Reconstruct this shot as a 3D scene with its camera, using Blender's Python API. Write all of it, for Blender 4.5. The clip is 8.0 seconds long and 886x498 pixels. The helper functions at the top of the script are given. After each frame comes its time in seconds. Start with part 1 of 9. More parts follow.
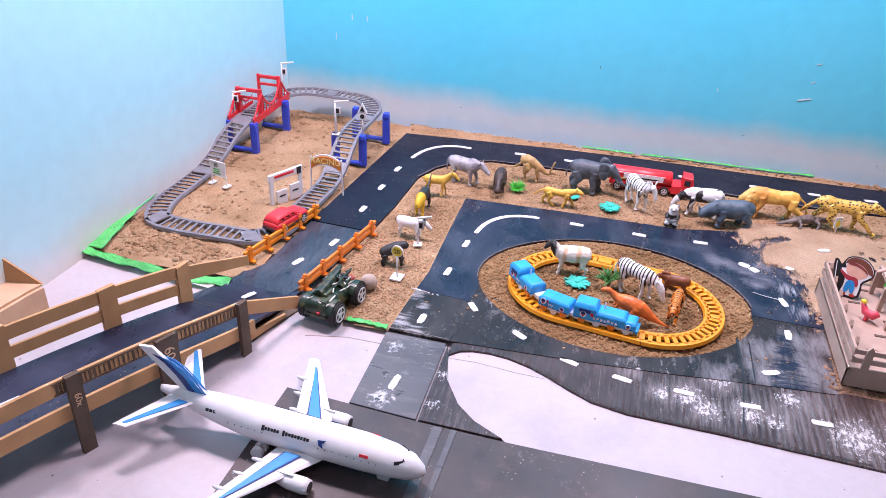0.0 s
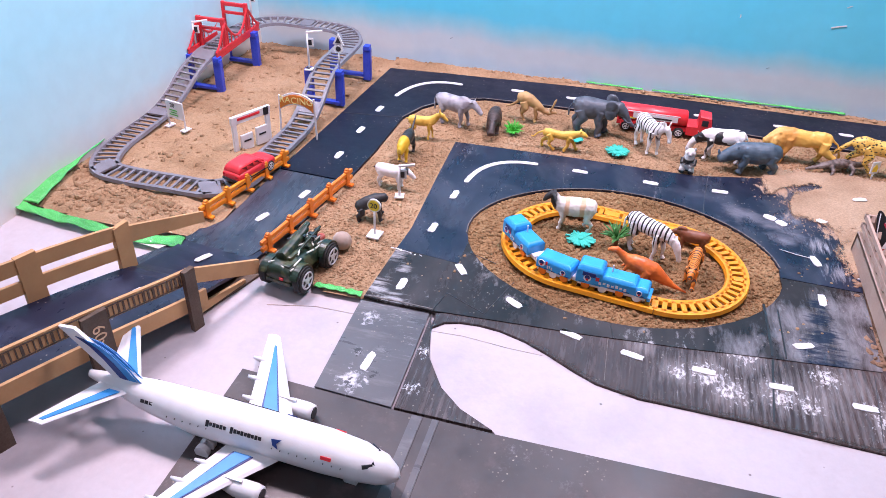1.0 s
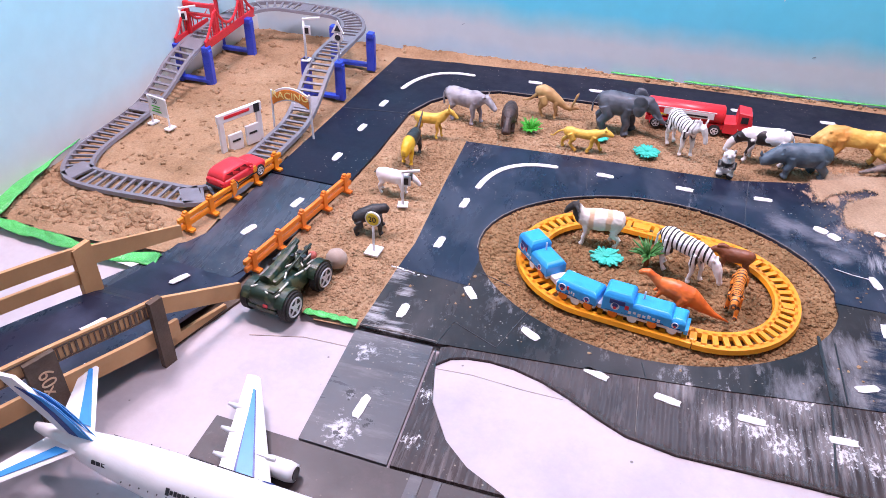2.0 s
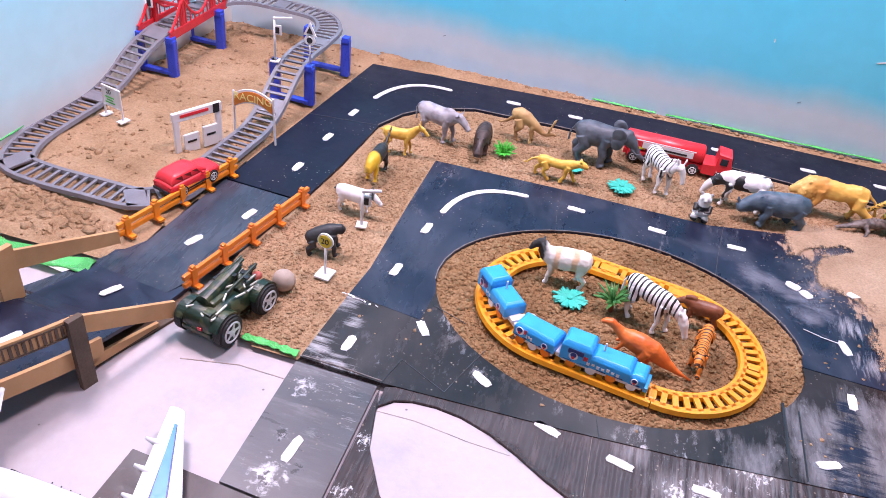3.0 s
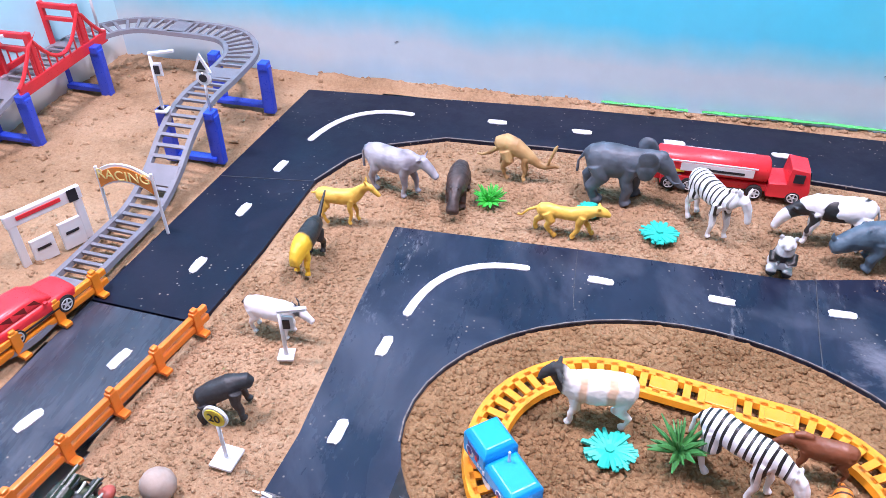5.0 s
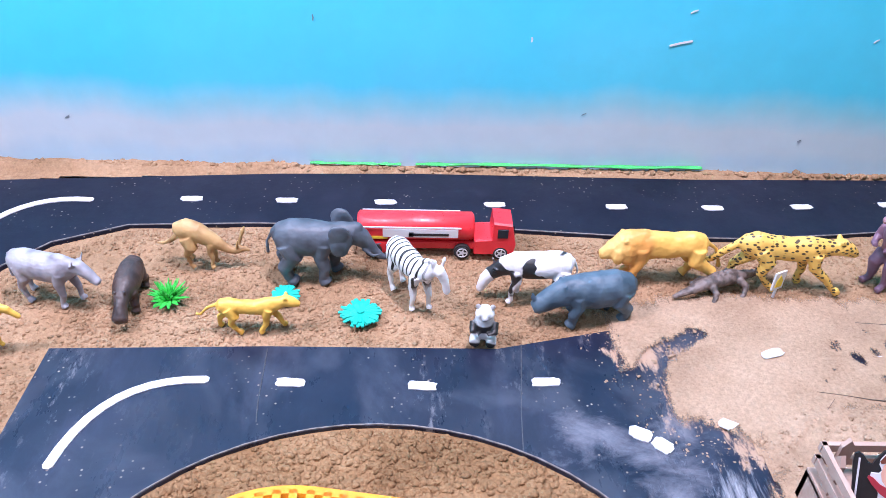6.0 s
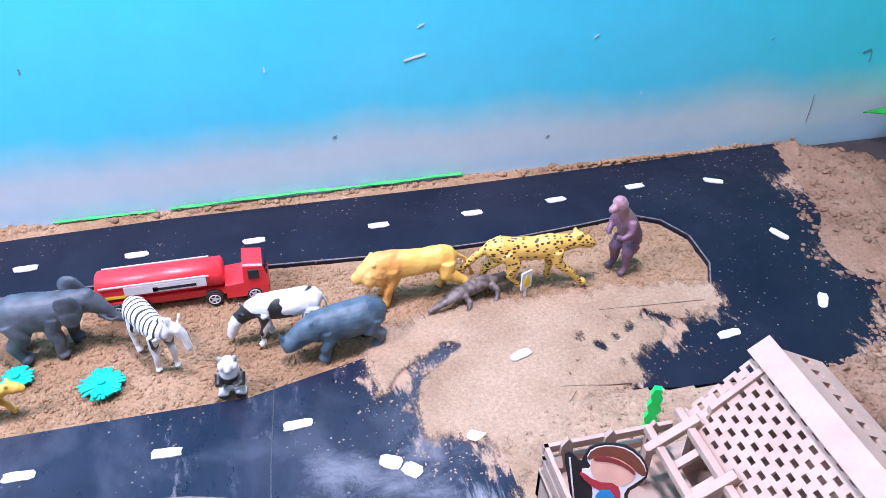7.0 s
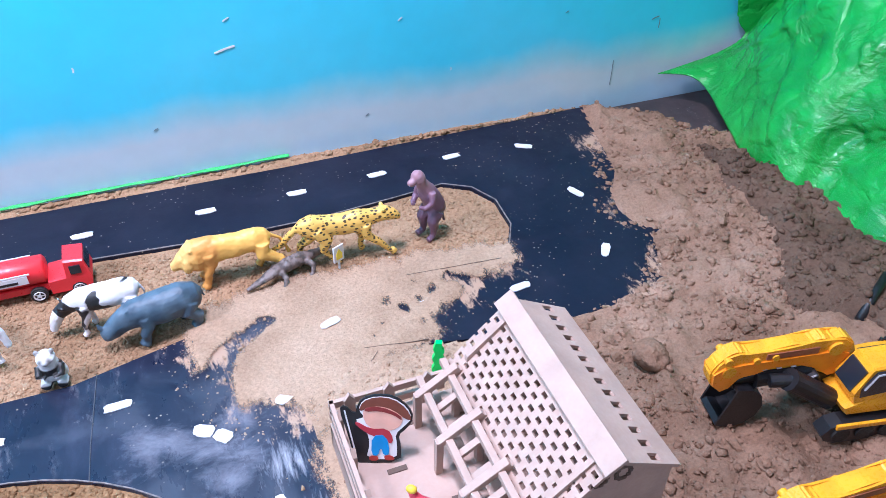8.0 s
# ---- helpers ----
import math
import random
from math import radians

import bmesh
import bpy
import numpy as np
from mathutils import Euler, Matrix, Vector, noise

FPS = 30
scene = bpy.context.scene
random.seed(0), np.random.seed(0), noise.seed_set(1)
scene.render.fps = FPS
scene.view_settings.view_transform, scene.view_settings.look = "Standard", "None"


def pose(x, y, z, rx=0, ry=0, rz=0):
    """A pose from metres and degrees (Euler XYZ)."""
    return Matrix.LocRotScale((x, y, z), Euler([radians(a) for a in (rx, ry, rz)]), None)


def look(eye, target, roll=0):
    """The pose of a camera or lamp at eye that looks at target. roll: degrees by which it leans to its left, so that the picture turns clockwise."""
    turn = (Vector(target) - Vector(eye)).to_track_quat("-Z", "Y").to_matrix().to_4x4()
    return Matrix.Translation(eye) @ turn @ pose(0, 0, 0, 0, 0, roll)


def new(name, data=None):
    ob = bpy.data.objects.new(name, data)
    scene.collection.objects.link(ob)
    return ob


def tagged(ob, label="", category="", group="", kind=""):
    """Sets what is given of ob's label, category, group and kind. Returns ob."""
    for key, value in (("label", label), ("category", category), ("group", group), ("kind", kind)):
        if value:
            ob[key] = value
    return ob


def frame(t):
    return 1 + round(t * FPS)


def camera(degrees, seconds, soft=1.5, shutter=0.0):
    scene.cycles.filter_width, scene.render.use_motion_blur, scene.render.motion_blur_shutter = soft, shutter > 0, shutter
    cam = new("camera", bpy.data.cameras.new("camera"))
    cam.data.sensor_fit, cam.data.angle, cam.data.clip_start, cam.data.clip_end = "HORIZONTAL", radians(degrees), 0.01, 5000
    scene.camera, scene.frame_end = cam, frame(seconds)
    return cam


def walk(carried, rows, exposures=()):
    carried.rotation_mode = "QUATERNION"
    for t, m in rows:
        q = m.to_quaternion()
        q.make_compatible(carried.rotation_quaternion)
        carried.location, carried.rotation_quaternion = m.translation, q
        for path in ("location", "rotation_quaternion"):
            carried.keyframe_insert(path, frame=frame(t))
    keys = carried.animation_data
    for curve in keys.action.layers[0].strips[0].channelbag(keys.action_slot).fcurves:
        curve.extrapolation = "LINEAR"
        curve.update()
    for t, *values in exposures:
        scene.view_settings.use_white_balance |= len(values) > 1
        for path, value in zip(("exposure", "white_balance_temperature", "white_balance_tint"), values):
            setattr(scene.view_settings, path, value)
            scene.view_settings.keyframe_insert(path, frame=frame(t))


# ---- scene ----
cam = camera(60.0, 8.0, 0.6)
PATH = [
    (0, (0.0, 0.104, 0.567), (-0.39, 1.782, -0.449), 2.7),
    (0.5, (-0.003, 0.153, 0.539), (-0.364, 1.789, -0.555), 3.2),
    (1, (-0.01, 0.228, 0.517), (-0.374, 1.822, -0.636), 2.5),
    (2.3, (-0.029, 0.353, 0.488), (-0.439, 1.902, -0.71), 2.3),
    (2.5, (-0.026, 0.363, 0.488), (-0.451, 1.915, -0.7), 3.5),
    (3, (-0.026, 0.393, 0.489), (-0.357, 1.964, -0.704), 7.7),
    (3.5, (-0.053, 0.416, 0.478), (-0.33, 1.977, -0.742), 11.5),
    (4, (-0.069, 0.506, 0.442), (-0.509, 2.01, -0.801), 4.8),
    (4.2, (-0.075, 0.548, 0.423), (-0.537, 2.03, -0.837), 3.0),
    (5.3, (-0.027, 0.723, 0.411), (-0.309, 2.286, -0.805), -1.1),
    (5.5, (-0.002, 0.747, 0.411), (-0.177, 2.338, -0.788), -0.3),
    (6, (0.052, 0.786, 0.412), (0.122, 2.395, -0.773), 2.4),
    (6.5, (0.104, 0.798, 0.419), (0.344, 2.392, -0.766), 1.8),
    (7, (0.157, 0.796, 0.434), (0.556, 2.357, -0.751), 1.0),
    (7.5, (0.203, 0.776, 0.454), (0.715, 2.28, -0.761), 0.5),
    (8, (0.237, 0.728, 0.48), (0.824, 2.167, -0.779), 1.3),
]
walk(cam, [(t, look(eye, target, roll)) for t, eye, target, roll in PATH],
     [(0, -0.31, 6650, 28), (1, -0.33, 6650, 29), (4, -0.34, 6750, 31), (5.5, -0.03, 5850, 18), (6.5, -0.03, 5800, 19), (8, -0.05, 5450, 13)])

# ---- light and exposure ----

world = bpy.data.worlds.new("world")
scene.world = world
world.use_nodes = True
world.node_tree.nodes["Background"].inputs[0].default_value = (0.9, 0.93, 1.0, 1)
world.node_tree.nodes["Background"].inputs[1].default_value = 0.19


def unseen_lamp(x, y, z, sx, sy, watts, tint):
    data = bpy.data.lights.new("unseen_tube", "AREA")
    data.shape, data.size, data.size_y, data.energy, data.color = "RECTANGLE", sx, sy, watts, tint
    ob = new("unseen_tube", data)
    ob.matrix_world = pose(x, y, z)
    return ob


# two unseen lamps, placed where the cast shadows point back to
for eye, aim, watts in (((-0.60, 1.06, 1.02), (-0.36, 1.02, 0.0), 18.5), ((0.20, 1.16, 1.20), (0.18, 1.20, 0.0), 21)):
    tube = unseen_lamp(*eye, 0.09, 0.30, watts, (1.0, 0.89, 0.98))
    tube.matrix_world = look(eye, aim)
# unseen fill lamp, added only to brighten walls and soften shade
unseen_lamp(-0.25, -0.30, 1.85, 0.70, 0.25, 8, (1.0, 0.89, 0.98))

# ---- materials ----
def nodes_of(name):
    m = bpy.data.materials.new(name)
    m.use_nodes = True
    nt = m.node_tree
    return m, nt, nt.nodes["Principled BSDF"]


def add(nt, kind, **props):
    n = nt.nodes.new(kind)
    for k, v in props.items():
        if k == "scale":
            n.inputs["Scale"].default_value = v
        elif k == "detail":
            n.inputs["Detail"].default_value = v
        elif k == "rough":
            n.inputs["Roughness"].default_value = v
        elif k == "distort":
            n.inputs["Distortion"].default_value = v
    return n


def coords(nt, stretch=(1, 1, 1), turn=0.0):
    t = nt.nodes.new("ShaderNodeTexCoord")
    mp = nt.nodes.new("ShaderNodeMapping")
    mp.inputs["Scale"].default_value = stretch
    mp.inputs["Rotation"].default_value = (0, 0, radians(turn))
    nt.links.new(t.outputs["Object"], mp.inputs["Vector"])
    return mp.outputs["Vector"]


def ramp(nt, fac, stops):
    r = nt.nodes.new("ShaderNodeValToRGB")
    el = r.color_ramp.elements
    while len(el) < len(stops):
        el.new(0.5)
    for e, (p, c) in zip(el, stops):
        e.position, e.color = p, (*c, 1) if len(c) == 3 else c
    nt.links.new(fac, r.inputs["Fac"])
    return r.outputs["Color"]


def mixc(nt, fac, a, b, blend="MIX"):
    m = nt.nodes.new("ShaderNodeMix")
    m.data_type, m.blend_type = "RGBA", blend
    for sock, v in ((m.inputs[0], fac), (m.inputs[6], a), (m.inputs[7], b)):
        if hasattr(v, "is_linked"):
            nt.links.new(v, sock)
        elif sock == m.inputs[0]:
            sock.default_value = v
        else:
            sock.default_value = (*v, 1)
    return m.outputs[2]


def bump(nt, bsdf, height, strength, distance):
    b = nt.nodes.new("ShaderNodeBump")
    b.inputs["Strength"].default_value, b.inputs["Distance"].default_value = strength, distance
    nt.links.new(height, b.inputs["Height"])
    nt.links.new(b.outputs["Normal"], bsdf.inputs["Normal"])


def g(v):
    return (v, v, v)


def plastic(name, col, rough=0.35, vary=0.12, scale=60):
    m, nt, b = nodes_of(name)
    v = coords(nt)
    n = add(nt, "ShaderNodeTexNoise", scale=scale, detail=4)
    nt.links.new(v, n.inputs["Vector"])
    dark = tuple(c * (1 - vary) for c in col)
    lite = tuple(min(1, c * (1 + vary * 0.6)) for c in col)
    nt.links.new(ramp(nt, n.outputs["Fac"], [(0.3, dark), (0.7, lite)]), b.inputs["Base Color"])
    n2 = add(nt, "ShaderNodeTexNoise", scale=scale * 9, detail=3)
    nt.links.new(v, n2.inputs["Vector"])
    nt.links.new(ramp(nt, n2.outputs["Fac"], [(0.3, g(rough * 0.8)), (0.75, g(min(1, rough * 1.35)))]), b.inputs["Roughness"])
    bump(nt, b, n2.outputs["Fac"], 0.12, 0.0006)
    return m


def patches(nt, base, colour, spots, stretch, turn, soft=0.14, scale=75, gain=0.31):
    """Worn, dusty, dark or painted-in sheen patches with ragged, streaky borders round the given spots (x, y, radius).
    """
    v = coords(nt)
    mask = None
    for x, y, r in spots:
        d = nt.nodes.new("ShaderNodeVectorMath")
        d.operation = "DISTANCE"
        nt.links.new(v, d.inputs[0])
        d.inputs[1].default_value = (x, y, 0)
        mr = nt.nodes.new("ShaderNodeMapRange")
        mr.inputs["From Min"].default_value, mr.inputs["From Max"].default_value = r, r * 0.15
        nt.links.new(d.outputs["Value"], mr.inputs["Value"])
        if mask is None:
            mask = mr.outputs[0]
        else:
            mx = nt.nodes.new("ShaderNodeMath")
            mx.operation = "MAXIMUM"
            nt.links.new(mask, mx.inputs[0])
            nt.links.new(mr.outputs[0], mx.inputs[1])
            mask = mx.outputs[0]
    n = add(nt, "ShaderNodeTexNoise", scale=scale, detail=9, rough=0.72, distort=0.4)
    nt.links.new(coords(nt, stretch, turn), n.inputs["Vector"])
    ma = nt.nodes.new("ShaderNodeMath")
    ma.operation = "MULTIPLY_ADD"
    nt.links.new(mask, ma.inputs[0])
    ma.inputs[1].default_value = gain
    nt.links.new(n.outputs["Fac"], ma.inputs[2])
    return mixc(nt, ramp(nt, ma.outputs[0], [(0.70, g(0)), (0.70 + soft, g(0.9))]), base, colour)


def painted_road(name, lo, hi, rough, streak=(1, 1, 1), turn=0.0, ribs=0.0, worn=0.0, haze=0.35, shine=0.5, gap=0.0, film=0.0, marks=(), film_tint=(0.13, 0.14, 0.175)):
    """Black paint brushed over card: cloudy pigment, brush streaks, scuffs and, where asked, the ribs of the card."""
    m, nt, b = nodes_of(name)
    v = coords(nt)
    cloud = add(nt, "ShaderNodeTexNoise", scale=9, detail=6, rough=0.6)
    nt.links.new(v, cloud.inputs["Vector"])
    base = ramp(nt, cloud.outputs["Fac"], [(0.33, lo), (0.72, hi)])
    vs = coords(nt, streak, turn)
    st = add(nt, "ShaderNodeTexNoise", scale=22, detail=7, rough=0.7)
    nt.links.new(vs, st.inputs["Vector"])
    pale = tuple(min(1, c * 2.4 + 0.02) for c in hi)
    base = mixc(nt, ramp(nt, st.outputs["Fac"], [(0.54, g(0)), (0.74, g(haze))]), base, pale)
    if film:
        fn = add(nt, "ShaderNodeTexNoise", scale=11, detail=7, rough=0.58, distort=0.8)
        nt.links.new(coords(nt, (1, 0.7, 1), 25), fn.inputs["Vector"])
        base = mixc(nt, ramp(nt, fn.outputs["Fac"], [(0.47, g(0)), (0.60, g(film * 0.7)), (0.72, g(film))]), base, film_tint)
    sp = add(nt, "ShaderNodeTexVoronoi", scale=150)
    nt.links.new(v, sp.inputs["Vector"])
    dust = add(nt, "ShaderNodeTexNoise", scale=14, detail=5)
    nt.links.new(v, dust.inputs["Vector"])
    speck = mixc(nt, 1.0, ramp(nt, sp.outputs["Distance"], [(0.05, g(1)), (0.16, g(0))]), ramp(nt, dust.outputs["Fac"], [(0.48, g(0)), (0.62, g(0.9))]), "MULTIPLY")
    base = mixc(nt, speck, base, (0.42, 0.34, 0.26))
    if worn:
        wn = add(nt, "ShaderNodeTexNoise", scale=60, detail=8, rough=0.8)
        nt.links.new(vs, wn.inputs["Vector"])
        wm = add(nt, "ShaderNodeTexNoise", scale=7, detail=3)
        nt.links.new(v, wm.inputs["Vector"])
        wear = mixc(nt, 1.0, ramp(nt, wn.outputs["Fac"], [(0.56 - gap, g(0)), (0.63 - gap, g(1))]), ramp(nt, wm.outputs["Fac"], [(0.5 - gap, g(0)), (0.66 - gap, g(worn))]), "MULTIPLY")
        base = mixc(nt, wear, base, (0.6, 0.57, 0.58))
    for colour, spots, mstretch, mturn, soft, *grain in marks:
        base = patches(nt, base, colour, spots, mstretch, mturn, soft, *grain)
    nt.links.new(base, b.inputs["Base Color"])
    b.inputs["Specular IOR Level"].default_value = shine
    nt.links.new(ramp(nt, st.outputs["Fac"], [(0.35, g(rough * 0.7)), (0.7, g(min(1, rough * 1.5)))]), b.inputs["Roughness"])
    if ribs:
        w = nt.nodes.new("ShaderNodeTexWave")
        w.inputs["Scale"].default_value, w.inputs["Distortion"].default_value = 44, 1.2
        w.inputs["Detail"].default_value = 3
        nt.links.new(coords(nt, (1, 1, 1), turn), w.inputs["Vector"])
        h = mixc(nt, 0.45, w.outputs["Color"], st.outputs["Color"])
        bump(nt, b, h, ribs, 0.0016)
    else:
        bump(nt, b, st.outputs["Fac"], 0.25, 0.0012)
    return m


def thin_layer(nt, b, fine, stretch, turn):
    """Let a thin layer break up into grains and streaks where its mesh's "cover" runs out."""
    at = nt.nodes.new("ShaderNodeAttribute")
    at.attribute_name = "cover"
    total = at.outputs["Fac"]
    for n, vec, gain in ((add(nt, "ShaderNodeTexNoise", scale=fine, detail=3, rough=0.7), coords(nt), 0.9), (add(nt, "ShaderNodeTexNoise", scale=120, detail=6, rough=0.7), coords(nt, stretch, turn), 1.5)):
        nt.links.new(vec, n.inputs["Vector"])
        ma = nt.nodes.new("ShaderNodeMath")
        ma.operation = "MULTIPLY_ADD"
        nt.links.new(n.outputs["Fac"], ma.inputs[0])
        ma.inputs[1].default_value = gain
        nt.links.new(total, ma.inputs[2])
        total = ma.outputs[0]
    clear = nt.nodes.new("ShaderNodeBsdfTransparent")
    mx = nt.nodes.new("ShaderNodeMixShader")
    sub = nt.nodes.new("ShaderNodeMapRange")
    sub.inputs["From Min"].default_value, sub.inputs["From Max"].default_value = 1.55, 1.85
    nt.links.new(total, sub.inputs["Value"])
    nt.links.new(sub.outputs[0], mx.inputs[0])
    out = next(n for n in nt.nodes if n.type == "OUTPUT_MATERIAL")
    nt.links.new(clear.outputs[0], mx.inputs[1])
    nt.links.new(b.outputs[0], mx.inputs[2])
    nt.links.new(mx.outputs[0], out.inputs["Surface"])


def earth(name, lo, mid, hi, pieces=False, thin=False):
    m, nt, b = nodes_of(name)
    if thin:
        thin_layer(nt, b, 700, (1.0, 0.35, 1), -35)
    v = coords(nt)
    n1 = add(nt, "ShaderNodeTexNoise", scale=11, detail=8, rough=0.65)
    n2 = add(nt, "ShaderNodeTexNoise", scale=330, detail=5, rough=0.7)
    for n in (n1, n2):
        nt.links.new(v, n.inputs["Vector"])
    c = ramp(nt, n1.outputs["Fac"], [(0.28, lo), (0.5, mid), (0.75, hi)])
    c = mixc(nt, 0.55, c, ramp(nt, n2.outputs["Fac"], [(0.3, g(0.38)), (0.65, g(1.0))]), "MULTIPLY")
    if pieces:
        geo = nt.nodes.new("ShaderNodeNewGeometry")
        c = mixc(nt, 0.5, c, ramp(nt, geo.outputs["Random Per Island"], [(0.0, g(0.62)), (0.4, g(1.0)), (1.0, g(1.0))]), "MULTIPLY")
    nt.links.new(c, b.inputs["Base Color"])
    b.inputs["Roughness"].default_value = 0.95
    b.inputs["Specular IOR Level"].default_value = 0.15
    n3 = add(nt, "ShaderNodeTexNoise", scale=120, detail=6, rough=0.75)
    nt.links.new(v, n3.inputs["Vector"])
    bump(nt, b, mixc(nt, 0.5, n2.outputs["Color"], n3.outputs["Color"]), 1.0, 0.0045)
    return m


def mural(name, along):
    """Painted sky: cyan above, a pale sandy horizon band with a ragged upper edge below."""
    m, nt, b = nodes_of(name)
    tc = nt.nodes.new("ShaderNodeTexCoord")
    sep = nt.nodes.new("ShaderNodeSeparateXYZ")
    nt.links.new(tc.outputs["Object"], sep.inputs[0])
    n = add(nt, "ShaderNodeTexNoise", scale=7, detail=6, rough=0.6)
    nt.links.new(coords(nt, (1, 1, 0.6)), n.inputs["Vector"])
    ma = nt.nodes.new("ShaderNodeMath")
    ma.operation = "MULTIPLY_ADD"
    nt.links.new(n.outputs["Fac"], ma.inputs[0])
    ma.inputs[1].default_value = 0.055
    nt.links.new(sep.outputs["Z"], ma.inputs[2])
    band = ramp(nt, ma.outputs[0], along)
    n2 = add(nt, "ShaderNodeTexNoise", scale=3.0, detail=4)
    nt.links.new(coords(nt, (1, 1, 0.35)), n2.inputs["Vector"])
    c = mixc(nt, 0.07, band, ramp(nt, n2.outputs["Fac"], [(0.3, g(0.5)), (0.75, g(1.0))]), "SCREEN")
    n3 = add(nt, "ShaderNodeTexNoise", scale=40, detail=3)
    nt.links.new(coords(nt), n3.inputs["Vector"])
    c = mixc(nt, 0.12, c, ramp(nt, n3.outputs["Fac"], [(0.35, g(0.6)), (0.7, g(1.0))]), "MULTIPLY")
    nt.links.new(c, b.inputs["Base Color"])
    b.inputs["Roughness"].default_value = 0.30
    b.inputs["Specular IOR Level"].default_value = 0.75
    bump(nt, b, n2.outputs["Fac"], 0.1, 0.004)
    return m


def soiled(name, col):
    """White sheet with faint grey smudges and scattered dark grit."""
    m, nt, b = nodes_of(name)
    v = coords(nt)
    n = add(nt, "ShaderNodeTexNoise", scale=6, detail=6, rough=0.6)
    sp = add(nt, "ShaderNodeTexVoronoi", scale=38)
    n2 = add(nt, "ShaderNodeTexNoise", scale=130, detail=4, rough=0.7)
    for q in (n, sp, n2):
        nt.links.new(v, q.inputs["Vector"])
    c = ramp(nt, n.outputs["Fac"], [(0.30, tuple(k * 0.80 for k in col)), (0.52, col), (1.0, col)])
    c = mixc(nt, ramp(nt, sp.outputs["Distance"], [(0.035, g(0.85)), (0.06, g(0))]), c, (0.10, 0.08, 0.07))
    c = mixc(nt, 0.10, c, ramp(nt, n2.outputs["Fac"], [(0.35, g(0.4)), (0.65, g(1))]), "MULTIPLY")
    nt.links.new(c, b.inputs["Base Color"])
    nt.links.new(ramp(nt, n.outputs["Fac"], [(0.3, g(0.6)), (0.7, g(0.35))]), b.inputs["Roughness"])
    bump(nt, b, n.outputs["Fac"], 0.25, 0.01)
    return m


def woven(name, col):
    """Shiny woven plastic: fine weave, creases."""
    m, nt, b = nodes_of(name)
    v = coords(nt)
    n = add(nt, "ShaderNodeTexNoise", scale=14, detail=7, rough=0.6, distort=1.2)
    w = add(nt, "ShaderNodeTexNoise", scale=900, detail=2)
    for q in (n, w):
        nt.links.new(v, q.inputs["Vector"])
    c = ramp(nt, n.outputs["Fac"], [(0.3, tuple(k * 0.6 for k in col)), (0.6, col), (0.8, tuple(min(1, k * 1.3 + 0.02) for k in col))])
    nt.links.new(c, b.inputs["Base Color"])
    nt.links.new(ramp(nt, w.outputs["Fac"], [(0.3, g(0.10)), (0.7, g(0.36))]), b.inputs["Roughness"])
    cr = add(nt, "ShaderNodeTexVoronoi", scale=26)
    cr.feature = "DISTANCE_TO_EDGE"
    wv = nt.nodes.new("ShaderNodeVectorMath")
    wv.operation = "MULTIPLY_ADD"
    nt.links.new(n.outputs["Color"], wv.inputs[0])
    wv.inputs[1].default_value = (0.06, 0.06, 0.06)
    nt.links.new(v, wv.inputs[2])
    nt.links.new(wv.outputs[0], cr.inputs["Vector"])
    wr = add(nt, "ShaderNodeTexNoise", scale=150, detail=4, rough=0.65)
    nt.links.new(coords(nt, (0.3, 0.3, 1.8)), wr.inputs["Vector"])
    h = mixc(nt, 0.5, ramp(nt, cr.outputs["Distance"], [(0.0, g(0)), (0.16, g(1))]), wr.outputs["Color"])
    bump(nt, b, h, 0.55, 0.0045)
    return m


def two_tone(name, a, bcol, scale, lo, hi, rough=0.45, tex="noise", stretch=(1, 1, 1), distort=0.0, plain=None, pale_below=None):
    """A moulded figure's coat in two colours: patches, stripes or spots."""
    m, nt, b = nodes_of(name)
    v = coords(nt, stretch)
    if tex == "wave":
        t = nt.nodes.new("ShaderNodeTexWave")
        t.inputs["Scale"].default_value, t.inputs["Distortion"].default_value, t.inputs["Detail"].default_value = scale, distort, 2
        out = t.outputs["Fac"]
    elif tex == "spots":
        t = add(nt, "ShaderNodeTexVoronoi", scale=scale)
        out = t.outputs["Distance"]
    else:
        t = add(nt, "ShaderNodeTexNoise", scale=scale, detail=1.5)
        out = t.outputs["Fac"]
    nt.links.new(v, t.inputs["Vector"])
    c = ramp(nt, out, [(lo, a), (hi, bcol)])
    if plain:
        sep = nt.nodes.new("ShaderNodeSeparateXYZ")
        nt.links.new(coords(nt), sep.inputs[0])
        mr = nt.nodes.new("ShaderNodeMapRange")
        mr.inputs["From Min"].default_value, mr.inputs["From Max"].default_value = plain
        nt.links.new(sep.outputs["X"], mr.inputs["Value"])
        c = mixc(nt, mr.outputs[0], c, bcol)
        if pale_below:
            lo_ = nt.nodes.new("ShaderNodeMapRange")
            lo_.inputs["From Min"].default_value, lo_.inputs["From Max"].default_value = pale_below
            nt.links.new(sep.outputs["Z"], lo_.inputs["Value"])
            c = mixc(nt, lo_.outputs[0], c, bcol)
    n2 = add(nt, "ShaderNodeTexNoise", scale=90, detail=4)
    nt.links.new(coords(nt), n2.inputs["Vector"])
    c = mixc(nt, 0.25, c, ramp(nt, n2.outputs["Fac"], [(0.3, g(0.6)), (0.7, g(1.0))]), "MULTIPLY")
    nt.links.new(c, b.inputs["Base Color"])
    b.inputs["Roughness"].default_value = rough
    n4 = add(nt, "ShaderNodeTexNoise", scale=420, detail=3)
    nt.links.new(coords(nt), n4.inputs["Vector"])
    bump(nt, b, n4.outputs["Fac"], 0.25, 0.0008)
    return m


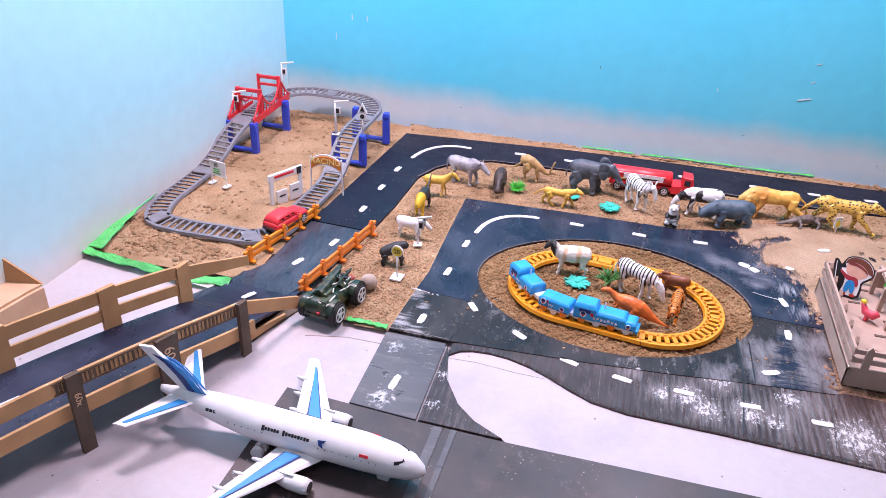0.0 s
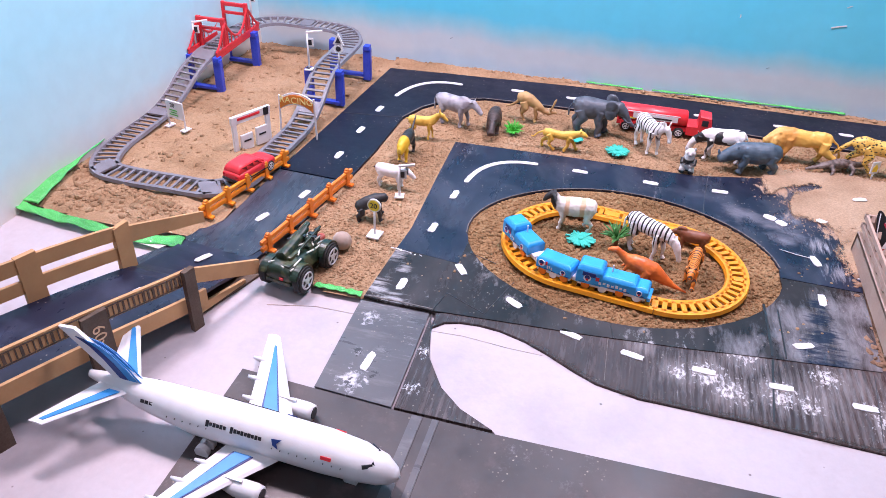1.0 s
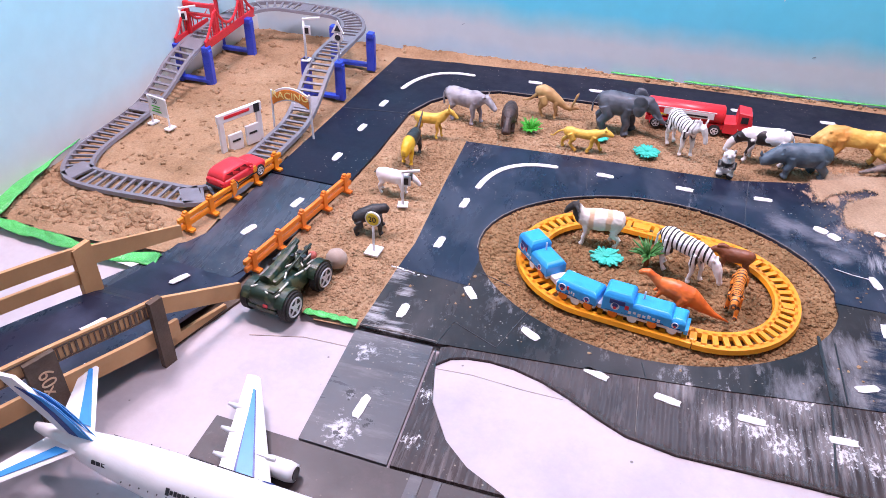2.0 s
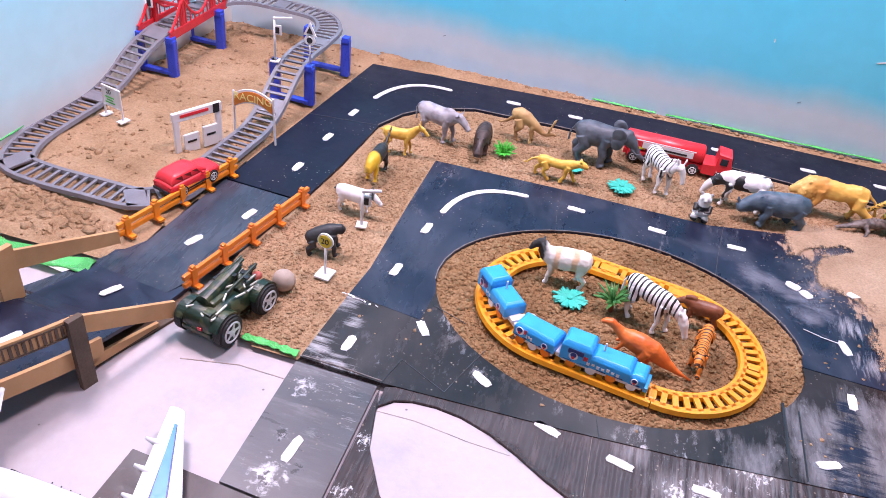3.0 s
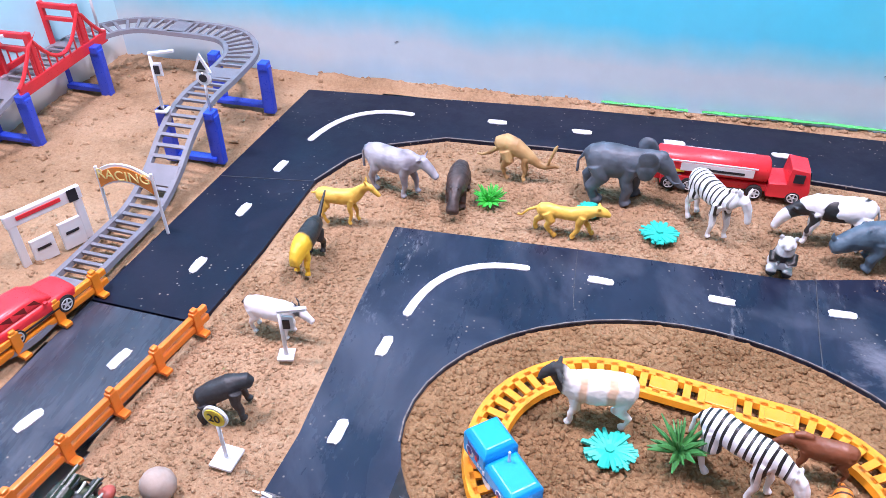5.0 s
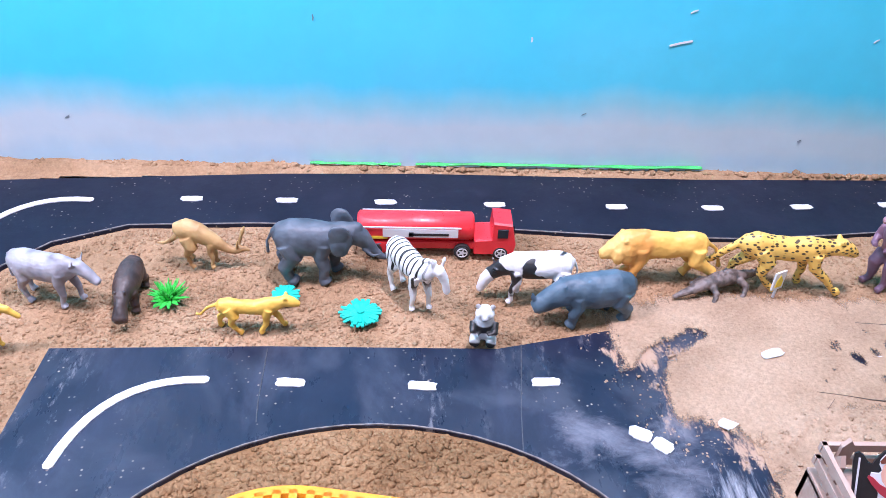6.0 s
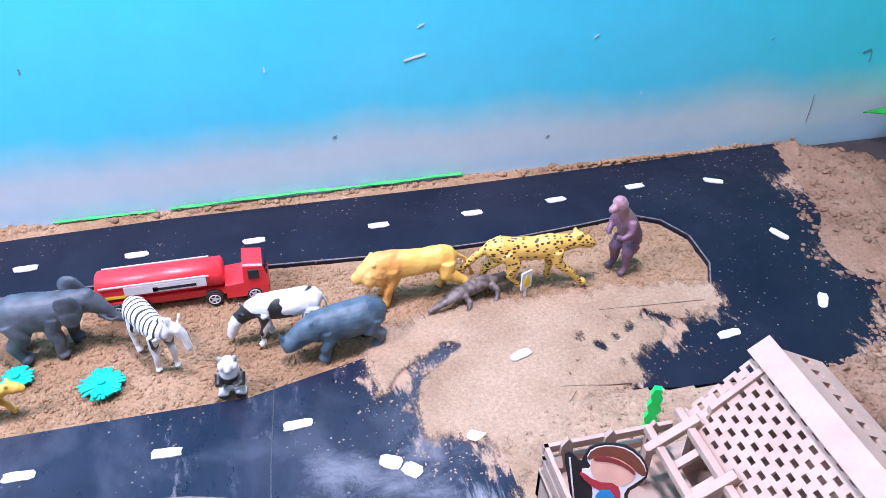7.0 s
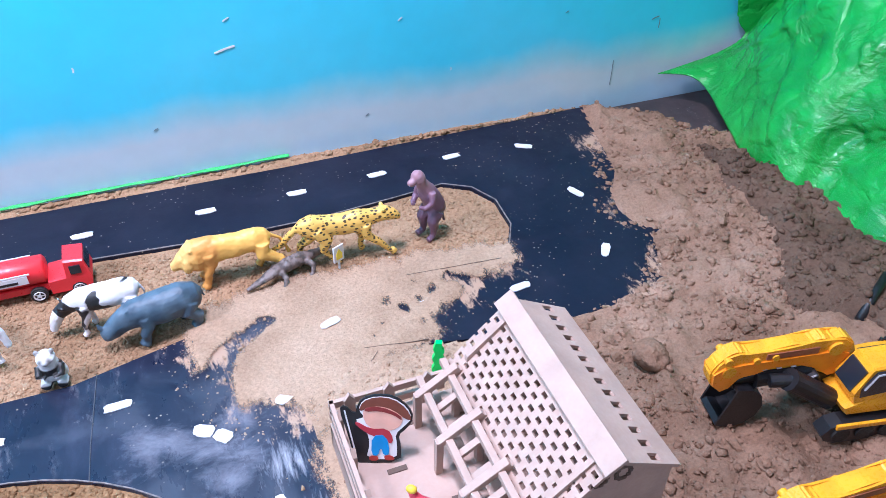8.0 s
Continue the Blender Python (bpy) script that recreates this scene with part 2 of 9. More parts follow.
def graded(name, axis, stops, span, rough=0.45, spots=()):
    """A figure's coat that changes along one of its own axes (0..1 over span metres from the base)."""
    m, nt, b = nodes_of(name)
    tc = nt.nodes.new("ShaderNodeTexCoord")
    sep = nt.nodes.new("ShaderNodeSeparateXYZ")
    nt.links.new(tc.outputs["Object"], sep.inputs[0])
    n = add(nt, "ShaderNodeTexNoise", scale=80, detail=3)
    nt.links.new(tc.outputs["Object"], n.inputs["Vector"])
    mr = nt.nodes.new("ShaderNodeMapRange")
    mr.inputs["From Min"].default_value, mr.inputs["From Max"].default_value = span
    nt.links.new(sep.outputs[axis], mr.inputs["Value"])
    ma = nt.nodes.new("ShaderNodeMath")
    ma.operation = "MULTIPLY_ADD"
    nt.links.new(n.outputs["Fac"], ma.inputs[0])
    ma.inputs[1].default_value = 0.12
    nt.links.new(mr.outputs[0], ma.inputs[2])
    c = ramp(nt, ma.outputs[0], stops)
    for x, y, z, r in spots:
        d = nt.nodes.new("ShaderNodeVectorMath")
        d.operation = "DISTANCE"
        nt.links.new(tc.outputs["Object"], d.inputs[0])
        d.inputs[1].default_value = (x, y, z)
        c = mixc(nt, ramp(nt, d.outputs["Value"], [(r * 0.85, g(1)), (r, g(0))]), c, g(0.02))
    nt.links.new(c, b.inputs["Base Color"])
    b.inputs["Roughness"].default_value = rough
    bump(nt, b, n.outputs["Fac"], 0.2, 0.001)
    return m


ROAD = painted_road("road_paint", (0.006, 0.008, 0.020), (0.014, 0.017, 0.032), 0.42, haze=0.14, shine=0.18,
                    marks=[((0.46, 0.30, 0.20), [(0.455, 1.215, 0.050), (0.505, 1.236, 0.040), (0.690, 1.28, 0.070), (0.660, 1.17, 0.060), (0.705, 1.40, 0.050), (0.62, 1.145, 0.05), (0.40, 1.175, 0.05)], (1.3, 0.6, 1), -35, 0.10)])
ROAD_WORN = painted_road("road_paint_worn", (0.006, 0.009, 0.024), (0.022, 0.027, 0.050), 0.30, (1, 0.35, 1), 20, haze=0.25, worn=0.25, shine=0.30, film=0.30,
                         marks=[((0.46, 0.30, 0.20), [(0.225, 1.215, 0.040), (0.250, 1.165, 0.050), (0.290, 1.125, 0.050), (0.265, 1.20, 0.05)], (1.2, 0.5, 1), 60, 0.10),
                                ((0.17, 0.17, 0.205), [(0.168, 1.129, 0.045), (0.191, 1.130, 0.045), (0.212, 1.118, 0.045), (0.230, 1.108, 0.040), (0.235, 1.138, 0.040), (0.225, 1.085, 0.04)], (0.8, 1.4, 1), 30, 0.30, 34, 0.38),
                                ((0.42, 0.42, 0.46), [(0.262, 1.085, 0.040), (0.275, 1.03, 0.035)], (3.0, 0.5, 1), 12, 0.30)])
# pale ribs and flecks: worn paint plus sheen, both put into the colour
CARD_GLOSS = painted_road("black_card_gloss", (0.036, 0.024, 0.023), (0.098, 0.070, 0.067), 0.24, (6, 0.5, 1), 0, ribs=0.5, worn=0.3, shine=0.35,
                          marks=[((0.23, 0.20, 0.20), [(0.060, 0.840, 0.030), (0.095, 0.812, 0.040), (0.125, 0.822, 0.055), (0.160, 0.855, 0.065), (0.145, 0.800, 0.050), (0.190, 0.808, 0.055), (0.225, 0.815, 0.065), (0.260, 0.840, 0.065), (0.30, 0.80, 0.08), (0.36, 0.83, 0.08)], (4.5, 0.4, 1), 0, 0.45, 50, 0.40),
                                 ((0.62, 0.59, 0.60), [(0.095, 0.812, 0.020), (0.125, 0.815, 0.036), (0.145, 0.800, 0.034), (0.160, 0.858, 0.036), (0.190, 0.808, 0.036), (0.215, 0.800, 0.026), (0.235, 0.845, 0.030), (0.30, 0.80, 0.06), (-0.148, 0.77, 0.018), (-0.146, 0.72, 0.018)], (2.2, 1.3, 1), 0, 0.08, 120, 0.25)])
SMEAR = plastic("black_paint_smear", (0.030, 0.023, 0.020), 0.55, 0.4, 150)
thin_layer(SMEAR.node_tree, next(n for n in SMEAR.node_tree.nodes if n.type == "BSDF_PRINCIPLED"), 420, (0.5, 1.6, 1), 0)
CARD_GREY = painted_road("grey_card", (0.075, 0.070, 0.076), (0.12, 0.113, 0.120), 0.35, (0.5, 3, 1), 0, worn=0.5,
                         marks=[((0.55, 0.53, 0.55), [(-0.205, 0.716, 0.030), (-0.215, 0.806, 0.020), (-0.212, 0.752, 0.012)], (1.5, 1.5, 1), 0, 0.12), ((0.012, 0.012, 0.014), [(-0.211, 0.753, 0.011), (-0.186, 0.726, 0.010), (-0.205, 0.712, 0.012)], (2.5, 2.5, 1), 0, 0.04)])
SHEET_BLACK = painted_road("black_sheet", (0.032, 0.023, 0.023), (0.072, 0.053, 0.052), 0.42, (1, 1, 1), 0, worn=0.25)
ROAD_DECK = painted_road("deck_paint", (0.007, 0.010, 0.026), (0.020, 0.024, 0.046), 0.32, (1, 0.5, 1), 30, haze=0.25, shine=0.3, film=0.35, film_tint=(0.10, 0.12, 0.19))
ROAD_PALE = painted_road("road_paint_pale", (0.030, 0.034, 0.050), (0.060, 0.066, 0.088), 0.26, (2.5, 0.4, 1), 15, haze=0.35, shine=0.5,
                         marks=[((0.012, 0.016, 0.036), [(-0.42, 0.885, 0.085), (-0.455, 0.885, 0.075), (-0.385, 0.875, 0.070), (-0.40, 0.905, 0.060), (-0.37, 0.93, 0.04)], (0.7, 0.7, 1), 20, 0.22)])
# pale marks are real scuffs plus reflected sheen painted into the colour
ROAD_SCUFF_SHEEN = painted_road("road_paint_scuff_sheen", (0.014, 0.010, 0.010), (0.040, 0.030, 0.029), 0.22, (1.0, 0.45, 1), 70, worn=0.85, haze=0.22, shine=0.28, gap=0.02, film=0.26, film_tint=(0.125, 0.105, 0.102),
                          marks=[((0.50, 0.48, 0.49), [(-0.225, 0.918, 0.030), (-0.226, 0.855, 0.034), (-0.200, 0.838, 0.028), (-0.205, 0.895, 0.020)], (0.35, 2.6, 1), 8, 0.26),
                                 ((0.21, 0.20, 0.215), [(0.275, 0.960, 0.070), (0.270, 0.910, 0.080), (0.222, 0.880, 0.080), (0.215, 0.930, 0.060), (0.285, 0.885, 0.070), (0.160, 0.865, 0.05)], (1.8, 0.5, 1), 10, 0.34, 38, 0.42),
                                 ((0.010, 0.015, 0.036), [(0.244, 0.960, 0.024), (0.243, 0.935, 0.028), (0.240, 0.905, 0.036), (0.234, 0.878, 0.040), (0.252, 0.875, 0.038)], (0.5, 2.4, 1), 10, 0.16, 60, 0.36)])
SAND = earth("brown_earth", (0.29, 0.173, 0.092), (0.44, 0.276, 0.158), (0.55, 0.368, 0.226))
SAND_BITS = earth("brown_earth_bits", (0.29, 0.173, 0.092), (0.44, 0.276, 0.158), (0.55, 0.368, 0.226), True)
SAND_OVAL = earth("dark_crumbly_earth", (0.205, 0.112, 0.050), (0.345, 0.202, 0.098), (0.48, 0.300, 0.158))
SAND_OVAL_BITS = earth("dark_crumbly_earth_bits", (0.205, 0.112, 0.050), (0.345, 0.202, 0.098), (0.48, 0.300, 0.158), True)
SAND_PALE = earth("pale_sand", (0.36, 0.232, 0.148), (0.50, 0.342, 0.226), (0.60, 0.428, 0.296))
SAND_PALE_BITS = earth("pale_sand_bits", (0.36, 0.232, 0.148), (0.50, 0.342, 0.226), (0.60, 0.428, 0.296), True)
SAND_THIN = earth("thin_pale_sand", (0.36, 0.232, 0.148), (0.50, 0.342, 0.226), (0.60, 0.428, 0.296), thin=True)
SAND_BANK = earth("bank_soil", (0.21, 0.120, 0.074), (0.35, 0.212, 0.138), (0.48, 0.310, 0.212))
SAND_BANK_BITS = earth("bank_soil_bits", (0.21, 0.120, 0.074), (0.35, 0.212, 0.138), (0.48, 0.310, 0.212), True)
# brown earth darkened in its colour to stand in for the tarpaulin's shade
SAND_SHADED = earth("damp_earth", (0.095, 0.056, 0.037), (0.160, 0.098, 0.065), (0.235, 0.150, 0.100))
SAND_SHADED_BITS = earth("shady_soil_bits", (0.095, 0.056, 0.037), (0.160, 0.098, 0.065), (0.235, 0.150, 0.100), True)
VINYL = soiled("white_vinyl", (0.480, 0.432, 0.458))
LINE = plastic("white_line_paint", (0.72, 0.71, 0.73), 0.55, 0.16, 140)
BACK_MURAL = mural("sky_mural", [(0.0, (0.38, 0.58, 0.72)), (0.034, (0.42, 0.61, 0.74)), (0.054, (0.55, 0.65, 0.71)), (0.074, (0.54, 0.63, 0.68)), (0.100, (0.23, 0.595, 0.71)), (0.122, (0.045, 0.59, 0.80)), (0.35, (0.018, 0.59, 0.83)), (1.0, (0.02, 0.59, 0.84))])
LEFT_MURAL = mural("pale_mural", [(0.0, (0.66, 0.55, 0.44)), (0.045, (0.66, 0.68, 0.68)), (0.085, (0.50, 0.78, 0.86)), (0.20, (0.39, 0.80, 0.92)), (0.40, (0.42, 0.835, 0.93)), (1.0, (0.42, 0.835, 0.93))])
PLASTER = plastic("room_plaster", (0.75, 0.74, 0.73), 0.8, 0.06, 5)
ORANGE = plastic("orange_plastic", (0.80, 0.20, 0.02), 0.32)
AMBER = plastic("amber_plastic", (0.86, 0.32, 0.015), 0.34)
FENCE_AMBER = plastic("deep_amber_plastic", (0.86, 0.255, 0.015), 0.34)
GREY_P = plastic("grey_plastic", (0.185, 0.18, 0.205), 0.42)
BLUE_P = plastic("blue_plastic", (0.03, 0.07, 0.55), 0.32)
RED_P = plastic("red_plastic", (0.72, 0.03, 0.04), 0.33)
WHITE_P = plastic("white_plastic", (0.74, 0.73, 0.75), 0.35, 0.06)
BLACK_P = plastic("black_plastic", (0.012, 0.012, 0.014), 0.38)
RUBBER = plastic("black_rubber", (0.02, 0.02, 0.02), 0.7)
CHROME = plastic("silver_paint", (0.55, 0.55, 0.57), 0.25)
TRAIN_BLUE = plastic("train_blue", (0.008, 0.36, 0.78), 0.35)
DEEP_BLUE = plastic("deep_blue_print", (0.01, 0.04, 0.20), 0.35)
SKY_BLUE = plastic("bright_blue_print", (0.010, 0.25, 0.60), 0.35)
GREEN_LEAF = plastic("green_leaf_plastic", (0.05, 0.50, 0.06), 0.4, 0.3)
DARK_LEAF = plastic("dark_palm_plastic", (0.06, 0.24, 0.06), 0.45, 0.3)
TEAL_LEAF = plastic("teal_leaf_plastic", (0.02, 0.50, 0.40), 0.4, 0.2)
TARP = woven("green_tarp", (0.032, 0.36, 0.048))
TARP_PALE = woven("thin_green_sheet", (0.08, 0.58, 0.14))
BITS = {SAND.name: SAND_BITS, SAND_OVAL.name: SAND_OVAL_BITS, SAND_PALE.name: SAND_PALE_BITS, SAND_BANK.name: SAND_BANK_BITS, SAND_SHADED.name: SAND_SHADED_BITS}
CARDBOARD = plastic("brown_cardboard", (0.50, 0.275, 0.125), 0.85, 0.15, 30)
CARD_DARK = plastic("printed_cardboard", (0.10, 0.065, 0.045), 0.8, 0.25, 60)
CARD_PALE = plastic("pale_cardboard", (0.60, 0.38, 0.235), 0.8, 0.12, 20)
WOOD = plastic("laser_cut_board", (0.455, 0.320, 0.258), 0.75, 0.12, 45)
CLAY = plastic("dry_clay", (0.42, 0.33, 0.275), 0.9, 0.25, 90)
CHAR = plastic("scorched_edge", (0.12, 0.08, 0.06), 0.9)
YELLOW_P = plastic("machine_yellow", (0.86, 0.38, 0.015), 0.28)
GLASS_DARK = plastic("dark_window_print", (0.02, 0.025, 0.035), 0.15)
CAMO = two_tone("camouflage_paint", (0.010, 0.026, 0.013), (0.062, 0.072, 0.032), 55, 0.52, 0.57, 0.34)
GREY_MARK = plastic("grey_scratch", (0.16, 0.20, 0.24), 0.6)
INK = plastic("black_ink", (0.015, 0.015, 0.02), 0.5)
SIGN_YELLOW = plastic("sign_yellow", (0.85, 0.62, 0.05), 0.4)
SIGN_GOLD = plastic("sign_orange", (0.78, 0.24, 0.03), 0.45)


# ---- building helpers ----
def mesh_of(name, bm, material, smooth=False):
    me = bpy.data.meshes.new(name)
    bmesh.ops.recalc_face_normals(bm, faces=bm.faces)
    bm.to_mesh(me)
    bm.free()
    me.materials.append(material)
    if smooth:
        me.shade_smooth()
    return me


def part(name, bm, material, parent, label="", smooth=False):
    ob = new(name, mesh_of(name, bm, material, smooth))
    ob.parent = parent
    if label:
        ob["label"] = label
    return ob


def thing(name, at, label, category, group="", kind=""):
    ob = new(name)
    ob.empty_display_size = 0.02
    ob.matrix_basis = at
    return tagged(ob, label, category, group, kind)


def solid(name, bm, material, at, label, category, group="", kind="", smooth=False):
    ob = new(name, mesh_of(name, bm, material, smooth))
    ob.matrix_basis = at
    return tagged(ob, label, category, group, kind)


def box(bm, c, s, turn=None, bevel=0.0):
    r = bmesh.ops.create_cube(bm, size=1)
    m = Matrix.Translation(c) @ (turn or Matrix()) @ Matrix.Diagonal((*s, 1))
    bmesh.ops.transform(bm, matrix=m, verts=r["verts"])
    if bevel:
        es = list({e for v in r["verts"] for e in v.link_edges})
        bmesh.ops.bevel(bm, geom=es, offset=bevel, segments=2, affect="EDGES", profile=0.6)
    return bm


def rod(bm, p0, p1, r0, r1=None, seg=10):
    p0, p1 = Vector(p0), Vector(p1)
    r = bmesh.ops.create_cone(bm, cap_ends=True, segments=seg, radius1=r0, radius2=r0 if r1 is None else r1, depth=(p1 - p0).length)
    m = Matrix.Translation((p0 + p1) / 2) @ (p1 - p0).to_track_quat("Z", "Y").to_matrix().to_4x4()
    bmesh.ops.transform(bm, matrix=m, verts=r["verts"])
    return bm


def ball(bm, c, r, seg=14):
    k = bmesh.ops.create_uvsphere(bm, u_segments=seg, v_segments=max(6, seg // 2 + 1), radius=1)
    bmesh.ops.transform(bm, matrix=Matrix.Translation(c) @ Matrix.Diagonal((*r, 1)), verts=k["verts"])
    return bm


def loft(bm, rows, seg=12, side=None):
    """A tube through rows of (x, y, z, across, up); capped."""
    pts = [Vector(r[:3]) for r in rows]
    rings = []
    for i, r in enumerate(rows):
        d = (pts[min(i + 1, len(pts) - 1)] - pts[max(i - 1, 0)]).normalized()
        u = Vector(side) if side else (Vector((0, 1, 0)) if abs(d.y) < 0.9 else Vector((1, 0, 0)))
        w = d.cross(u).normalized()
        u = w.cross(d).normalized()
        rings.append([bm.verts.new(pts[i] + u * (math.cos(a) * r[3]) + w * (math.sin(a) * r[4])) for a in (2 * math.pi * k / seg for k in range(seg))])
    for a, b in zip(rings, rings[1:]):
        for k in range(seg):
            bm.faces.new((a[k], a[(k + 1) % seg], b[(k + 1) % seg], b[k]))
    bm.faces.new(rings[0][::-1])
    bm.faces.new(rings[-1])
    return bm


def slab(bm, loop, z0, z1, holes=()):
    """A flat sheet with straight sides from z0 to z1; loop and holes are lists of (x, y)."""
    tops, edges = [], []
    for lp in (loop, *holes):
        vs = [bm.verts.new((x, y, z1)) for x, y in lp]
        edges += [bm.edges.new((vs[i], vs[(i + 1) % len(vs)])) for i in range(len(vs))]
        tops.append(vs)
    bmesh.ops.triangle_fill(bm, use_beauty=True, edges=edges)
    for vs in tops:
        lo = [bm.verts.new((v.co.x, v.co.y, z0)) for v in vs]
        for i in range(len(vs)):
            j = (i + 1) % len(vs)
            bm.faces.new((vs[i], vs[j], lo[j], lo[i]))
    return bm


def prism(bm, outline, thick, m):
    """A board cut to outline (in its own x, y), thick along its own z, placed by m."""
    n = len(outline)
    a = [bm.verts.new(m @ Vector((x, y, -thick / 2))) for x, y in outline]
    b = [bm.verts.new(m @ Vector((x, y, thick / 2))) for x, y in outline]
    bm.faces.new(a[::-1])
    bm.faces.new(b)
    for i in range(n):
        bm.faces.new((a[i], a[(i + 1) % n], b[(i + 1) % n], b[i]))
    return bm


def ribbon(bm, pts, width, z, thick):
    """A flat stroke along pts with round ends."""
    pts = [Vector((*p, 0)) for p in pts]
    d0, d1 = (pts[1] - pts[0]).normalized(), (pts[-1] - pts[-2]).normalized()
    loop_l, loop_r = [], []
    for i, p in enumerate(pts):
        d = (pts[min(i + 1, len(pts) - 1)] - pts[max(i - 1, 0)]).normalized()
        nrm = Vector((-d.y, d.x, 0)) * width / 2
        loop_l.append(p + nrm)
        loop_r.append(p - nrm)
    end = pts[-1] + d1 * width * 0.35
    start = pts[0] - d0 * width * 0.35
    lp = [*loop_l, end + (loop_l[-1] - pts[-1]) * 0.5, end + (loop_r[-1] - pts[-1]) * 0.5, *loop_r[::-1], start + (loop_r[0] - pts[0]) * 0.5, start + (loop_l[0] - pts[0]) * 0.5]
    return slab(bm, [(v.x, v.y) for v in lp], z - thick, z)


def bez(p0, p1, p2, n=10):
    return [tuple((1 - t) ** 2 * a + 2 * t * (1 - t) * b + t * t * c for a, b, c in zip(p0, p1, p2)) for t in (i / n for i in range(n + 1))]


def words(name, text, size, at, material, parent, align="CENTER"):
    cu = bpy.data.curves.new(name, "FONT")
    cu.body, cu.size, cu.align_x, cu.align_y, cu.extrude = text, size, align, "CENTER", 0.0002
    tmp = bpy.data.objects.new(name, cu)
    scene.collection.objects.link(tmp)
    me = bpy.data.meshes.new_from_object(tmp.evaluated_get(bpy.context.evaluated_depsgraph_get()))
    bpy.data.objects.remove(tmp)
    me.materials.clear()
    me.materials.append(material)
    ob = new(name, me)
    ob.parent = parent
    ob.matrix_basis = at
    return ob


def inside(x, y, loop):
    hit, j = False, len(loop) - 1
    for i in range(len(loop)):
        (xi, yi), (xj, yj) = loop[i], loop[j]
        if (yi > y) != (yj > y) and x < (xj - xi) * (y - yi) / (yj - yi) + xi:
            hit = not hit
        j = i
    return hit


def edge_gap(x, y, loop):
    best = 9.0
    for i in range(len(loop)):
        (ax, ay), (bx, by) = loop[i], loop[(i + 1) % len(loop)]
        dx, dy = bx - ax, by - ay
        t = max(0.0, min(1.0, ((x - ax) * dx + (y - ay) * dy) / (dx * dx + dy * dy + 1e-12)))
        best = min(best, math.hypot(x - ax - t * dx, y - ay - t * dy))
    return best


# ---- setting: walls, floor, room ----
FLOOR_Z = -0.009
bm = bmesh.new()
box(bm, (0.9, 1.512, 1.15), (3.24, 0.04, 2.4))
tagged(new("wall_north", mesh_of("wall_north", bm, BACK_MURAL)), "wall painted as a bright blue sky with a pale horizon band", "wall", kind="structure")
bm = bmesh.new()
box(bm, (0, 0, 1.15), (0.04, 3.6, 2.4))
w = new("wall_west", mesh_of("wall_west", bm, LEFT_MURAL))
w.matrix_basis = pose(-0.774, -0.298, 0, 0, 0, -3.0)
tagged(w, "wall painted pale washed-out sky blue", "wall", kind="structure")
# south and east walls and the ceiling are unseen, added to bounce light
for nm, c, s in (("wall_south", (0.85, -2.05, 1.15), (3.4, 0.06, 2.4)), ("wall_east", (2.5, -0.3, 1.15), (0.06, 3.5, 2.4))):
    bm = bmesh.new()
    box(bm, c, s)
    tagged(new(nm, mesh_of(nm, bm, PLASTER)), "unseen plain pale plaster wall added to close the room", "wall", kind="structure")
bm = bmesh.new()
box(bm, (0.85, -0.3, 2.37), (3.6, 3.7, 0.06))
tagged(new("ceiling", mesh_of("ceiling", bm, PLASTER)), "unseen plain pale ceiling added to close the room", "ceiling", kind="structure")
# room floor not known; made pale so that it bounces light
bm = bmesh.new()
box(bm, (0.85, -0.3, -0.06), (3.4, 3.64, 0.08))
tagged(new("floor", mesh_of("floor", bm, PLASTER)), "pale floor under the model landscape", "floor", kind="structure")

# white vinyl banner with a metal eyelet, laid over the floor
banner = thing("vinyl_banner", pose(0, 0, 0), "white vinyl banner sheet spread under the toy airport", "banner")
bm = bmesh.new()
slab(bm, [(-0.706, 0.885), (-0.60, 0.872), (-0.45, 0.852), (-0.05, 0.852), (0.29, 0.84), (0.33, 0.80), (0.42, 0.70), (0.45, 0.30), (-0.74, 0.30)], -0.018, FLOOR_Z)
part("sheet", bm, VINYL, banner)
BAY = [(-0.125, 0.8230), (-0.105, 0.8245), (-0.082, 0.8220), (-0.055, 0.8135), (-0.03, 0.8010), (-0.004, 0.7855), (0.02, 0.7735), (0.06, 0.7655), (0.16, 0.7635), (0.316, 0.7565), (0.47, 0.7565), (0.47, 0.7005), (0.30, 0.6865), (-0.06, 0.6875), (-0.0635, 0.6905), (-0.0965, 0.7075), (-0.1195, 0.7285), (-0.1415, 0.7655), (-0.1495, 0.8005), (-0.1500, 0.8075), (-0.1395, 0.8180)]
bm = bmesh.new()
slab(bm, BAY, FLOOR_Z, -0.0042)
part("raised_fold", bm, VINYL, banner)
bm = bmesh.new()
for k in range(20):
    a0, a1 = 2 * math.pi * k / 20, 2 * math.pi * (k + 1) / 20
    rod(bm, (0.006 * math.cos(a0), 0.006 * math.sin(a0), 0), (0.006 * math.cos(a1), 0.006 * math.sin(a1), 0), 0.0018, seg=6)
e = part("eyelet", bm, CHROME, banner, "metal eyelet", True)
e.matrix_basis = pose(-0.704, 0.856, FLOOR_Z + 0.001)

bm = bmesh.new()
slab(bm, [(0.70, 1.30), (0.74, 1.489), (1.45, 1.489), (1.45, 1.10), (1.0, 1.10)], -0.016, -0.010)
solid("dark_board", bm, SHEET_BLACK, pose(0, 0, 0), "dark board lying against the painted wall beside the earth bank", "board")

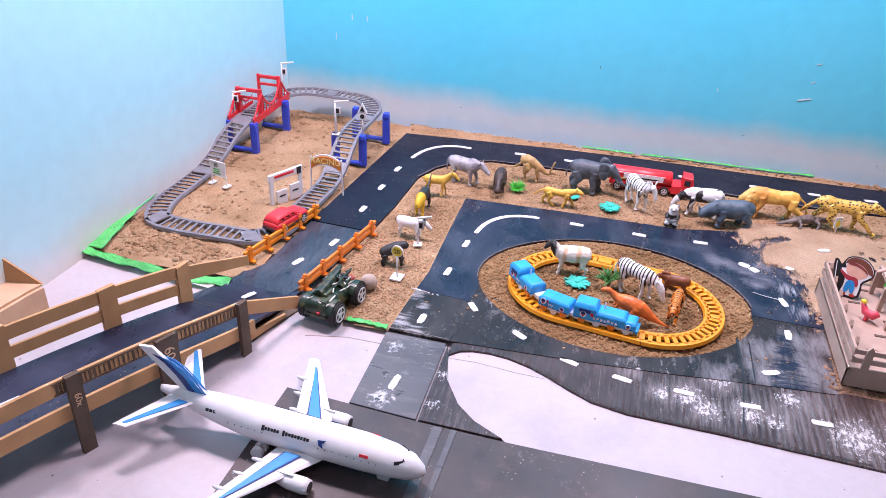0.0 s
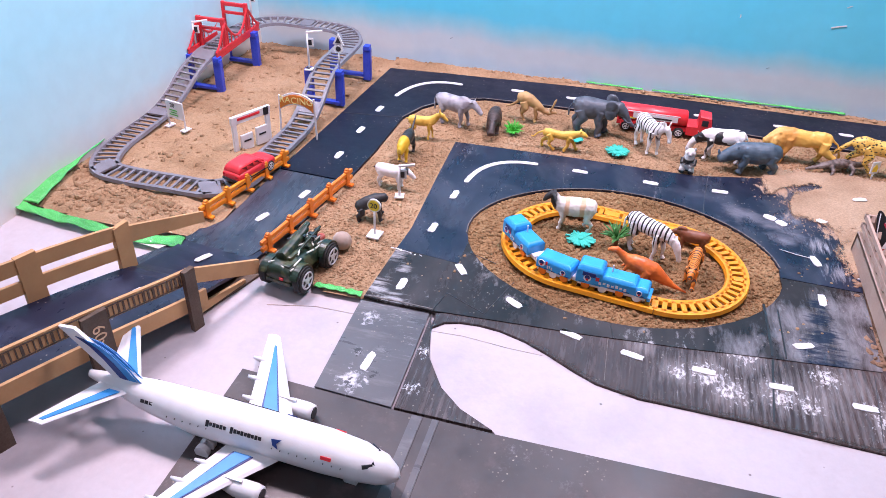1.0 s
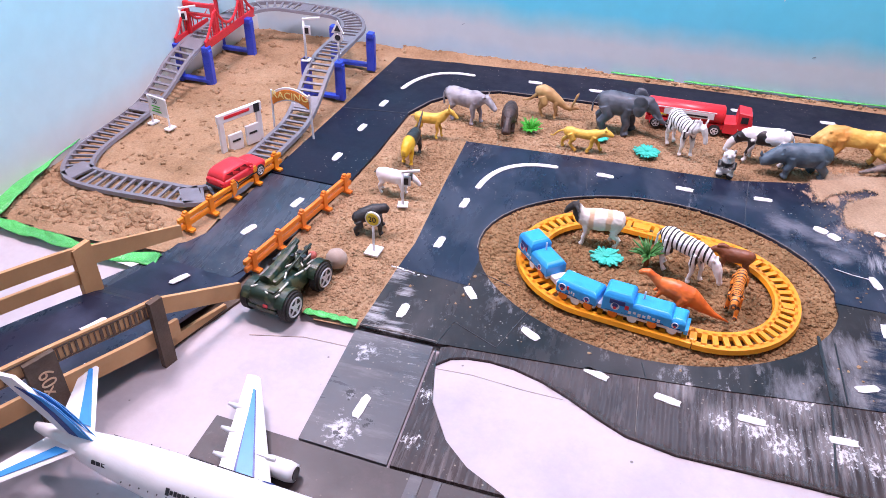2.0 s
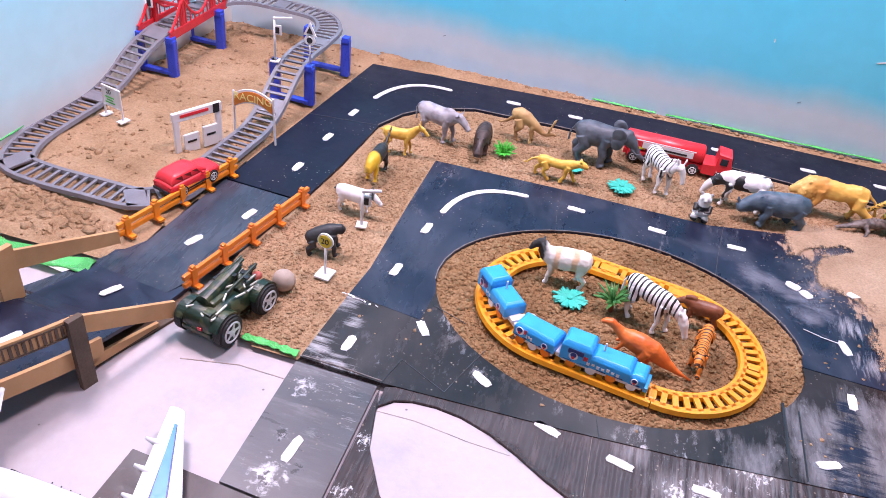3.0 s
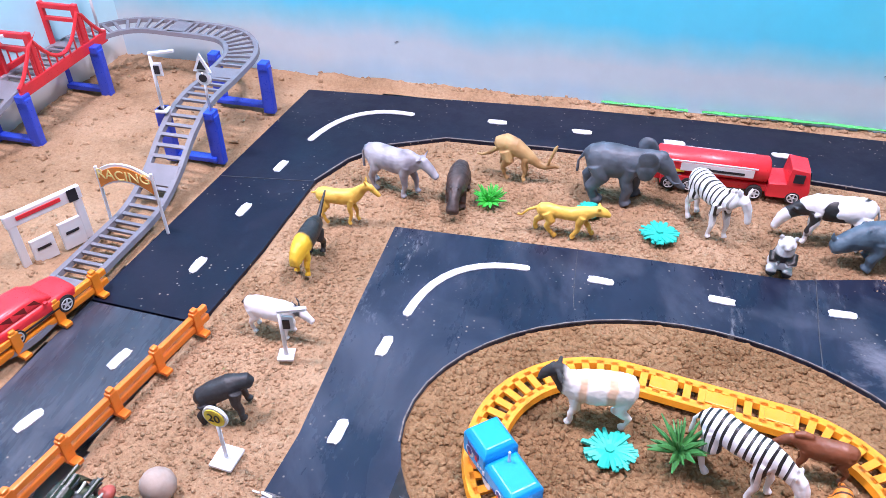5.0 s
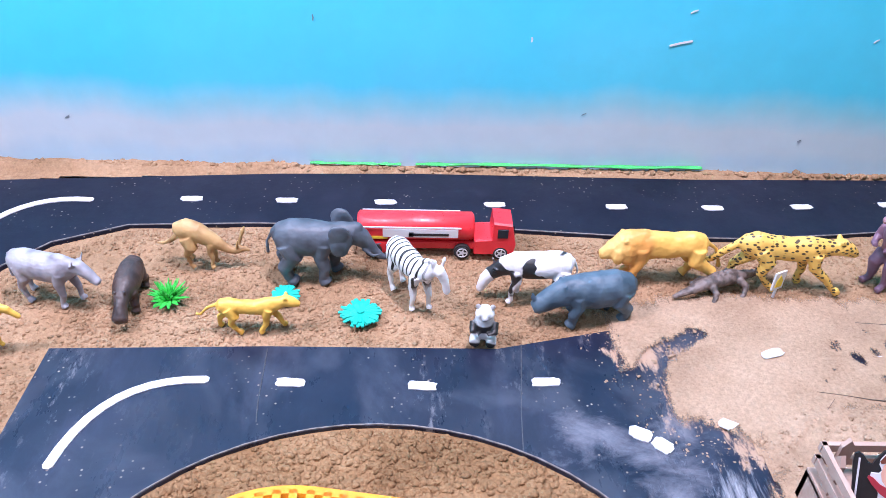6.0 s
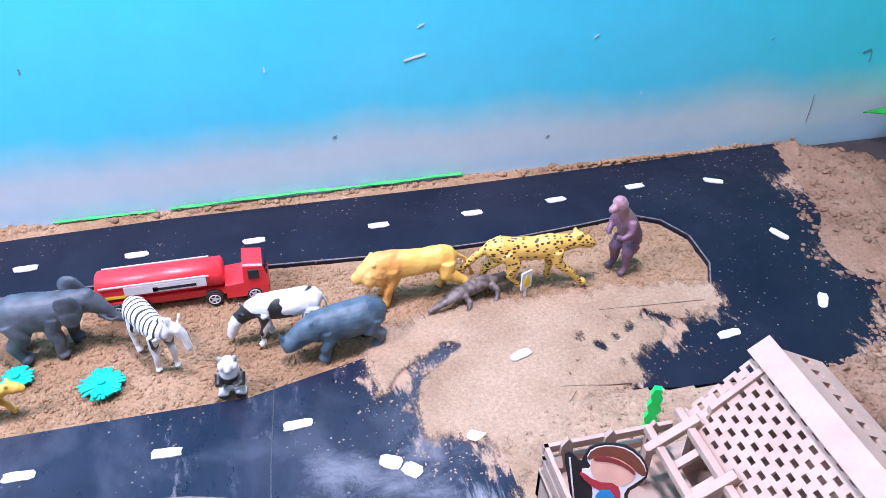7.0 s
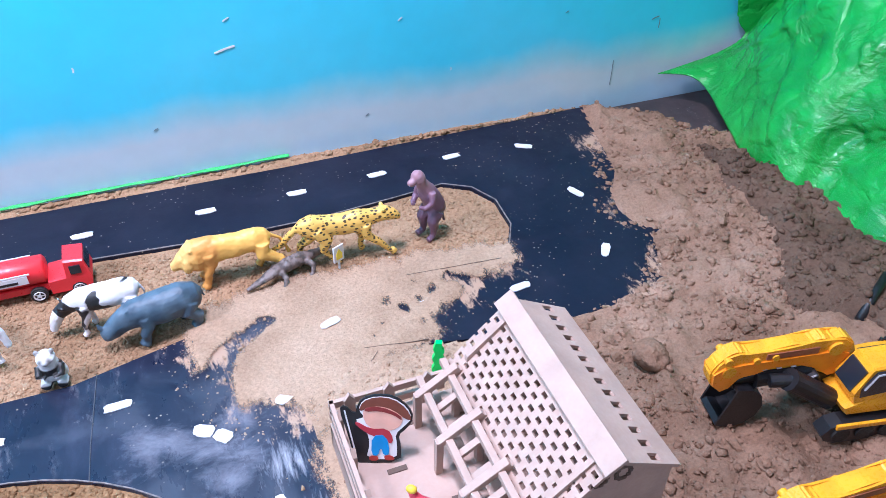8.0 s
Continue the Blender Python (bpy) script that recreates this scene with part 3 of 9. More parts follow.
# ---- roads ----
def road(name, loop, z, material, label, holes=(), depth=0.004):
    ob = thing(name, pose(0, 0, 0), label, "road", kind="structure")
    bm = bmesh.new()
    slab(bm, loop, z - depth, z, holes)
    part("road_sheet", bm, material, ob)
    return ob


OVAL = [(0.028 + 0.178 * math.cos(a) * (1 + 0.03 * math.cos(2 * a)), 1.003 + 0.137 * math.sin(a)) for a in (2 * math.pi * k / 48 for k in range(48))]
ISLAND = [(-0.352, 0.948), (-0.334, 1.057), (-0.325, 1.147), (-0.319, 1.265), (-0.300, 1.310), (-0.272, 1.345), (-0.213, 1.374), (-0.10, 1.380),
          (0.10, 1.380), (0.26, 1.368), (0.36, 1.368), (0.445, 1.376), (0.500, 1.383), (0.528, 1.366), (0.543, 1.335), (0.540, 1.290), (0.520, 1.252),
          (0.44, 1.258), (0.30, 1.266), (0.218, 1.242), (0.116, 1.217), (-0.061, 1.217), (-0.223, 1.212), (-0.223, 1.112), (-0.221, 0.976), (-0.233, 0.834), (-0.275, 0.832), (-0.34, 0.86)]
outer = road("outer_road", ISLAND[1:17] + [(0.512, 1.245), (0.44, 1.250), (0.345, 1.258), (0.345, 1.172), (0.438, 1.153), (0.538, 1.146),
             (0.640, 1.147), (0.690, 1.205), (0.737, 1.30), (0.737, 1.487), (0.344, 1.476), (0.05, 1.477), (-0.09, 1.472), (-0.396, 1.447), (-0.431, 1.062)],
             0.0, ROAD, "black painted road with white dashes looping past the animals")
approach = road("bridge_approach", [(-0.390, 0.842), (-0.372, 0.888), (-0.352, 0.948), (-0.3345, 1.0555), (-0.4315, 1.0605), (-0.443, 0.925), (-0.480, 0.858), (-0.505, 0.816), (-0.430, 0.816)], -0.0008, ROAD_PALE, "worn grey-black road sheet leading to the cardboard bridge")
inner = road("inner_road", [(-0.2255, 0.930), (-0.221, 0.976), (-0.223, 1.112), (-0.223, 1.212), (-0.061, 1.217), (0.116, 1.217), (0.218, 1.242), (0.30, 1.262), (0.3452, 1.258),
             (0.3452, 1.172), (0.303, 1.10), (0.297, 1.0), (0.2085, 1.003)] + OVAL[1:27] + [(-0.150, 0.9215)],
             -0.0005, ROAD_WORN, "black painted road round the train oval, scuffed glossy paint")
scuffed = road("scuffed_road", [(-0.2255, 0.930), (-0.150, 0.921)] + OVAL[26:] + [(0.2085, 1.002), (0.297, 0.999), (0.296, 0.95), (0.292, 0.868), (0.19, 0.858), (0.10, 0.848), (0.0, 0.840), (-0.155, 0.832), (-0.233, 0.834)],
             -0.0006, ROAD_SCUFF_SHEEN, "scuffed glossy black road paint below the train oval")
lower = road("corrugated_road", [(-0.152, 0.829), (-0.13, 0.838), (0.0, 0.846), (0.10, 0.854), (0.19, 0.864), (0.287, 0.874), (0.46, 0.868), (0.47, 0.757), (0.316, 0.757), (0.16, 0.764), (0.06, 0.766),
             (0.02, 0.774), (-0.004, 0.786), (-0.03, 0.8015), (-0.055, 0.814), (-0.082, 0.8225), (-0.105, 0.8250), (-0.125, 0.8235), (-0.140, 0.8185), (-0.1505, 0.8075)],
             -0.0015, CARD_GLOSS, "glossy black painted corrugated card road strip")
road("black_corner_patch", [(-0.156, 0.829), (-0.150, 0.800), (-0.142, 0.765), (-0.120, 0.728), (-0.097, 0.707), (-0.064, 0.690), (-0.155, 0.692)],
              -0.0024, CARD_GLOSS, "black painted card corner beside the taxiway")
taxi = road("taxiway_panel", [(-0.235, 0.830), (-0.159, 0.829), (-0.158, 0.692), (-0.234, 0.697)], -0.0030, CARD_GREY, "grey painted card taxiway panel with scuffed paint")
runway = road("runway_sheet", [(-0.308, 0.700), (-0.158, 0.690), (-0.06, 0.687), (0.30, 0.686), (0.47, 0.700), (0.47, 0.33), (-0.316, 0.33)], -0.0034, SHEET_BLACK, "wide dark grey runway sheet under the toy aeroplane")
bm = bmesh.new()
for x, wd in ((-0.137, 0.010), (-0.118, 0.006)):
    slab(bm, [(x, 0.688), (x + wd, 0.688), (x + wd - 0.01, 0.34), (x - 0.01, 0.34)], -0.0040, -0.0024)
part("tape_strip", bm, CARD_GREY, runway, "grey tape strip")


def dash(parent, x, y, deg, z, length=0.021, width=0.0084, label=""):
    bm = bmesh.new()
    c, s = math.cos(radians(deg)), math.sin(radians(deg))
    pts = []
    for k in range(20):
        a = 2 * math.pi * (k + 0.5) / 20
        ca, sa = math.cos(a), math.sin(a)
        wob = 1 + 0.06 * math.sin(k * 2.3 + x * 90) + 0.05 * math.sin(k * 1.1 + y * 70)
        u = math.copysign(abs(ca) ** 0.5, ca) * length / 2 * wob
        v = math.copysign(abs(sa) ** 0.5, sa) * width / 2 * wob
        pts.append((x + c * u - s * v, y + s * u + c * v))
    slab(bm, pts, z, z + 0.0009)
    return part("lane_dash", bm, LINE, parent)


for x, y, a in ((-0.362, 1.282, 84), (-0.366, 1.204, 86), (-0.369, 1.121, 86)):
    dash(outer, x, y, a, 0.0)
for x, y, a in ((-0.374, 1.009, 80), (-0.402, 0.944, 72)):
    dash(approach, x, y, a, -0.0008)
for x, y, a in ((-0.167, 1.421, 1), (-0.075, 1.421, 0), (0.021, 1.421, 0), (0.129, 1.420, 0), (0.25, 1.42, 0), (0.347, 1.421, -2), (0.439, 1.426, 2), (0.532, 1.433, 3), (0.622, 1.425, -28), (0.634, 1.319, -70),
                (0.613, 1.22, 55), (0.508, 1.199, 8)):
    dash(outer, x, y, a, 0.0)
dash(outer, 0.418, 1.207, 6, 0.0012)
for x, y, a in ((-0.189, 1.066, 83), (-0.196, 0.983, 83), (-0.038, 1.179, -2), (0.058, 1.177, -4), (0.149, 1.182, 3), (0.253, 1.048, -72), (0.300, 1.035, 80)):
    dash(inner, x, y, a, -0.0005)
dash(inner, 0.274, 1.144, 35, 0.0014, 0.017, 0.010)
for x, y, a in ((-0.200, 0.866, 84), (0.250, 0.972, 88), (0.220, 0.886, 20), (-0.144, 0.911, -55), (-0.076, 0.869, -35)):
    dash(scuffed, x, y, a, -0.0009)
dash(inner, 0.209, 1.134, -30, -0.0005, 0.016, 0.011)
dash(inner, 0.222, 1.124, -42, -0.0003, 0.014, 0.011)
for x, y, a in ((-0.011, 0.836, -18), (0.051, 0.823, -12), (0.120, 0.820, -3), (0.192, 0.818, 2), (0.266, 0.812, 0)):
    dash(lower, x, y, a, -0.0015, 0.023, 0.008)
dash(taxi, -0.197, 0.742, 85, -0.0030, 0.026, 0.008)
for pts, rd, z in ((bez((-0.352, 1.338), (-0.335, 1.424), (-0.262, 1.416)), outer, 0.0), (bez((-0.182, 1.104), (-0.172, 1.182), (-0.099, 1.181)), inner, -0.0005)):
    bm = bmesh.new()
    ribbon(bm, pts, 0.007, z + 0.0009, 0.0009)
    part("curved_line", bm, LINE, rd)
# stop lines and joints across the inner road
bm = bmesh.new()
for k in range(7):
    ribbon(bm, [(-0.232 + 0.006 * k, 0.928 - 0.001 * k + 0.0012 * math.sin(k * 2.3)), (-0.228 + 0.006 * k + 0.003 * math.sin(k), 0.9275 - 0.001 * k)], 0.0012 + 0.0007 * math.sin(k * 1.7), 0.0004, 0.0008)
part("stop_line", bm, LINE, inner)
bm = bmesh.new()
ribbon(bm, [(0.214, 1.062), (0.232, 1.056), (0.250, 1.053)], 0.0009, 0.0004, 0.0006)
part("stop_line", bm, LINE, inner)
# sheet joints in the paint, pale cut edge of the card along the earth
JOINT = plastic("joint_shadow", (0.055, 0.058, 0.068), 0.6, 0.5, 150)
CUT_EDGE = plastic("pale_cut_edge", (0.20, 0.17, 0.155), 0.8, 0.5, 200)
for rd, pts, w, z, mat in ((scuffed, [(-0.149, 0.865), (-0.125, 0.853), (-0.103, 0.842)], 0.0005, -0.0006, JOINT), (scuffed, [(-0.103, 0.842), (-0.092, 0.876), (-0.082, 0.905)], 0.0005, -0.0006, JOINT),
                       (scuffed, [(-0.143, 0.945), (-0.124, 0.938), (-0.108, 0.932)], 0.0005, 0.0002, JOINT), (scuffed, [(-0.157, 0.831), (-0.149, 0.865)], 0.0010, -0.0006, BLACK_P), (scuffed, [(0.027, 0.862), (0.032, 0.842)], 0.0010, -0.0006, BLACK_P),
                       (scuffed, [(-0.232, 0.836), (-0.196, 0.836), (-0.157, 0.834)], 0.0010, -0.0006, CUT_EDGE), (inner, [(-0.06, 1.214), (-0.058, 1.16), (-0.056, 1.142)], 0.0007, -0.0005, JOINT), (inner, [(0.135, 1.222), (0.128, 1.15), (0.126, 1.117)], 0.0007, -0.0005, JOINT),
                       (lower, [(0.188, 0.862), (0.181, 0.771)], 0.0018, -0.0014, BLACK_P), (lower, [(0.026, 0.848), (0.027, 0.780)], 0.0006, -0.0014, CUT_EDGE), (lower, [(0.283, 0.860), (0.274, 0.772)], 0.0007, -0.0014, JOINT),
                       (scuffed, [(0.186, 0.945), (0.188, 0.862)], 0.0028, -0.0006, BLACK_P), (scuffed, [(0.200, 0.940), (0.201, 0.862)], 0.0014, -0.0006, BLACK_P), (outer, [(-0.319, 1.264), (-0.412, 1.252)], 0.0007, 0.0, JOINT)):
    bm = bmesh.new()
    ribbon(bm, pts, w, z + 0.0005, 0.0005)
    part("sheet_joint", bm, mat, rd)
bm = bmesh.new()
ribbon(bm, [(x * 1.004, y + 0.0012) for x, y in ISLAND[3:17]], 0.0014, 0.0006, 0.0008)
part("card_edge", bm, CUT_EDGE, outer)
bm = bmesh.new()
ribbon(bm, [(0.028 + (x - 0.028) * 1.006, 1.003 + (y - 1.003) * 1.006) for x, y in OVAL[1:26]], 0.0010, 0.0004, 0.0008)
part("card_edge", bm, CUT_EDGE, inner)
def cover_film(name, loop, material, cover, z, thick, step, reach):
    """A thin layer over loop and a margin round it; its own "cover" says how much of the ground it hides."""
    xs, ys = [p[0] for p in loop], [p[1] for p in loop]
    verts, ids, faces, depth = [], {}, [], []
    for i in range(int((max(xs) - min(xs) + 2 * reach) / step) + 1):
        for j in range(int((max(ys) - min(ys) + 2 * reach) / step) + 1):
            x, y = min(xs) - reach + i * step, min(ys) - reach + j * step
            gap = edge_gap(x, y, loop) * (1 if inside(x, y, loop) else -1)
            if gap > -reach:
                c = max(0.0, min(1.0, cover(x, y, gap)))
                ids[i, j] = len(verts)
                verts.append((x, y, z + thick * c))
                depth.append(c)
    for (i, j), a in ids.items():
        if (i + 1, j) in ids and (i, j + 1) in ids and (i + 1, j + 1) in ids:
            faces.append((a, ids[i + 1, j], ids[i + 1, j + 1], ids[i, j + 1]))
    me = bpy.data.meshes.new(name)
    me.from_pydata(verts, [], faces)
    me.attributes.new("cover", "FLOAT", "POINT").data.foreach_set("value", depth)
    me.materials.append(material)
    me.shade_smooth()
    return me


# black paint smeared past the edge of the card onto the white bay
BAY_EDGE = [(0.305, 0.7575), (0.16, 0.764), (0.06, 0.766), (0.02, 0.774), (-0.03, 0.8015), (-0.055, 0.814), (-0.060, 0.818), (-0.03, 0.8065), (0.02, 0.7785), (0.06, 0.7705), (0.16, 0.7685), (0.305, 0.7625)]
smear = new("paint_smear", cover_film("paint_smear", BAY_EDGE, SMEAR, lambda x, y, gap: 0.40 + gap / 0.012, -0.0016, 0.0006, 0.0016, 0.006))
smear.parent = lower
# crease and dirty rim on the white sheet
STAIN = plastic("brown_stain", (0.33, 0.27, 0.24), 0.7, 0.4, 120)
bm = bmesh.new()
ribbon(bm, [(-0.150, 0.804), (-0.117, 0.8055), (-0.09, 0.803), (-0.072, 0.801), (-0.035, 0.800)], 0.0007, -0.0039, 0.0004)
part("crease", bm, STAIN, banner)
bm = bmesh.new()
ribbon(bm, [(-0.33, 0.800), (-0.28, 0.812), (-0.236, 0.812)], 0.0008, FLOOR_Z + 0.0005, 0.0005)
part("crease", bm, STAIN, banner)


# ---- earth ----
def earth_field(name, loop, base, swell, material, label, step=0.0045, mound=None, clods=0, big=0.0045, edge=0.014, power=7, field=True, patchy=0.35):
    xs, ys = [p[0] for p in loop], [p[1] for p in loop]
    x0, x1, y0, y1 = min(xs), max(xs), min(ys), max(ys)
    nx, ny = int((x1 - x0) / step) + 2, int((y1 - y0) / step) + 2
    verts, ids, faces = [], {}, []

    def height(x, y):
        k = min(1.0, edge_gap(x, y, loop) / edge)
        h = noise.fractal(Vector((x * 26, y * 26, 3.1)), 0.9, 2.1, 4) * swell + abs(noise.noise(Vector((x * 120, y * 120, 7)))) * swell * 0.7
        return base + k * (h + (mound(x, y) if mound else 0.0))

    for i in range(nx):
        for j in range(ny):
            x, y = x0 + i * step, y0 + j * step
            if inside(x, y, loop) or edge_gap(x, y, loop) < step * 0.75:
                ids[i, j] = len(verts)
                verts.append((x, y, height(x, y)))
    for (i, j), a in ids.items():
        if (i + 1, j) in ids and (i, j + 1) in ids and (i + 1, j + 1) in ids:
            faces.append((a, ids[i + 1, j], ids[i + 1, j + 1], ids[i, j + 1]))
    ob = None
    if field:
        me = bpy.data.meshes.new(name)
        me.from_pydata(verts, [], faces)
        me.materials.append(material)
        me.shade_smooth()
        ob = tagged(new(name, me), label, "earth", kind="stuff")
    if clods:
        cv, cf = [], []
        rng = random.Random(len(name) * 7 + clods)
        ico = bmesh.new()
        bmesh.ops.create_icosphere(ico, subdivisions=1, radius=1)
        unit = [v.co.copy() for v in ico.verts]
        tri = [[v.index for v in f.verts] for f in ico.faces]
        ico.free()
        made = 0
        while made < clods:
            x, y = rng.uniform(x0, x1), rng.uniform(y0, y1)
            if not inside(x, y, loop) or edge_gap(x, y, loop) < 0.004:
                continue
            made += 1
            if noise.noise(Vector((x * 14, y * 14, 1))) < rng.uniform(-0.8, patchy):
                continue
            r = big * (0.16 + 0.84 * rng.random() ** power)
            sq = (rng.uniform(0.7, 1.3), rng.uniform(0.7, 1.3), rng.uniform(0.5, 0.85))
            rot = Euler((rng.uniform(0, 6), rng.uniform(0, 6), rng.uniform(0, 6))).to_matrix()
            o = len(cv)
            zc = height(x, y) + r * (0.05 if field else 0.2)
            for u in unit:
                p = rot @ (u * (r * rng.uniform(0.62, 1.25)))
                cv.append((x + p.x * sq[0], y + p.y * sq[1], zc + p.z * sq[2]))
            cf += [[o + q for q in t] for t in tri]
        me = bpy.data.meshes.new(name + "_clods")
        me.from_pydata(cv, [], cf)
        me.materials.append(BITS[material.name])
        me.polygons.foreach_set("use_smooth", [(k // len(tri)) % 5 < 2 for k in range(len(cf))])
        tagged(new(name + "_clods", me), "loose clods and grit of " + label, "earth", kind="stuff")
    return ob


OVAL_IN = [(0.028 + (x - 0.028) * 1.015, 1.003 + (y - 1.003) * 1.015) for x, y in OVAL]
earth_field("oval_earth", OVAL_IN, -0.0035, 0.0045, SAND_OVAL, "crumbly brown earth inside the train oval", step=0.0028, clods=34000, big=0.0035, power=3.4, patchy=0.25)
earth_field("island_earth", ISLAND, -0.0035, 0.0035, SAND, "brown earth island where the toy animals stand", step=0.0028, clods=60000, big=0.0024, power=3.4, patchy=0.30)
HILL = [(-0.690, 1.495), (-0.712, 1.2), (-0.725, 0.905), (-0.66, 0.885), (-0.57, 0.88), (-0.47, 0.885), (-0.448, 0.915), (-0.436, 1.07), (-0.415, 1.25), (-0.398, 1.443), (-0.30, 1.466), (-0.05, 1.474),
        (0.34, 1.474), (0.70, 1.484), (0.76, 1.498), (0.30, 1.499), (-0.30, 1.499)]


def hill_rise(x, y):
    return 0.004 * max(0.0, min(1.0, (-0.42 - x) / 0.1)) + (0.006 if y > 1.478 and x > -0.4 else 0.0)


earth_field("playground_earth", HILL, -0.004, 0.004, SAND, "brown earth under the grey toy railway and along the wall", mound=hill_rise, clods=3600, big=0.0050, edge=0.010, power=7)
RIGHT = [(0.738, 1.497), (0.695, 1.344), (0.655, 1.29), (0.662, 1.220), (0.640, 1.165), (0.538, 1.150), (0.44, 1.150), (0.35, 1.168), (0.29, 1.12), (0.28, 0.872), (0.44, 0.868), (0.47, 0.55), (1.25, 0.55), (1.25, 1.25), (0.95, 1.27), (0.885, 1.325), (0.835, 1.375), (0.79, 1.44)]


def bank(x, y):
    return max(0.05, min(1.0, (x - 0.43) / 0.09)) * loose(x, y)


def loose(x, y):
    return 0.016 * max(0.0, min(1.0, (x - 0.66) / 0.12)) * max(0.0, min(1.0, (1.15 - x) / 0.25)) + 0.012 * max(0.0, noise.noise(Vector((x * 16, y * 16, 2)))) + 0.008 * abs(noise.noise(Vector((x * 45, y * 45, 3)))) + 0.004 * abs(noise.noise(Vector((x * 110, y * 110, 5))))


earth_field("bank_earth", RIGHT, -0.002, 0.006, SAND_BANK, "loose brown earth bank beside the road end", step=0.005, mound=bank, clods=60000, big=0.0056, power=8)
YARD = [(0.285, 1.128), (0.300, 1.030), (0.440, 1.020), (0.475, 1.100), (0.470, 1.148), (0.430, 1.152), (0.400, 1.160), (0.350, 1.166), (0.322, 1.160)]
earth_field("yard_earth", YARD, 0.000, 0.003, SAND_PALE, "pale trodden earth between the road and the wooden pen", step=0.003, mound=lambda x, y: 0.0035 + 0.002 * noise.noise(Vector((x * 30, y * 30, 4))), clods=3500, big=0.0026, edge=0.016)
# strip of earth coloured dark where the tarpaulin shades the bank
SHADE_BAND = [(0.81, 1.37), (0.85, 1.28), (0.90, 1.20), (0.90, 1.114), (0.90, 0.98), (0.80, 0.90), (0.761, 0.99), (0.740, 1.04), (0.705, 1.070), (0.712, 1.104), (0.738, 1.139), (0.766, 1.204), (0.764, 1.263), (0.785, 1.335)]
earth_field("damp_earth", SHADE_BAND, 0.000, 0.006, SAND_SHADED, "earth along the foot of the green tarpaulin, coloured dark for its shade", step=0.005, mound=lambda x, y: bank(x, y) + 0.010 + 0.004 * noise.noise(Vector((x * 40, y * 40, 8))), clods=4000, big=0.0065, edge=0.03)
HOOK = [(0.40, 1.16), (0.66, 1.14), (0.73, 1.2), (0.735, 1.48), (0.55, 1.48), (0.52, 1.42), (0.56, 1.34), (0.53, 1.25), (0.40, 1.25)]
earth_field("road_grit", HOOK, -0.0005, 0.0, SAND_PALE, "pale grit scattered over the end of the black road", clods=1100, big=0.0012, power=3, field=False)
earth_field("verge_grit", [(0.60, 1.15), (0.70, 1.17), (0.725, 1.30), (0.70, 1.42), (0.665, 1.34), (0.63, 1.28), (0.66, 1.22)], -0.0005, 0.0, SAND_BANK, "brown clods spilling from the bank onto the road", clods=1500, big=0.0036, power=6, field=False)
SCUFF_Z = [(-0.22, 0.84), (-0.16, 0.84), (0.19, 0.86), (0.29, 0.87), (0.29, 1.10), (0.22, 1.06), (0.21, 0.95), (0.13, 0.86), (-0.05, 0.88), (-0.15, 0.96), (-0.22, 0.93)]
earth_field("loose_grit", SCUFF_Z, -0.0010, 0.0, SAND, "few crumbs of brown earth dropped on the scuffed road", clods=160, big=0.0022, power=4, field=False)
SPILL = [(0.209, 1.235), (0.210, 1.196), (0.214, 1.172), (0.228, 1.172), (0.236, 1.150), (0.255, 1.148), (0.269, 1.141), (0.291, 1.127), (0.300, 1.110), (0.285, 1.090), (0.285, 1.030), (0.320, 1.030), (0.345, 1.120),
         (0.360, 1.155), (0.404, 1.163), (0.421, 1.170), (0.416, 1.186), (0.447, 1.209), (0.485, 1.222), (0.520, 1.238), (0.530, 1.262), (0.440, 1.276), (0.300, 1.284), (0.205, 1.262)]
STREAK = [(0.278, 1.235, 0.008), (0.266, 1.229, 0.009), (0.254, 1.222, 0.010), (0.241, 1.212, 0.011), (0.231, 1.200, 0.011), (0.225, 1.188, 0.011), (0.223, 1.176, 0.012), (0.223, 1.162, 0.013), (0.386, 1.226, 0.005), (0.383, 1.219, 0.005),
          (0.395, 1.211, 0.005), (0.398, 1.205, 0.005), (0.361, 1.184, 0.004), (0.405, 1.186, 0.006), (0.414, 1.215, 0.006), (0.428, 1.222, 0.006), (0.372, 1.196, 0.003), (0.418, 1.239, 0.006), (0.450, 1.236, 0.008), (0.462, 1.226, 0.008), (0.469, 1.214, 0.010), (0.432, 1.228, 0.006)]


def spilt(x, y, gap):
    c = min(1.0, 0.5 + gap / 0.026)
    for a, b, r in STREAK:
        c -= (0.85 if r > 0.0075 else 0.52) * math.exp(-((x - a) ** 2 + (y - b) ** 2) / (r * r))
    return c + 0.20 * noise.noise(Vector((x * 40, y * 40, 2.2)))


tagged(new("spilt_earth", cover_film("spilt_earth", SPILL, SAND_THIN, spilt, 0.0006, 0.0022, 0.0025, 0.022)), "thin pale sand spilt over the black road", "earth", kind="stuff")
earth_field("spilt_crumbs", SPILL, 0.0012, 0.0006, SAND_PALE, "small crumbs lying on the spilt pale sand", clods=2600, big=0.0018, field=False)

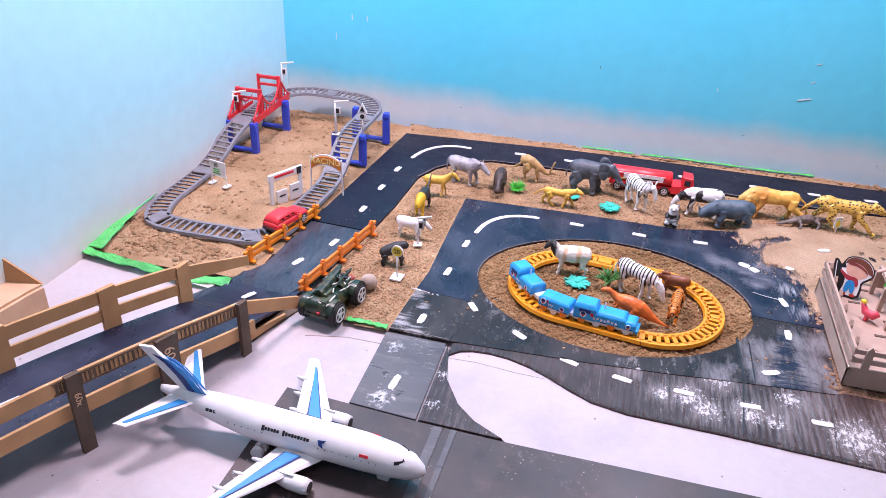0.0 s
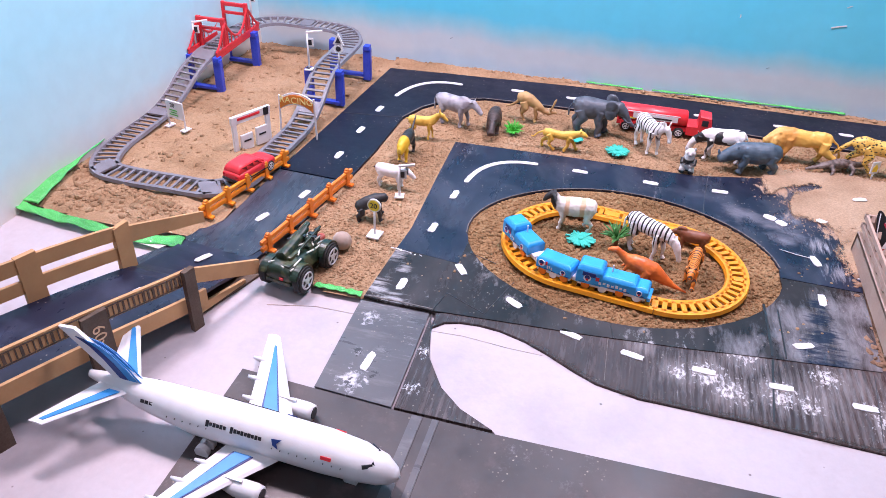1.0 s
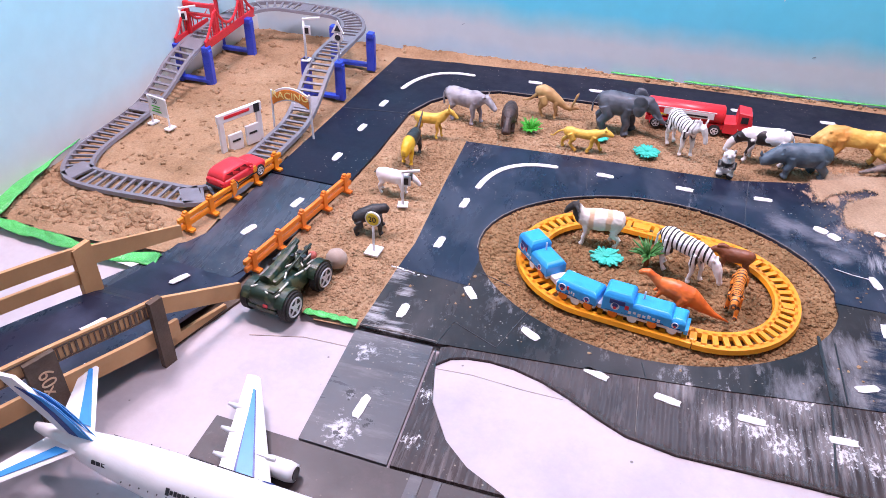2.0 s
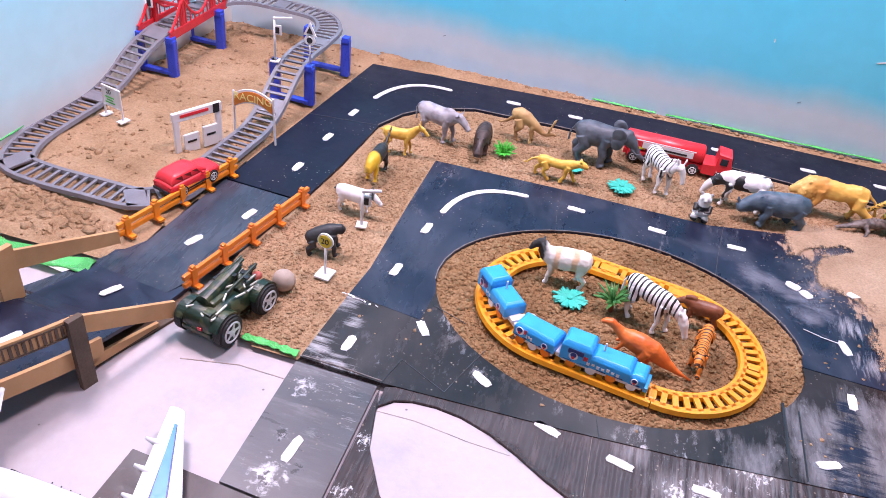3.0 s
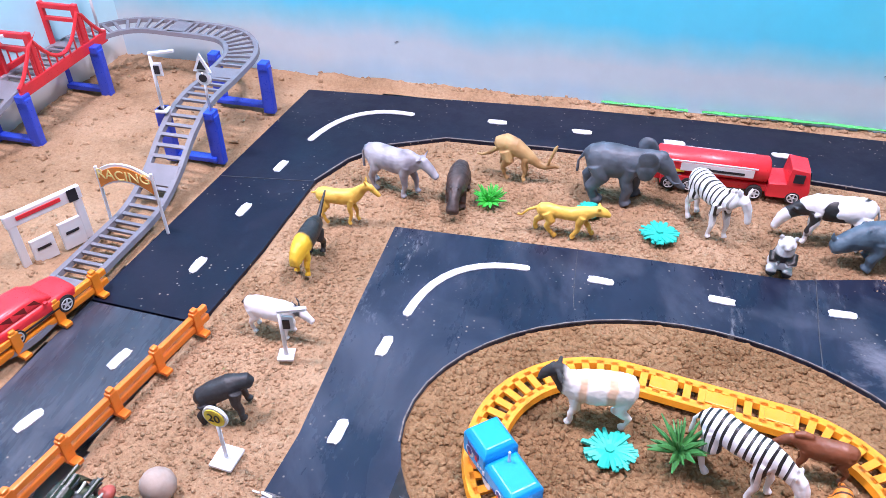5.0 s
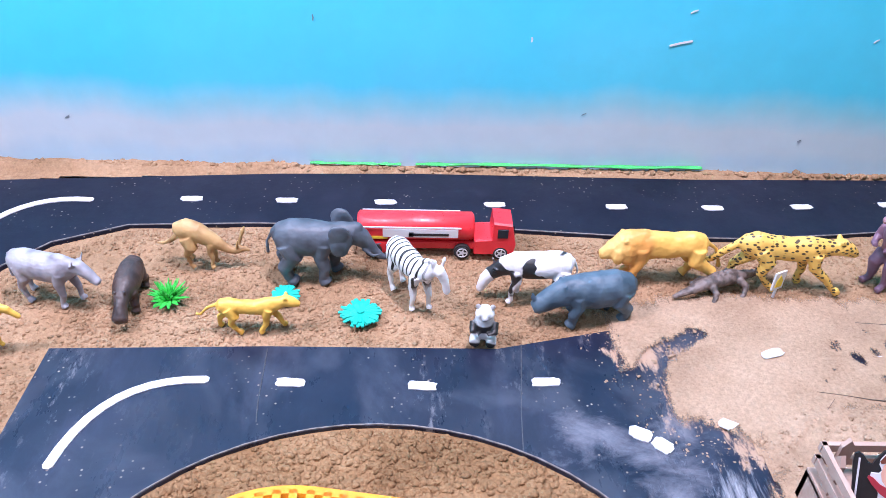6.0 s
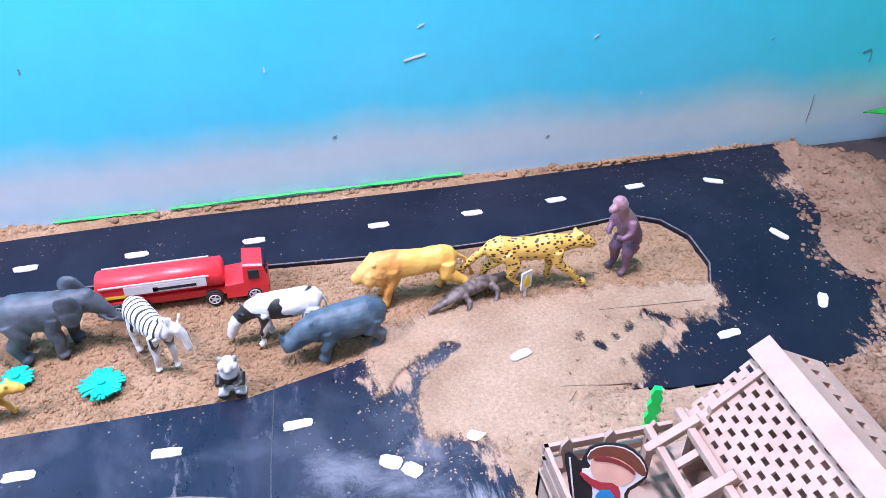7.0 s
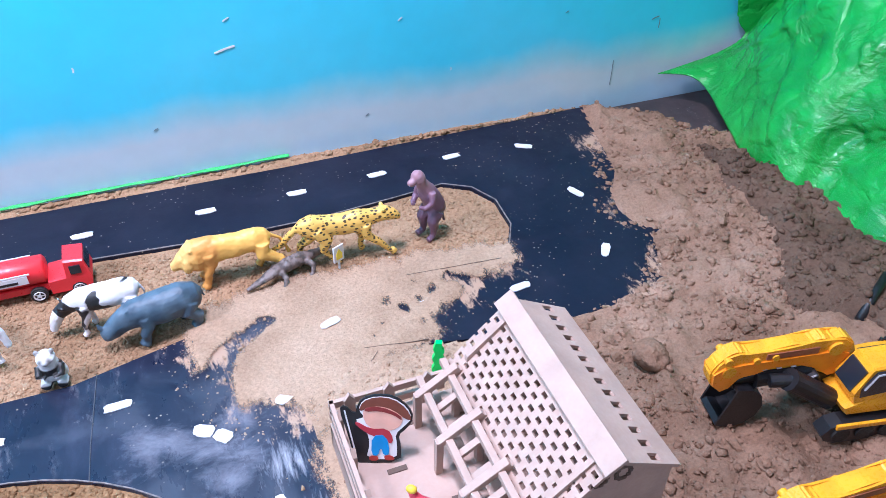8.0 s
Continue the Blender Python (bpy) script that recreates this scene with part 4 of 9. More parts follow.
# ---- flecks, scratches and two painted-in reflections on the painted wall ----
wall_n = bpy.data.objects["wall_north"]
# the last two pale marks paint in spots of reflected light
for x, z, dx, dz, mat in ((0.303, 0.142, 0.020, 0.005, LINE), (0.159, 0.142, 0.004, 0.004, LINE), (0.309, 0.173, 0.006, 0.003, LINE), (0.492, 0.149, 0.004, 0.003, LINE), (0.553, 0.081, 0.003, 0.003, LINE),
                          (-0.048, 0.158, 0.003, 0.005, GREY_MARK), (-0.553, 0.161, 0.003, 0.012, LINE), (0.311, 0.205, 0.008, 0.003, LINE), (0.776, 0.040, 0.0015, 0.034, GREY_MARK), (0.828, 0.106, 0.010, 0.003, GREY_MARK),
                          (0.835, 0.098, 0.002, 0.012, GREY_MARK), (0.70, 0.13, 0.004, 0.002, GREY_MARK), (0.22, 0.065, 0.004, 0.002, GREY_MARK), (-0.30, 0.05, 0.004, 0.002, GREY_MARK), (0.45, 0.04, 0.003, 0.002, GREY_MARK), (-0.52, 0.20, 0.004, 0.010, LINE), (-0.49, 0.20, 0.004, 0.009, LINE)):
    bm = bmesh.new()
    ribbon(bm, [(-dx / 2, -dz / 2), (0, 0.0004), (dx / 2, dz / 2)] if dx > dz else [(0, -dz / 2), (0.0005, 0), (0, dz / 2)], min(dx, dz) * 0.4, 0.0004, 0.0004)
    f = part("fleck_glint", bm, mat, wall_n)
    f.matrix_basis = pose(x, 1.4915, z, 90)
bm = bmesh.new()
rod(bm, (-0.674, 1.488, -0.01), (-0.668, 1.488, 0.9), 0.0016, seg=6)
part("corner_seam", bm, GREY_MARK, wall_n)
earth_field("spill_grit", [(0.17, 1.235), (0.20, 1.15), (0.24, 1.10), (0.31, 1.10), (0.40, 1.16), (0.50, 1.17), (0.53, 1.24), (0.30, 1.26)], -0.0008, 0.0, SAND_PALE, "pale sand grains feathered round the spill", clods=2200, big=0.0012, power=1.5, field=False)
earth_field("rough_clods", [(-0.69, 0.90), (-0.60, 0.885), (-0.49, 0.892), (-0.465, 0.93), (-0.55, 0.955), (-0.64, 0.965), (-0.69, 1.03)], -0.002, 0.004, SAND, "rough broken clods at the front of the playground earth", clods=4000, big=0.0070, power=5, field=False)

earth_field("wall_foot_clods", [(-0.35, 1.476), (0.10, 1.480), (0.50, 1.480), (0.745, 1.482), (0.745, 1.491), (-0.35, 1.491)], 0.001, 0.003, SAND, "loose clods of earth lying along the foot of the painted wall", clods=1700, big=0.0046, power=4, field=False)

dash(inner, 0.329, 1.211, 20, 0.0034, 0.019, 0.0080)
RIM = plastic("dark_sheet_rim", (0.13, 0.095, 0.075), 0.8, 0.4, 200)
for pts in ([(0.412, 1.249), (0.430, 1.2475), (0.458, 1.245), (0.508, 1.241)], [(0.348, 1.172), (0.366, 1.169), (0.385, 1.165), (0.403, 1.163)], [(0.358, 1.165), (0.345, 1.151), (0.332, 1.138), (0.319, 1.133)]):
    bm = bmesh.new()
    ribbon(bm, pts, 0.0003, 0.0032, 0.0030)
    part("sheet_rim", bm, RIM, outer)


# ---- grey toy railway in the corner ----
def rail_track(parent, pts, gauge, material, rail_h=0.006, sleeper_gap=0.011, bed=0.0028, tie=0.0040, wide=0.0026):
    """Two side rails and cross sleepers along pts (x, y, z)."""
    P = [Vector(p) for p in pts]
    left, right = [], []
    for i, p in enumerate(P):
        d = (P[min(i + 1, len(P) - 1)] - P[max(i - 1, 0)])
        nrm = Vector((-d.y, d.x, 0)).normalized()
        left.append(p + nrm * gauge / 2)
        right.append(p - nrm * gauge / 2)
    for line in (left, right):
        bm = bmesh.new()
        rings = []
        for i, q in enumerate(line):
            d = (line[min(i + 1, len(line) - 1)] - line[max(i - 1, 0)])
            nrm = Vector((-d.y, d.x, 0)).normalized() * wide
            up = Vector((0, 0, rail_h))
            rings.append([bm.verts.new(v) for v in (q - nrm, q + nrm, q + nrm * 0.7 + up, q - nrm * 0.7 + up)])
        for a, b in zip(rings, rings[1:]):
            for k in range(4):
                bm.faces.new((a[k], a[(k + 1) % 4], b[(k + 1) % 4], b[k]))
        bm.faces.new(rings[0][::-1])
        bm.faces.new(rings[-1])
        part("rail", bm, material, parent)
    run = 0.0
    proto = None
    for i in range(len(P) - 1):
        seg = (P[i + 1] - P[i]).length
        while run < seg:
            q = P[i].lerp(P[i + 1], run / seg)
            d = (P[i + 1] - P[i]).normalized()
            if proto is None:
                bm = bmesh.new()
                box(bm, (0, 0, bed), (tie, gauge, 0.0024))
                proto = mesh_of("sleeper", bm, material)
            ob = new("sleeper", proto)
            ob.parent = parent
            ob.matrix_basis = Matrix.Translation(q) @ d.to_track_quat("X", "Z").to_matrix().to_4x4()
            run += sleeper_gap
        run -= seg


def rounded(pts, r, n=6):
    out = []
    P = [Vector(p) for p in pts]
    for i in range(len(P)):
        a, b, c = P[i - 1], P[i], P[(i + 1) % len(P)]
        u, v = (a - b), (c - b)
        k = min(r, u.length * 0.48, v.length * 0.48)
        out += [tuple(q) for q in bez(b + u.normalized() * k, b, b + v.normalized() * k, n)]
    return out


def smooth_line(pts, n=5):
    P = [Vector(p) for p in pts]
    out = []
    for i in range(len(P) - 1):
        p0, p1, p2, p3 = P[max(i - 1, 0)], P[i], P[i + 1], P[min(i + 2, len(P) - 1)]
        for k in range(n):
            t = k / n
            out.append(0.5 * ((2 * p1) + (-p0 + p2) * t + (2 * p0 - 5 * p1 + 4 * p2 - p3) * t * t + (-p0 + 3 * p1 - 3 * p2 + p3) * t ** 3))
    out.append(P[-1])
    return out


coaster = thing("toy_railway", pose(0, 0, 0), "grey plastic toy railway loop raised on blue supports", "toy track")
LOOP = [(-0.455, 1.06, 0.004), (-0.452, 1.12, 0.004), (-0.449, 1.17, 0.006), (-0.448, 1.21, 0.020), (-0.448, 1.25, 0.043), (-0.448, 1.29, 0.055), (-0.447, 1.35, 0.056), (-0.452, 1.405, 0.056), (-0.485, 1.445, 0.056),
        (-0.55, 1.452, 0.056), (-0.60, 1.450, 0.056), (-0.632, 1.425, 0.056), (-0.645, 1.38, 0.056), (-0.645, 1.32, 0.056), (-0.648, 1.27, 0.054), (-0.654, 1.23, 0.040), (-0.660, 1.19, 0.018), (-0.664, 1.15, 0.006), (-0.666, 1.10, 0.004),
        (-0.664, 1.03, 0.004), (-0.645, 0.985, 0.004), (-0.605, 0.974, 0.004), (-0.54, 0.974, 0.004), (-0.49, 0.976, 0.004), (-0.462, 1.000, 0.004), (-0.456, 1.035, 0.004)]
rail_track(coaster, smooth_line(LOOP + LOOP[:1]), 0.0325, GREY_P, sleeper_gap=0.0115, tie=0.0034, wide=0.0035, rail_h=0.0045)
for i in (0, 3, 6, 9, 12, 14, 17, 20, 23):
    p, q = Vector(LOOP[i]), Vector(LOOP[(i + 1) % len(LOOP)])
    bm = bmesh.new()
    box(bm, (0, 0, 0.003), (0.022, 0.033, 0.0030), bevel=0.0006)
    jt = part("joint_plate", bm, GREY_P, coaster)
    jt.matrix_basis = Matrix.Translation(p) @ (q - p).to_track_quat("X", "Z").to_matrix().to_4x4()
for x, y, top in ((-0.424, 1.275, 0.054), (-0.472, 1.270, 0.054), (-0.417, 1.385, 0.056), (-0.480, 1.395, 0.056), (-0.622, 1.262, 0.054), (-0.672, 1.262, 0.054), (-0.616, 1.380, 0.056), (-0.672, 1.385, 0.056)):
    bm = bmesh.new()
    box(bm, (x, y, top / 2), (0.013, 0.009, top), bevel=0.0015)
    box(bm, (x, y, top), (0.010, 0.012, 0.008), bevel=0.001)
    part("support_post", bm, BLUE_P, coaster)
for xa, xb, y in ((-0.472, -0.424, 1.272), (-0.480, -0.417, 1.390), (-0.672, -0.622, 1.262), (-0.672, -0.616, 1.382)):
    bm = bmesh.new()
    box(bm, ((xa + xb) / 2, y, 0.006), (xb - xa, 0.010, 0.005), bevel=0.001)
    part("support_foot", bm, BLUE_P, coaster)

red = thing("toy_bridge", pose(-0.645, 1.335, 0.058), "red plastic suspension bridge span over the railway", "toy bridge")
for y0 in (-0.038, 0.040):
    bm = bmesh.new()
    for sx in (-0.021, 0.021):
        box(bm, (sx, y0, 0.024), (0.007, 0.006, 0.052), bevel=0.0012)
    box(bm, (0, y0, 0.046), (0.046, 0.005, 0.006), bevel=0.001)
    box(bm, (0, y0, 0.032), (0.040, 0.004, 0.004))
    part("tower", bm, RED_P, red)
for sx in (-0.024, 0.024):
    bm = bmesh.new()
    box(bm, (sx, 0, 0.001), (0.003, 0.150, 0.012), bevel=0.0008)
    part("deck_edge", bm, RED_P, red)

    def cable(y):
        if abs(y) < 0.039:
            return 0.012 + 0.032 * (y / 0.039) ** 2
        return 0.006 + 0.038 * max(0.0, (0.075 - abs(y)) / 0.036) ** 1.4

    ys = [-0.075 + 0.15 * k / 24 for k in range(25)]
    bm = bmesh.new()
    loft(bm, [(sx, y, cable(y), 0.0018, 0.0022) for y in ys], 6, side=(1, 0, 0))
    part("main_cable", bm, RED_P, red)
    for k in range(13):
        y = -0.066 + 0.011 * k
        bm = bmesh.new()
        rod(bm, (sx, y, 0.004), (sx, y, cable(y)), 0.0010, seg=6)
        part("hanger", bm, RED_P, red)


# ---- street furniture ----
def street_lamp(at, h, arm=0.022, group="white toy street lamps"):
    ob = thing("street_lamp", at, "white plastic toy street lamp with a bent arm", "street lamp", group)
    bm = bmesh.new()
    rod(bm, (0, 0, 0), (0, 0, h), 0.0016)
    part("pole", bm, WHITE_P, ob, smooth=True)
    bm = bmesh.new()
    box(bm, (arm / 2, 0, h), (arm + 0.003, 0.0034, 0.0026), Matrix.Rotation(radians(-8), 4, "Y"), 0.0006)
    part("arm", bm, WHITE_P, ob)
    bm = bmesh.new()
    box(bm, (0.004, 0, h * 0.72), (0.010, 0.002, 0.013), bevel=0.0005)
    part("sign_plate", bm, WHITE_P, ob)
    bm = bmesh.new()
    box(bm, (0.004, -0.0015, h * 0.72), (0.005, 0.001, 0.008))
    part("sign_mark", bm, INK, ob)
    bm = bmesh.new()
    box(bm, (0, 0, 0.001), (0.012, 0.012, 0.002), bevel=0.0005)
    part("base_plate", bm, WHITE_P, ob)
    return ob


street_lamp(pose(-0.470, 1.268, 0.056, 0, 0, 10), 0.060)
street_lamp(pose(-0.256, 1.040, 0.0, 0, 0, 12), 0.046, 0.018)
street_lamp(pose(-0.670, 1.285, 0.056, 0, 0, 20), 0.046)
street_lamp(pose(-0.640, 1.425, 0.056, 0, 0, 10), 0.062)

ar = thing("road_sign", pose(-0.424, 1.276, 0.058), "white toy road sign, triangle above a disc, on the railway support", "road sign")
bm = bmesh.new()
rod(bm, (0, 0, 0), (0, 0, 0.04), 0.0014)
part("pole", bm, WHITE_P, ar, smooth=True)
bm = bmesh.new()
prism(bm, [(-0.009, 0), (0.009, 0), (0, 0.018)], 0.002, pose(0, 0, 0.040, 90))
part("triangle_plate", bm, WHITE_P, ar)
bm = bmesh.new()
prism(bm, [(-0.0045, 0.003), (0.0045, 0.003), (0, 0.012)], 0.001, pose(0, -0.0014, 0.040, 90))
part("triangle_mark", bm, INK, ar)
bm = bmesh.new()
rod(bm, (0, -0.001, 0.034), (0, 0.001, 0.034), 0.0075, seg=20)
part("disc_plate", bm, WHITE_P, ar)
bm = bmesh.new()
rod(bm, (0, -0.002, 0.034), (0, -0.001, 0.034), 0.004, seg=16)
part("disc_mark", bm, INK, ar)

s20 = thing("speed_sign", pose(-0.258, 0.946, 0.0, 0, 0, -5), "round yellow toy speed sign reading 20 on a white foot", "road sign")
bm = bmesh.new()
rod(bm, (0, 0, 0), (0, 0, 0.04), 0.0013)
part("pole", bm, WHITE_P, s20, smooth=True)
bm = bmesh.new()
box(bm, (0, 0, 0.0012), (0.016, 0.018, 0.0024), bevel=0.0006)
part("base_plate", bm, WHITE_P, s20)
bm = bmesh.new()
rod(bm, (0, -0.001, 0.042), (0, 0.001, 0.042), 0.0085, seg=24)
part("disc_plate", bm, WHITE_P, s20)
bm = bmesh.new()
rod(bm, (0, -0.0017, 0.042), (0, -0.0009, 0.042), 0.0070, seg=24)
part("disc_face", bm, SIGN_YELLOW, s20)
words("number", "20", 0.009, pose(0, -0.0021, 0.042, 90), INK, s20)

gt = thing("sign_board", pose(-0.618, 1.122, 0.002, 0, 0, -14) @ Matrix.Scale(0.9, 4), "white toy sign board with printed figures on two feet", "road sign")
bm = bmesh.new()
for sx in (-0.017, 0.017):
    rod(bm, (sx, 0, 0), (sx, 0, 0.046), 0.0014)
    box(bm, (sx, 0, 0.0012), (0.010, 0.016, 0.0024), bevel=0.0005)
for z in (0.046, 0.018):
    rod(bm, (-0.017, 0, z), (0.017, 0, z), 0.0014)
part("frame", bm, WHITE_P, gt)
bm = bmesh.new()
box(bm, (0, 0, 0.032), (0.031, 0.0016, 0.027))
part("board", bm, WHITE_P, gt)
words("number", "20", 0.010, pose(-0.004, -0.0012, 0.039, 90), INK, gt)
bm = bmesh.new()
for k, (w_, z) in enumerate(((0.016, 0.031), (0.012, 0.027), (0.018, 0.023))):
    box(bm, (-0.003, -0.0011, z), (w_, 0.0006, 0.0017))
part("print_line", bm, GREEN_LEAF, gt, "unreadable green lines")

rc = thing("racing_arch", pose(-0.443, 1.155, 0.0, 0, 0, 0), "white toy arch over the track with an orange RACING banner", "arch")
for sx in (-0.026, 0.026):
    bm = bmesh.new()
    rod(bm, (sx * 1.06, 0, 0), (sx, 0, 0.062), 0.0014)
    part("leg", bm, WHITE_P, rc)
bm = bmesh.new()
up = [(-0.027 + 0.054 * i / 10, 0.068 - 0.0105 * (2 * i / 10 - 1) ** 2) for i in range(11)]
lo_ = [(x, z - 0.018) for x, z in up]
prism(bm, lo_ + up[::-1], 0.002, pose(0, 0, 0, 90))
part("banner_board", bm, WHITE_P, rc)
bm = bmesh.new()
prism(bm, [(x * 0.93, z + 0.0025) for x, z in lo_] + [(x * 0.93, z - 0.0025) for x, z in up[::-1]], 0.001, pose(0, -0.0013, 0, 90))
part("banner_face", bm, SIGN_GOLD, rc)
words("lettering", "RACING", 0.0135, pose(0, -0.0022, 0.0565, 90), plastic("sign_letter", (0.95, 0.80, 0.30), 0.5), rc)

ws = thing("start_gate", pose(-0.494, 1.111, 0.0, 0, 0, 62) @ Matrix.Scale(1.16, 4), "white toy start gate with printed panels beside the track", "gate")
bm = bmesh.new()
for sx in (-0.024, 0.024):
    box(bm, (sx, 0, 0.021), (0.006, 0.004, 0.042), bevel=0.0008)
box(bm, (0, 0, 0.040), (0.056, 0.0045, 0.010), bevel=0.0008)
part("frame", bm, WHITE_P, ws)
for sx, hh in ((-0.010, 0.020), (0.012, 0.023)):
    bm = bmesh.new()
    box(bm, (sx, -0.003, hh / 2), (0.017, 0.003, hh), bevel=0.0006)
    part("panel", bm, WHITE_P, ws)
    bm = bmesh.new()
    box(bm, (sx, -0.0048, hh * 0.6), (0.010, 0.0006, 0.002))
    part("print_line", bm, INK, ws)
bm = bmesh.new()
box(bm, (-0.004, -0.0026, 0.041), (0.032, 0.0006, 0.003))
part("print_line", bm, RED_P, ws)
bm = bmesh.new()
box(bm, (0.021, -0.0026, 0.040), (0.007, 0.0006, 0.010))
part("print_mark", bm, INK, ws)


def toy_fence(at, length, n, material, label):
    ob = thing("toy_fence", at, label, "fence")
    for i in range(n):
        x = length * (i + 0.3) / (n - 0.4)
        bm = bmesh.new()
        box(bm, (x, 0, 0.0105), (0.0075, 0.0055, 0.021), bevel=0.0010)
        box(bm, (x, 0, 0.0215), (0.0050, 0.0045, 0.004), bevel=0.0012)
        part("post", bm, material, ob)
        bm = bmesh.new()
        box(bm, (x, 0, 0.001), (0.0065, 0.018, 0.0030), bevel=0.0006)
        part("foot", bm, material, ob)
    for z in (0.0065, 0.0155):
        bm = bmesh.new()
        box(bm, (length / 2, 0.0005, z), (length, 0.0042, 0.0056), bevel=0.0011)
        part("rail", bm, material, ob)
    return ob


toy_fence(pose(-0.466, 0.912, 0.001, 0, 0, 76.5), 0.172, 5, FENCE_AMBER, "orange plastic toy fence along the road beside the railway")
toy_fence(pose(-0.366, 0.868, 0.001, 0, 0, 78.5), 0.195, 5, ORANGE, "bright orange plastic toy fence along the earth island")


# ---- wheels shared by the toy vehicles ----
def wheel(parent, x, y, z, r, w, rim=CHROME, spokes=5):
    bm = bmesh.new()
    rod(bm, (x, y - w / 2, z), (x, y + w / 2, z), r, seg=22)
    bmesh.ops.bevel(bm, geom=[e for e in bm.edges if len(e.link_faces) == 2 and max(len(f.verts) for f in e.link_faces) > 4], offset=min(w, r) * 0.18, segments=2, affect="EDGES")
    t = part("wheel", bm, RUBBER, parent, smooth=False)
    bm = bmesh.new()
    rod(bm, (x, y - w * 0.53, z), (x, y + w * 0.53, z), r * 0.26, seg=12)
    for k in range(spokes):
        a = 2 * math.pi * k / spokes
        box(bm, (x + math.cos(a) * r * 0.38, y, z + math.sin(a) * r * 0.38), (r * 0.55, w * 1.05, r * 0.17), Matrix.Rotation(-a, 4, "Y"))
    for k in range(16):
        a0, a1 = 2 * math.pi * k / 16, 2 * math.pi * (k + 1) / 16
        for yy in (y - w * 0.5, y + w * 0.5):
            rod(bm, (x + math.cos(a0) * r * 0.62, yy, z + math.sin(a0) * r * 0.62), (x + math.cos(a1) * r * 0.62, yy, z + math.sin(a1) * r * 0.62), r * 0.07, seg=5)
    ob = part("rim", bm, rim, t)
    return t


def profile_body(bm, side, half, taper=0.82, zt=None):
    """A car body: the side outline (x, z) swept across, narrower towards the top."""
    zs = [p[1] for p in side]
    z0, z1 = min(zs), max(zs)
    rows = []
    for s in (-1.0, -0.86, 0.86, 1.0):
        row = []
        for x, z in side:
            k = (z - z0) / (z1 - z0)
            wy = half * (1 - (1 - taper) * max(0.0, (k - 0.45) / 0.55))
            sh = 0.97 if abs(s) == 1.0 else 1.0
            cx = sum(p[0] for p in side) / len(side)
            row.append(bm.verts.new((cx + (x - cx) * sh, s * wy, z0 + (z - z0) * (0.96 if abs(s) == 1.0 else 1.0))))
        rows.append(row)
    n = len(side)
    for a, b in zip(rows, rows[1:]):
        for i in range(n):
            bm.faces.new((a[i], a[(i + 1) % n], b[(i + 1) % n], b[i]))
    bm.faces.new(rows[0][::-1])
    bm.faces.new(rows[-1])
    return bm


def rounded_shell(bm, rows, power=4.0, seg=28):
    """A body through rows of (x, middle z, half width, half height, shrink at the top), each a rounded rectangle."""
    rings = []
    for x, zc, hw, hh, top in rows:
        ring = []
        for k in range(seg):
            a = 2 * math.pi * (k + 0.5) / seg
            ca, sa = math.cos(a), math.sin(a)
            y = math.copysign(abs(ca) ** (2 / power), ca) * hw
            z = math.copysign(abs(sa) ** (2 / power), sa) * hh
            ring.append(bm.verts.new((x, y * (1 - (1 - top) * max(0.0, z / hh)), zc + z)))
        rings.append(ring)
    for a, b in zip(rings, rings[1:]):
        for k in range(seg):
            bm.faces.new((a[k], a[(k + 1) % seg], b[(k + 1) % seg], b[k]))
    bm.faces.new(rings[0][::-1])
    bm.faces.new(rings[-1])
    return bm


# red car on the railway
rcar = thing("toy_car", pose(-0.454, 1.022, 0.008, 0, 0, 74) @ Matrix.Scale(0.84, 4), "shiny red toy off-road car standing on the grey track", "toy car")
bm = bmesh.new()
rounded_shell(bm, [(-0.0425, 0.0150, 0.0150, 0.0050, 0.94), (-0.0410, 0.0150, 0.0175, 0.0068, 0.94), (-0.034, 0.0152, 0.0186, 0.0078, 0.95), (0.006, 0.0152, 0.0188, 0.0078, 0.95), (0.028, 0.0146, 0.0184, 0.0072, 0.93), (0.038, 0.0138, 0.0172, 0.0062, 0.92), (0.0415, 0.0132, 0.0150, 0.0045, 0.92)])
part("body", bm, RED_P, rcar, smooth=True)
bm = bmesh.new()
rounded_shell(bm, [(-0.0395, 0.0225, 0.0158, 0.0020, 0.90), (-0.0360, 0.0255, 0.0160, 0.0052, 0.84), (-0.0290, 0.0268, 0.0162, 0.0066, 0.82), (-0.006, 0.0270, 0.0162, 0.0068, 0.82), (0.004, 0.0262, 0.0162, 0.0060, 0.82), (0.0120, 0.0238, 0.0162, 0.0034, 0.86), (0.0170, 0.0220, 0.0156, 0.0012, 0.92)], 5.0)
part("cabin", bm, RED_P, rcar, smooth=True)
TINT = plastic("dark_red_window", (0.13, 0.012, 0.016), 0.14)
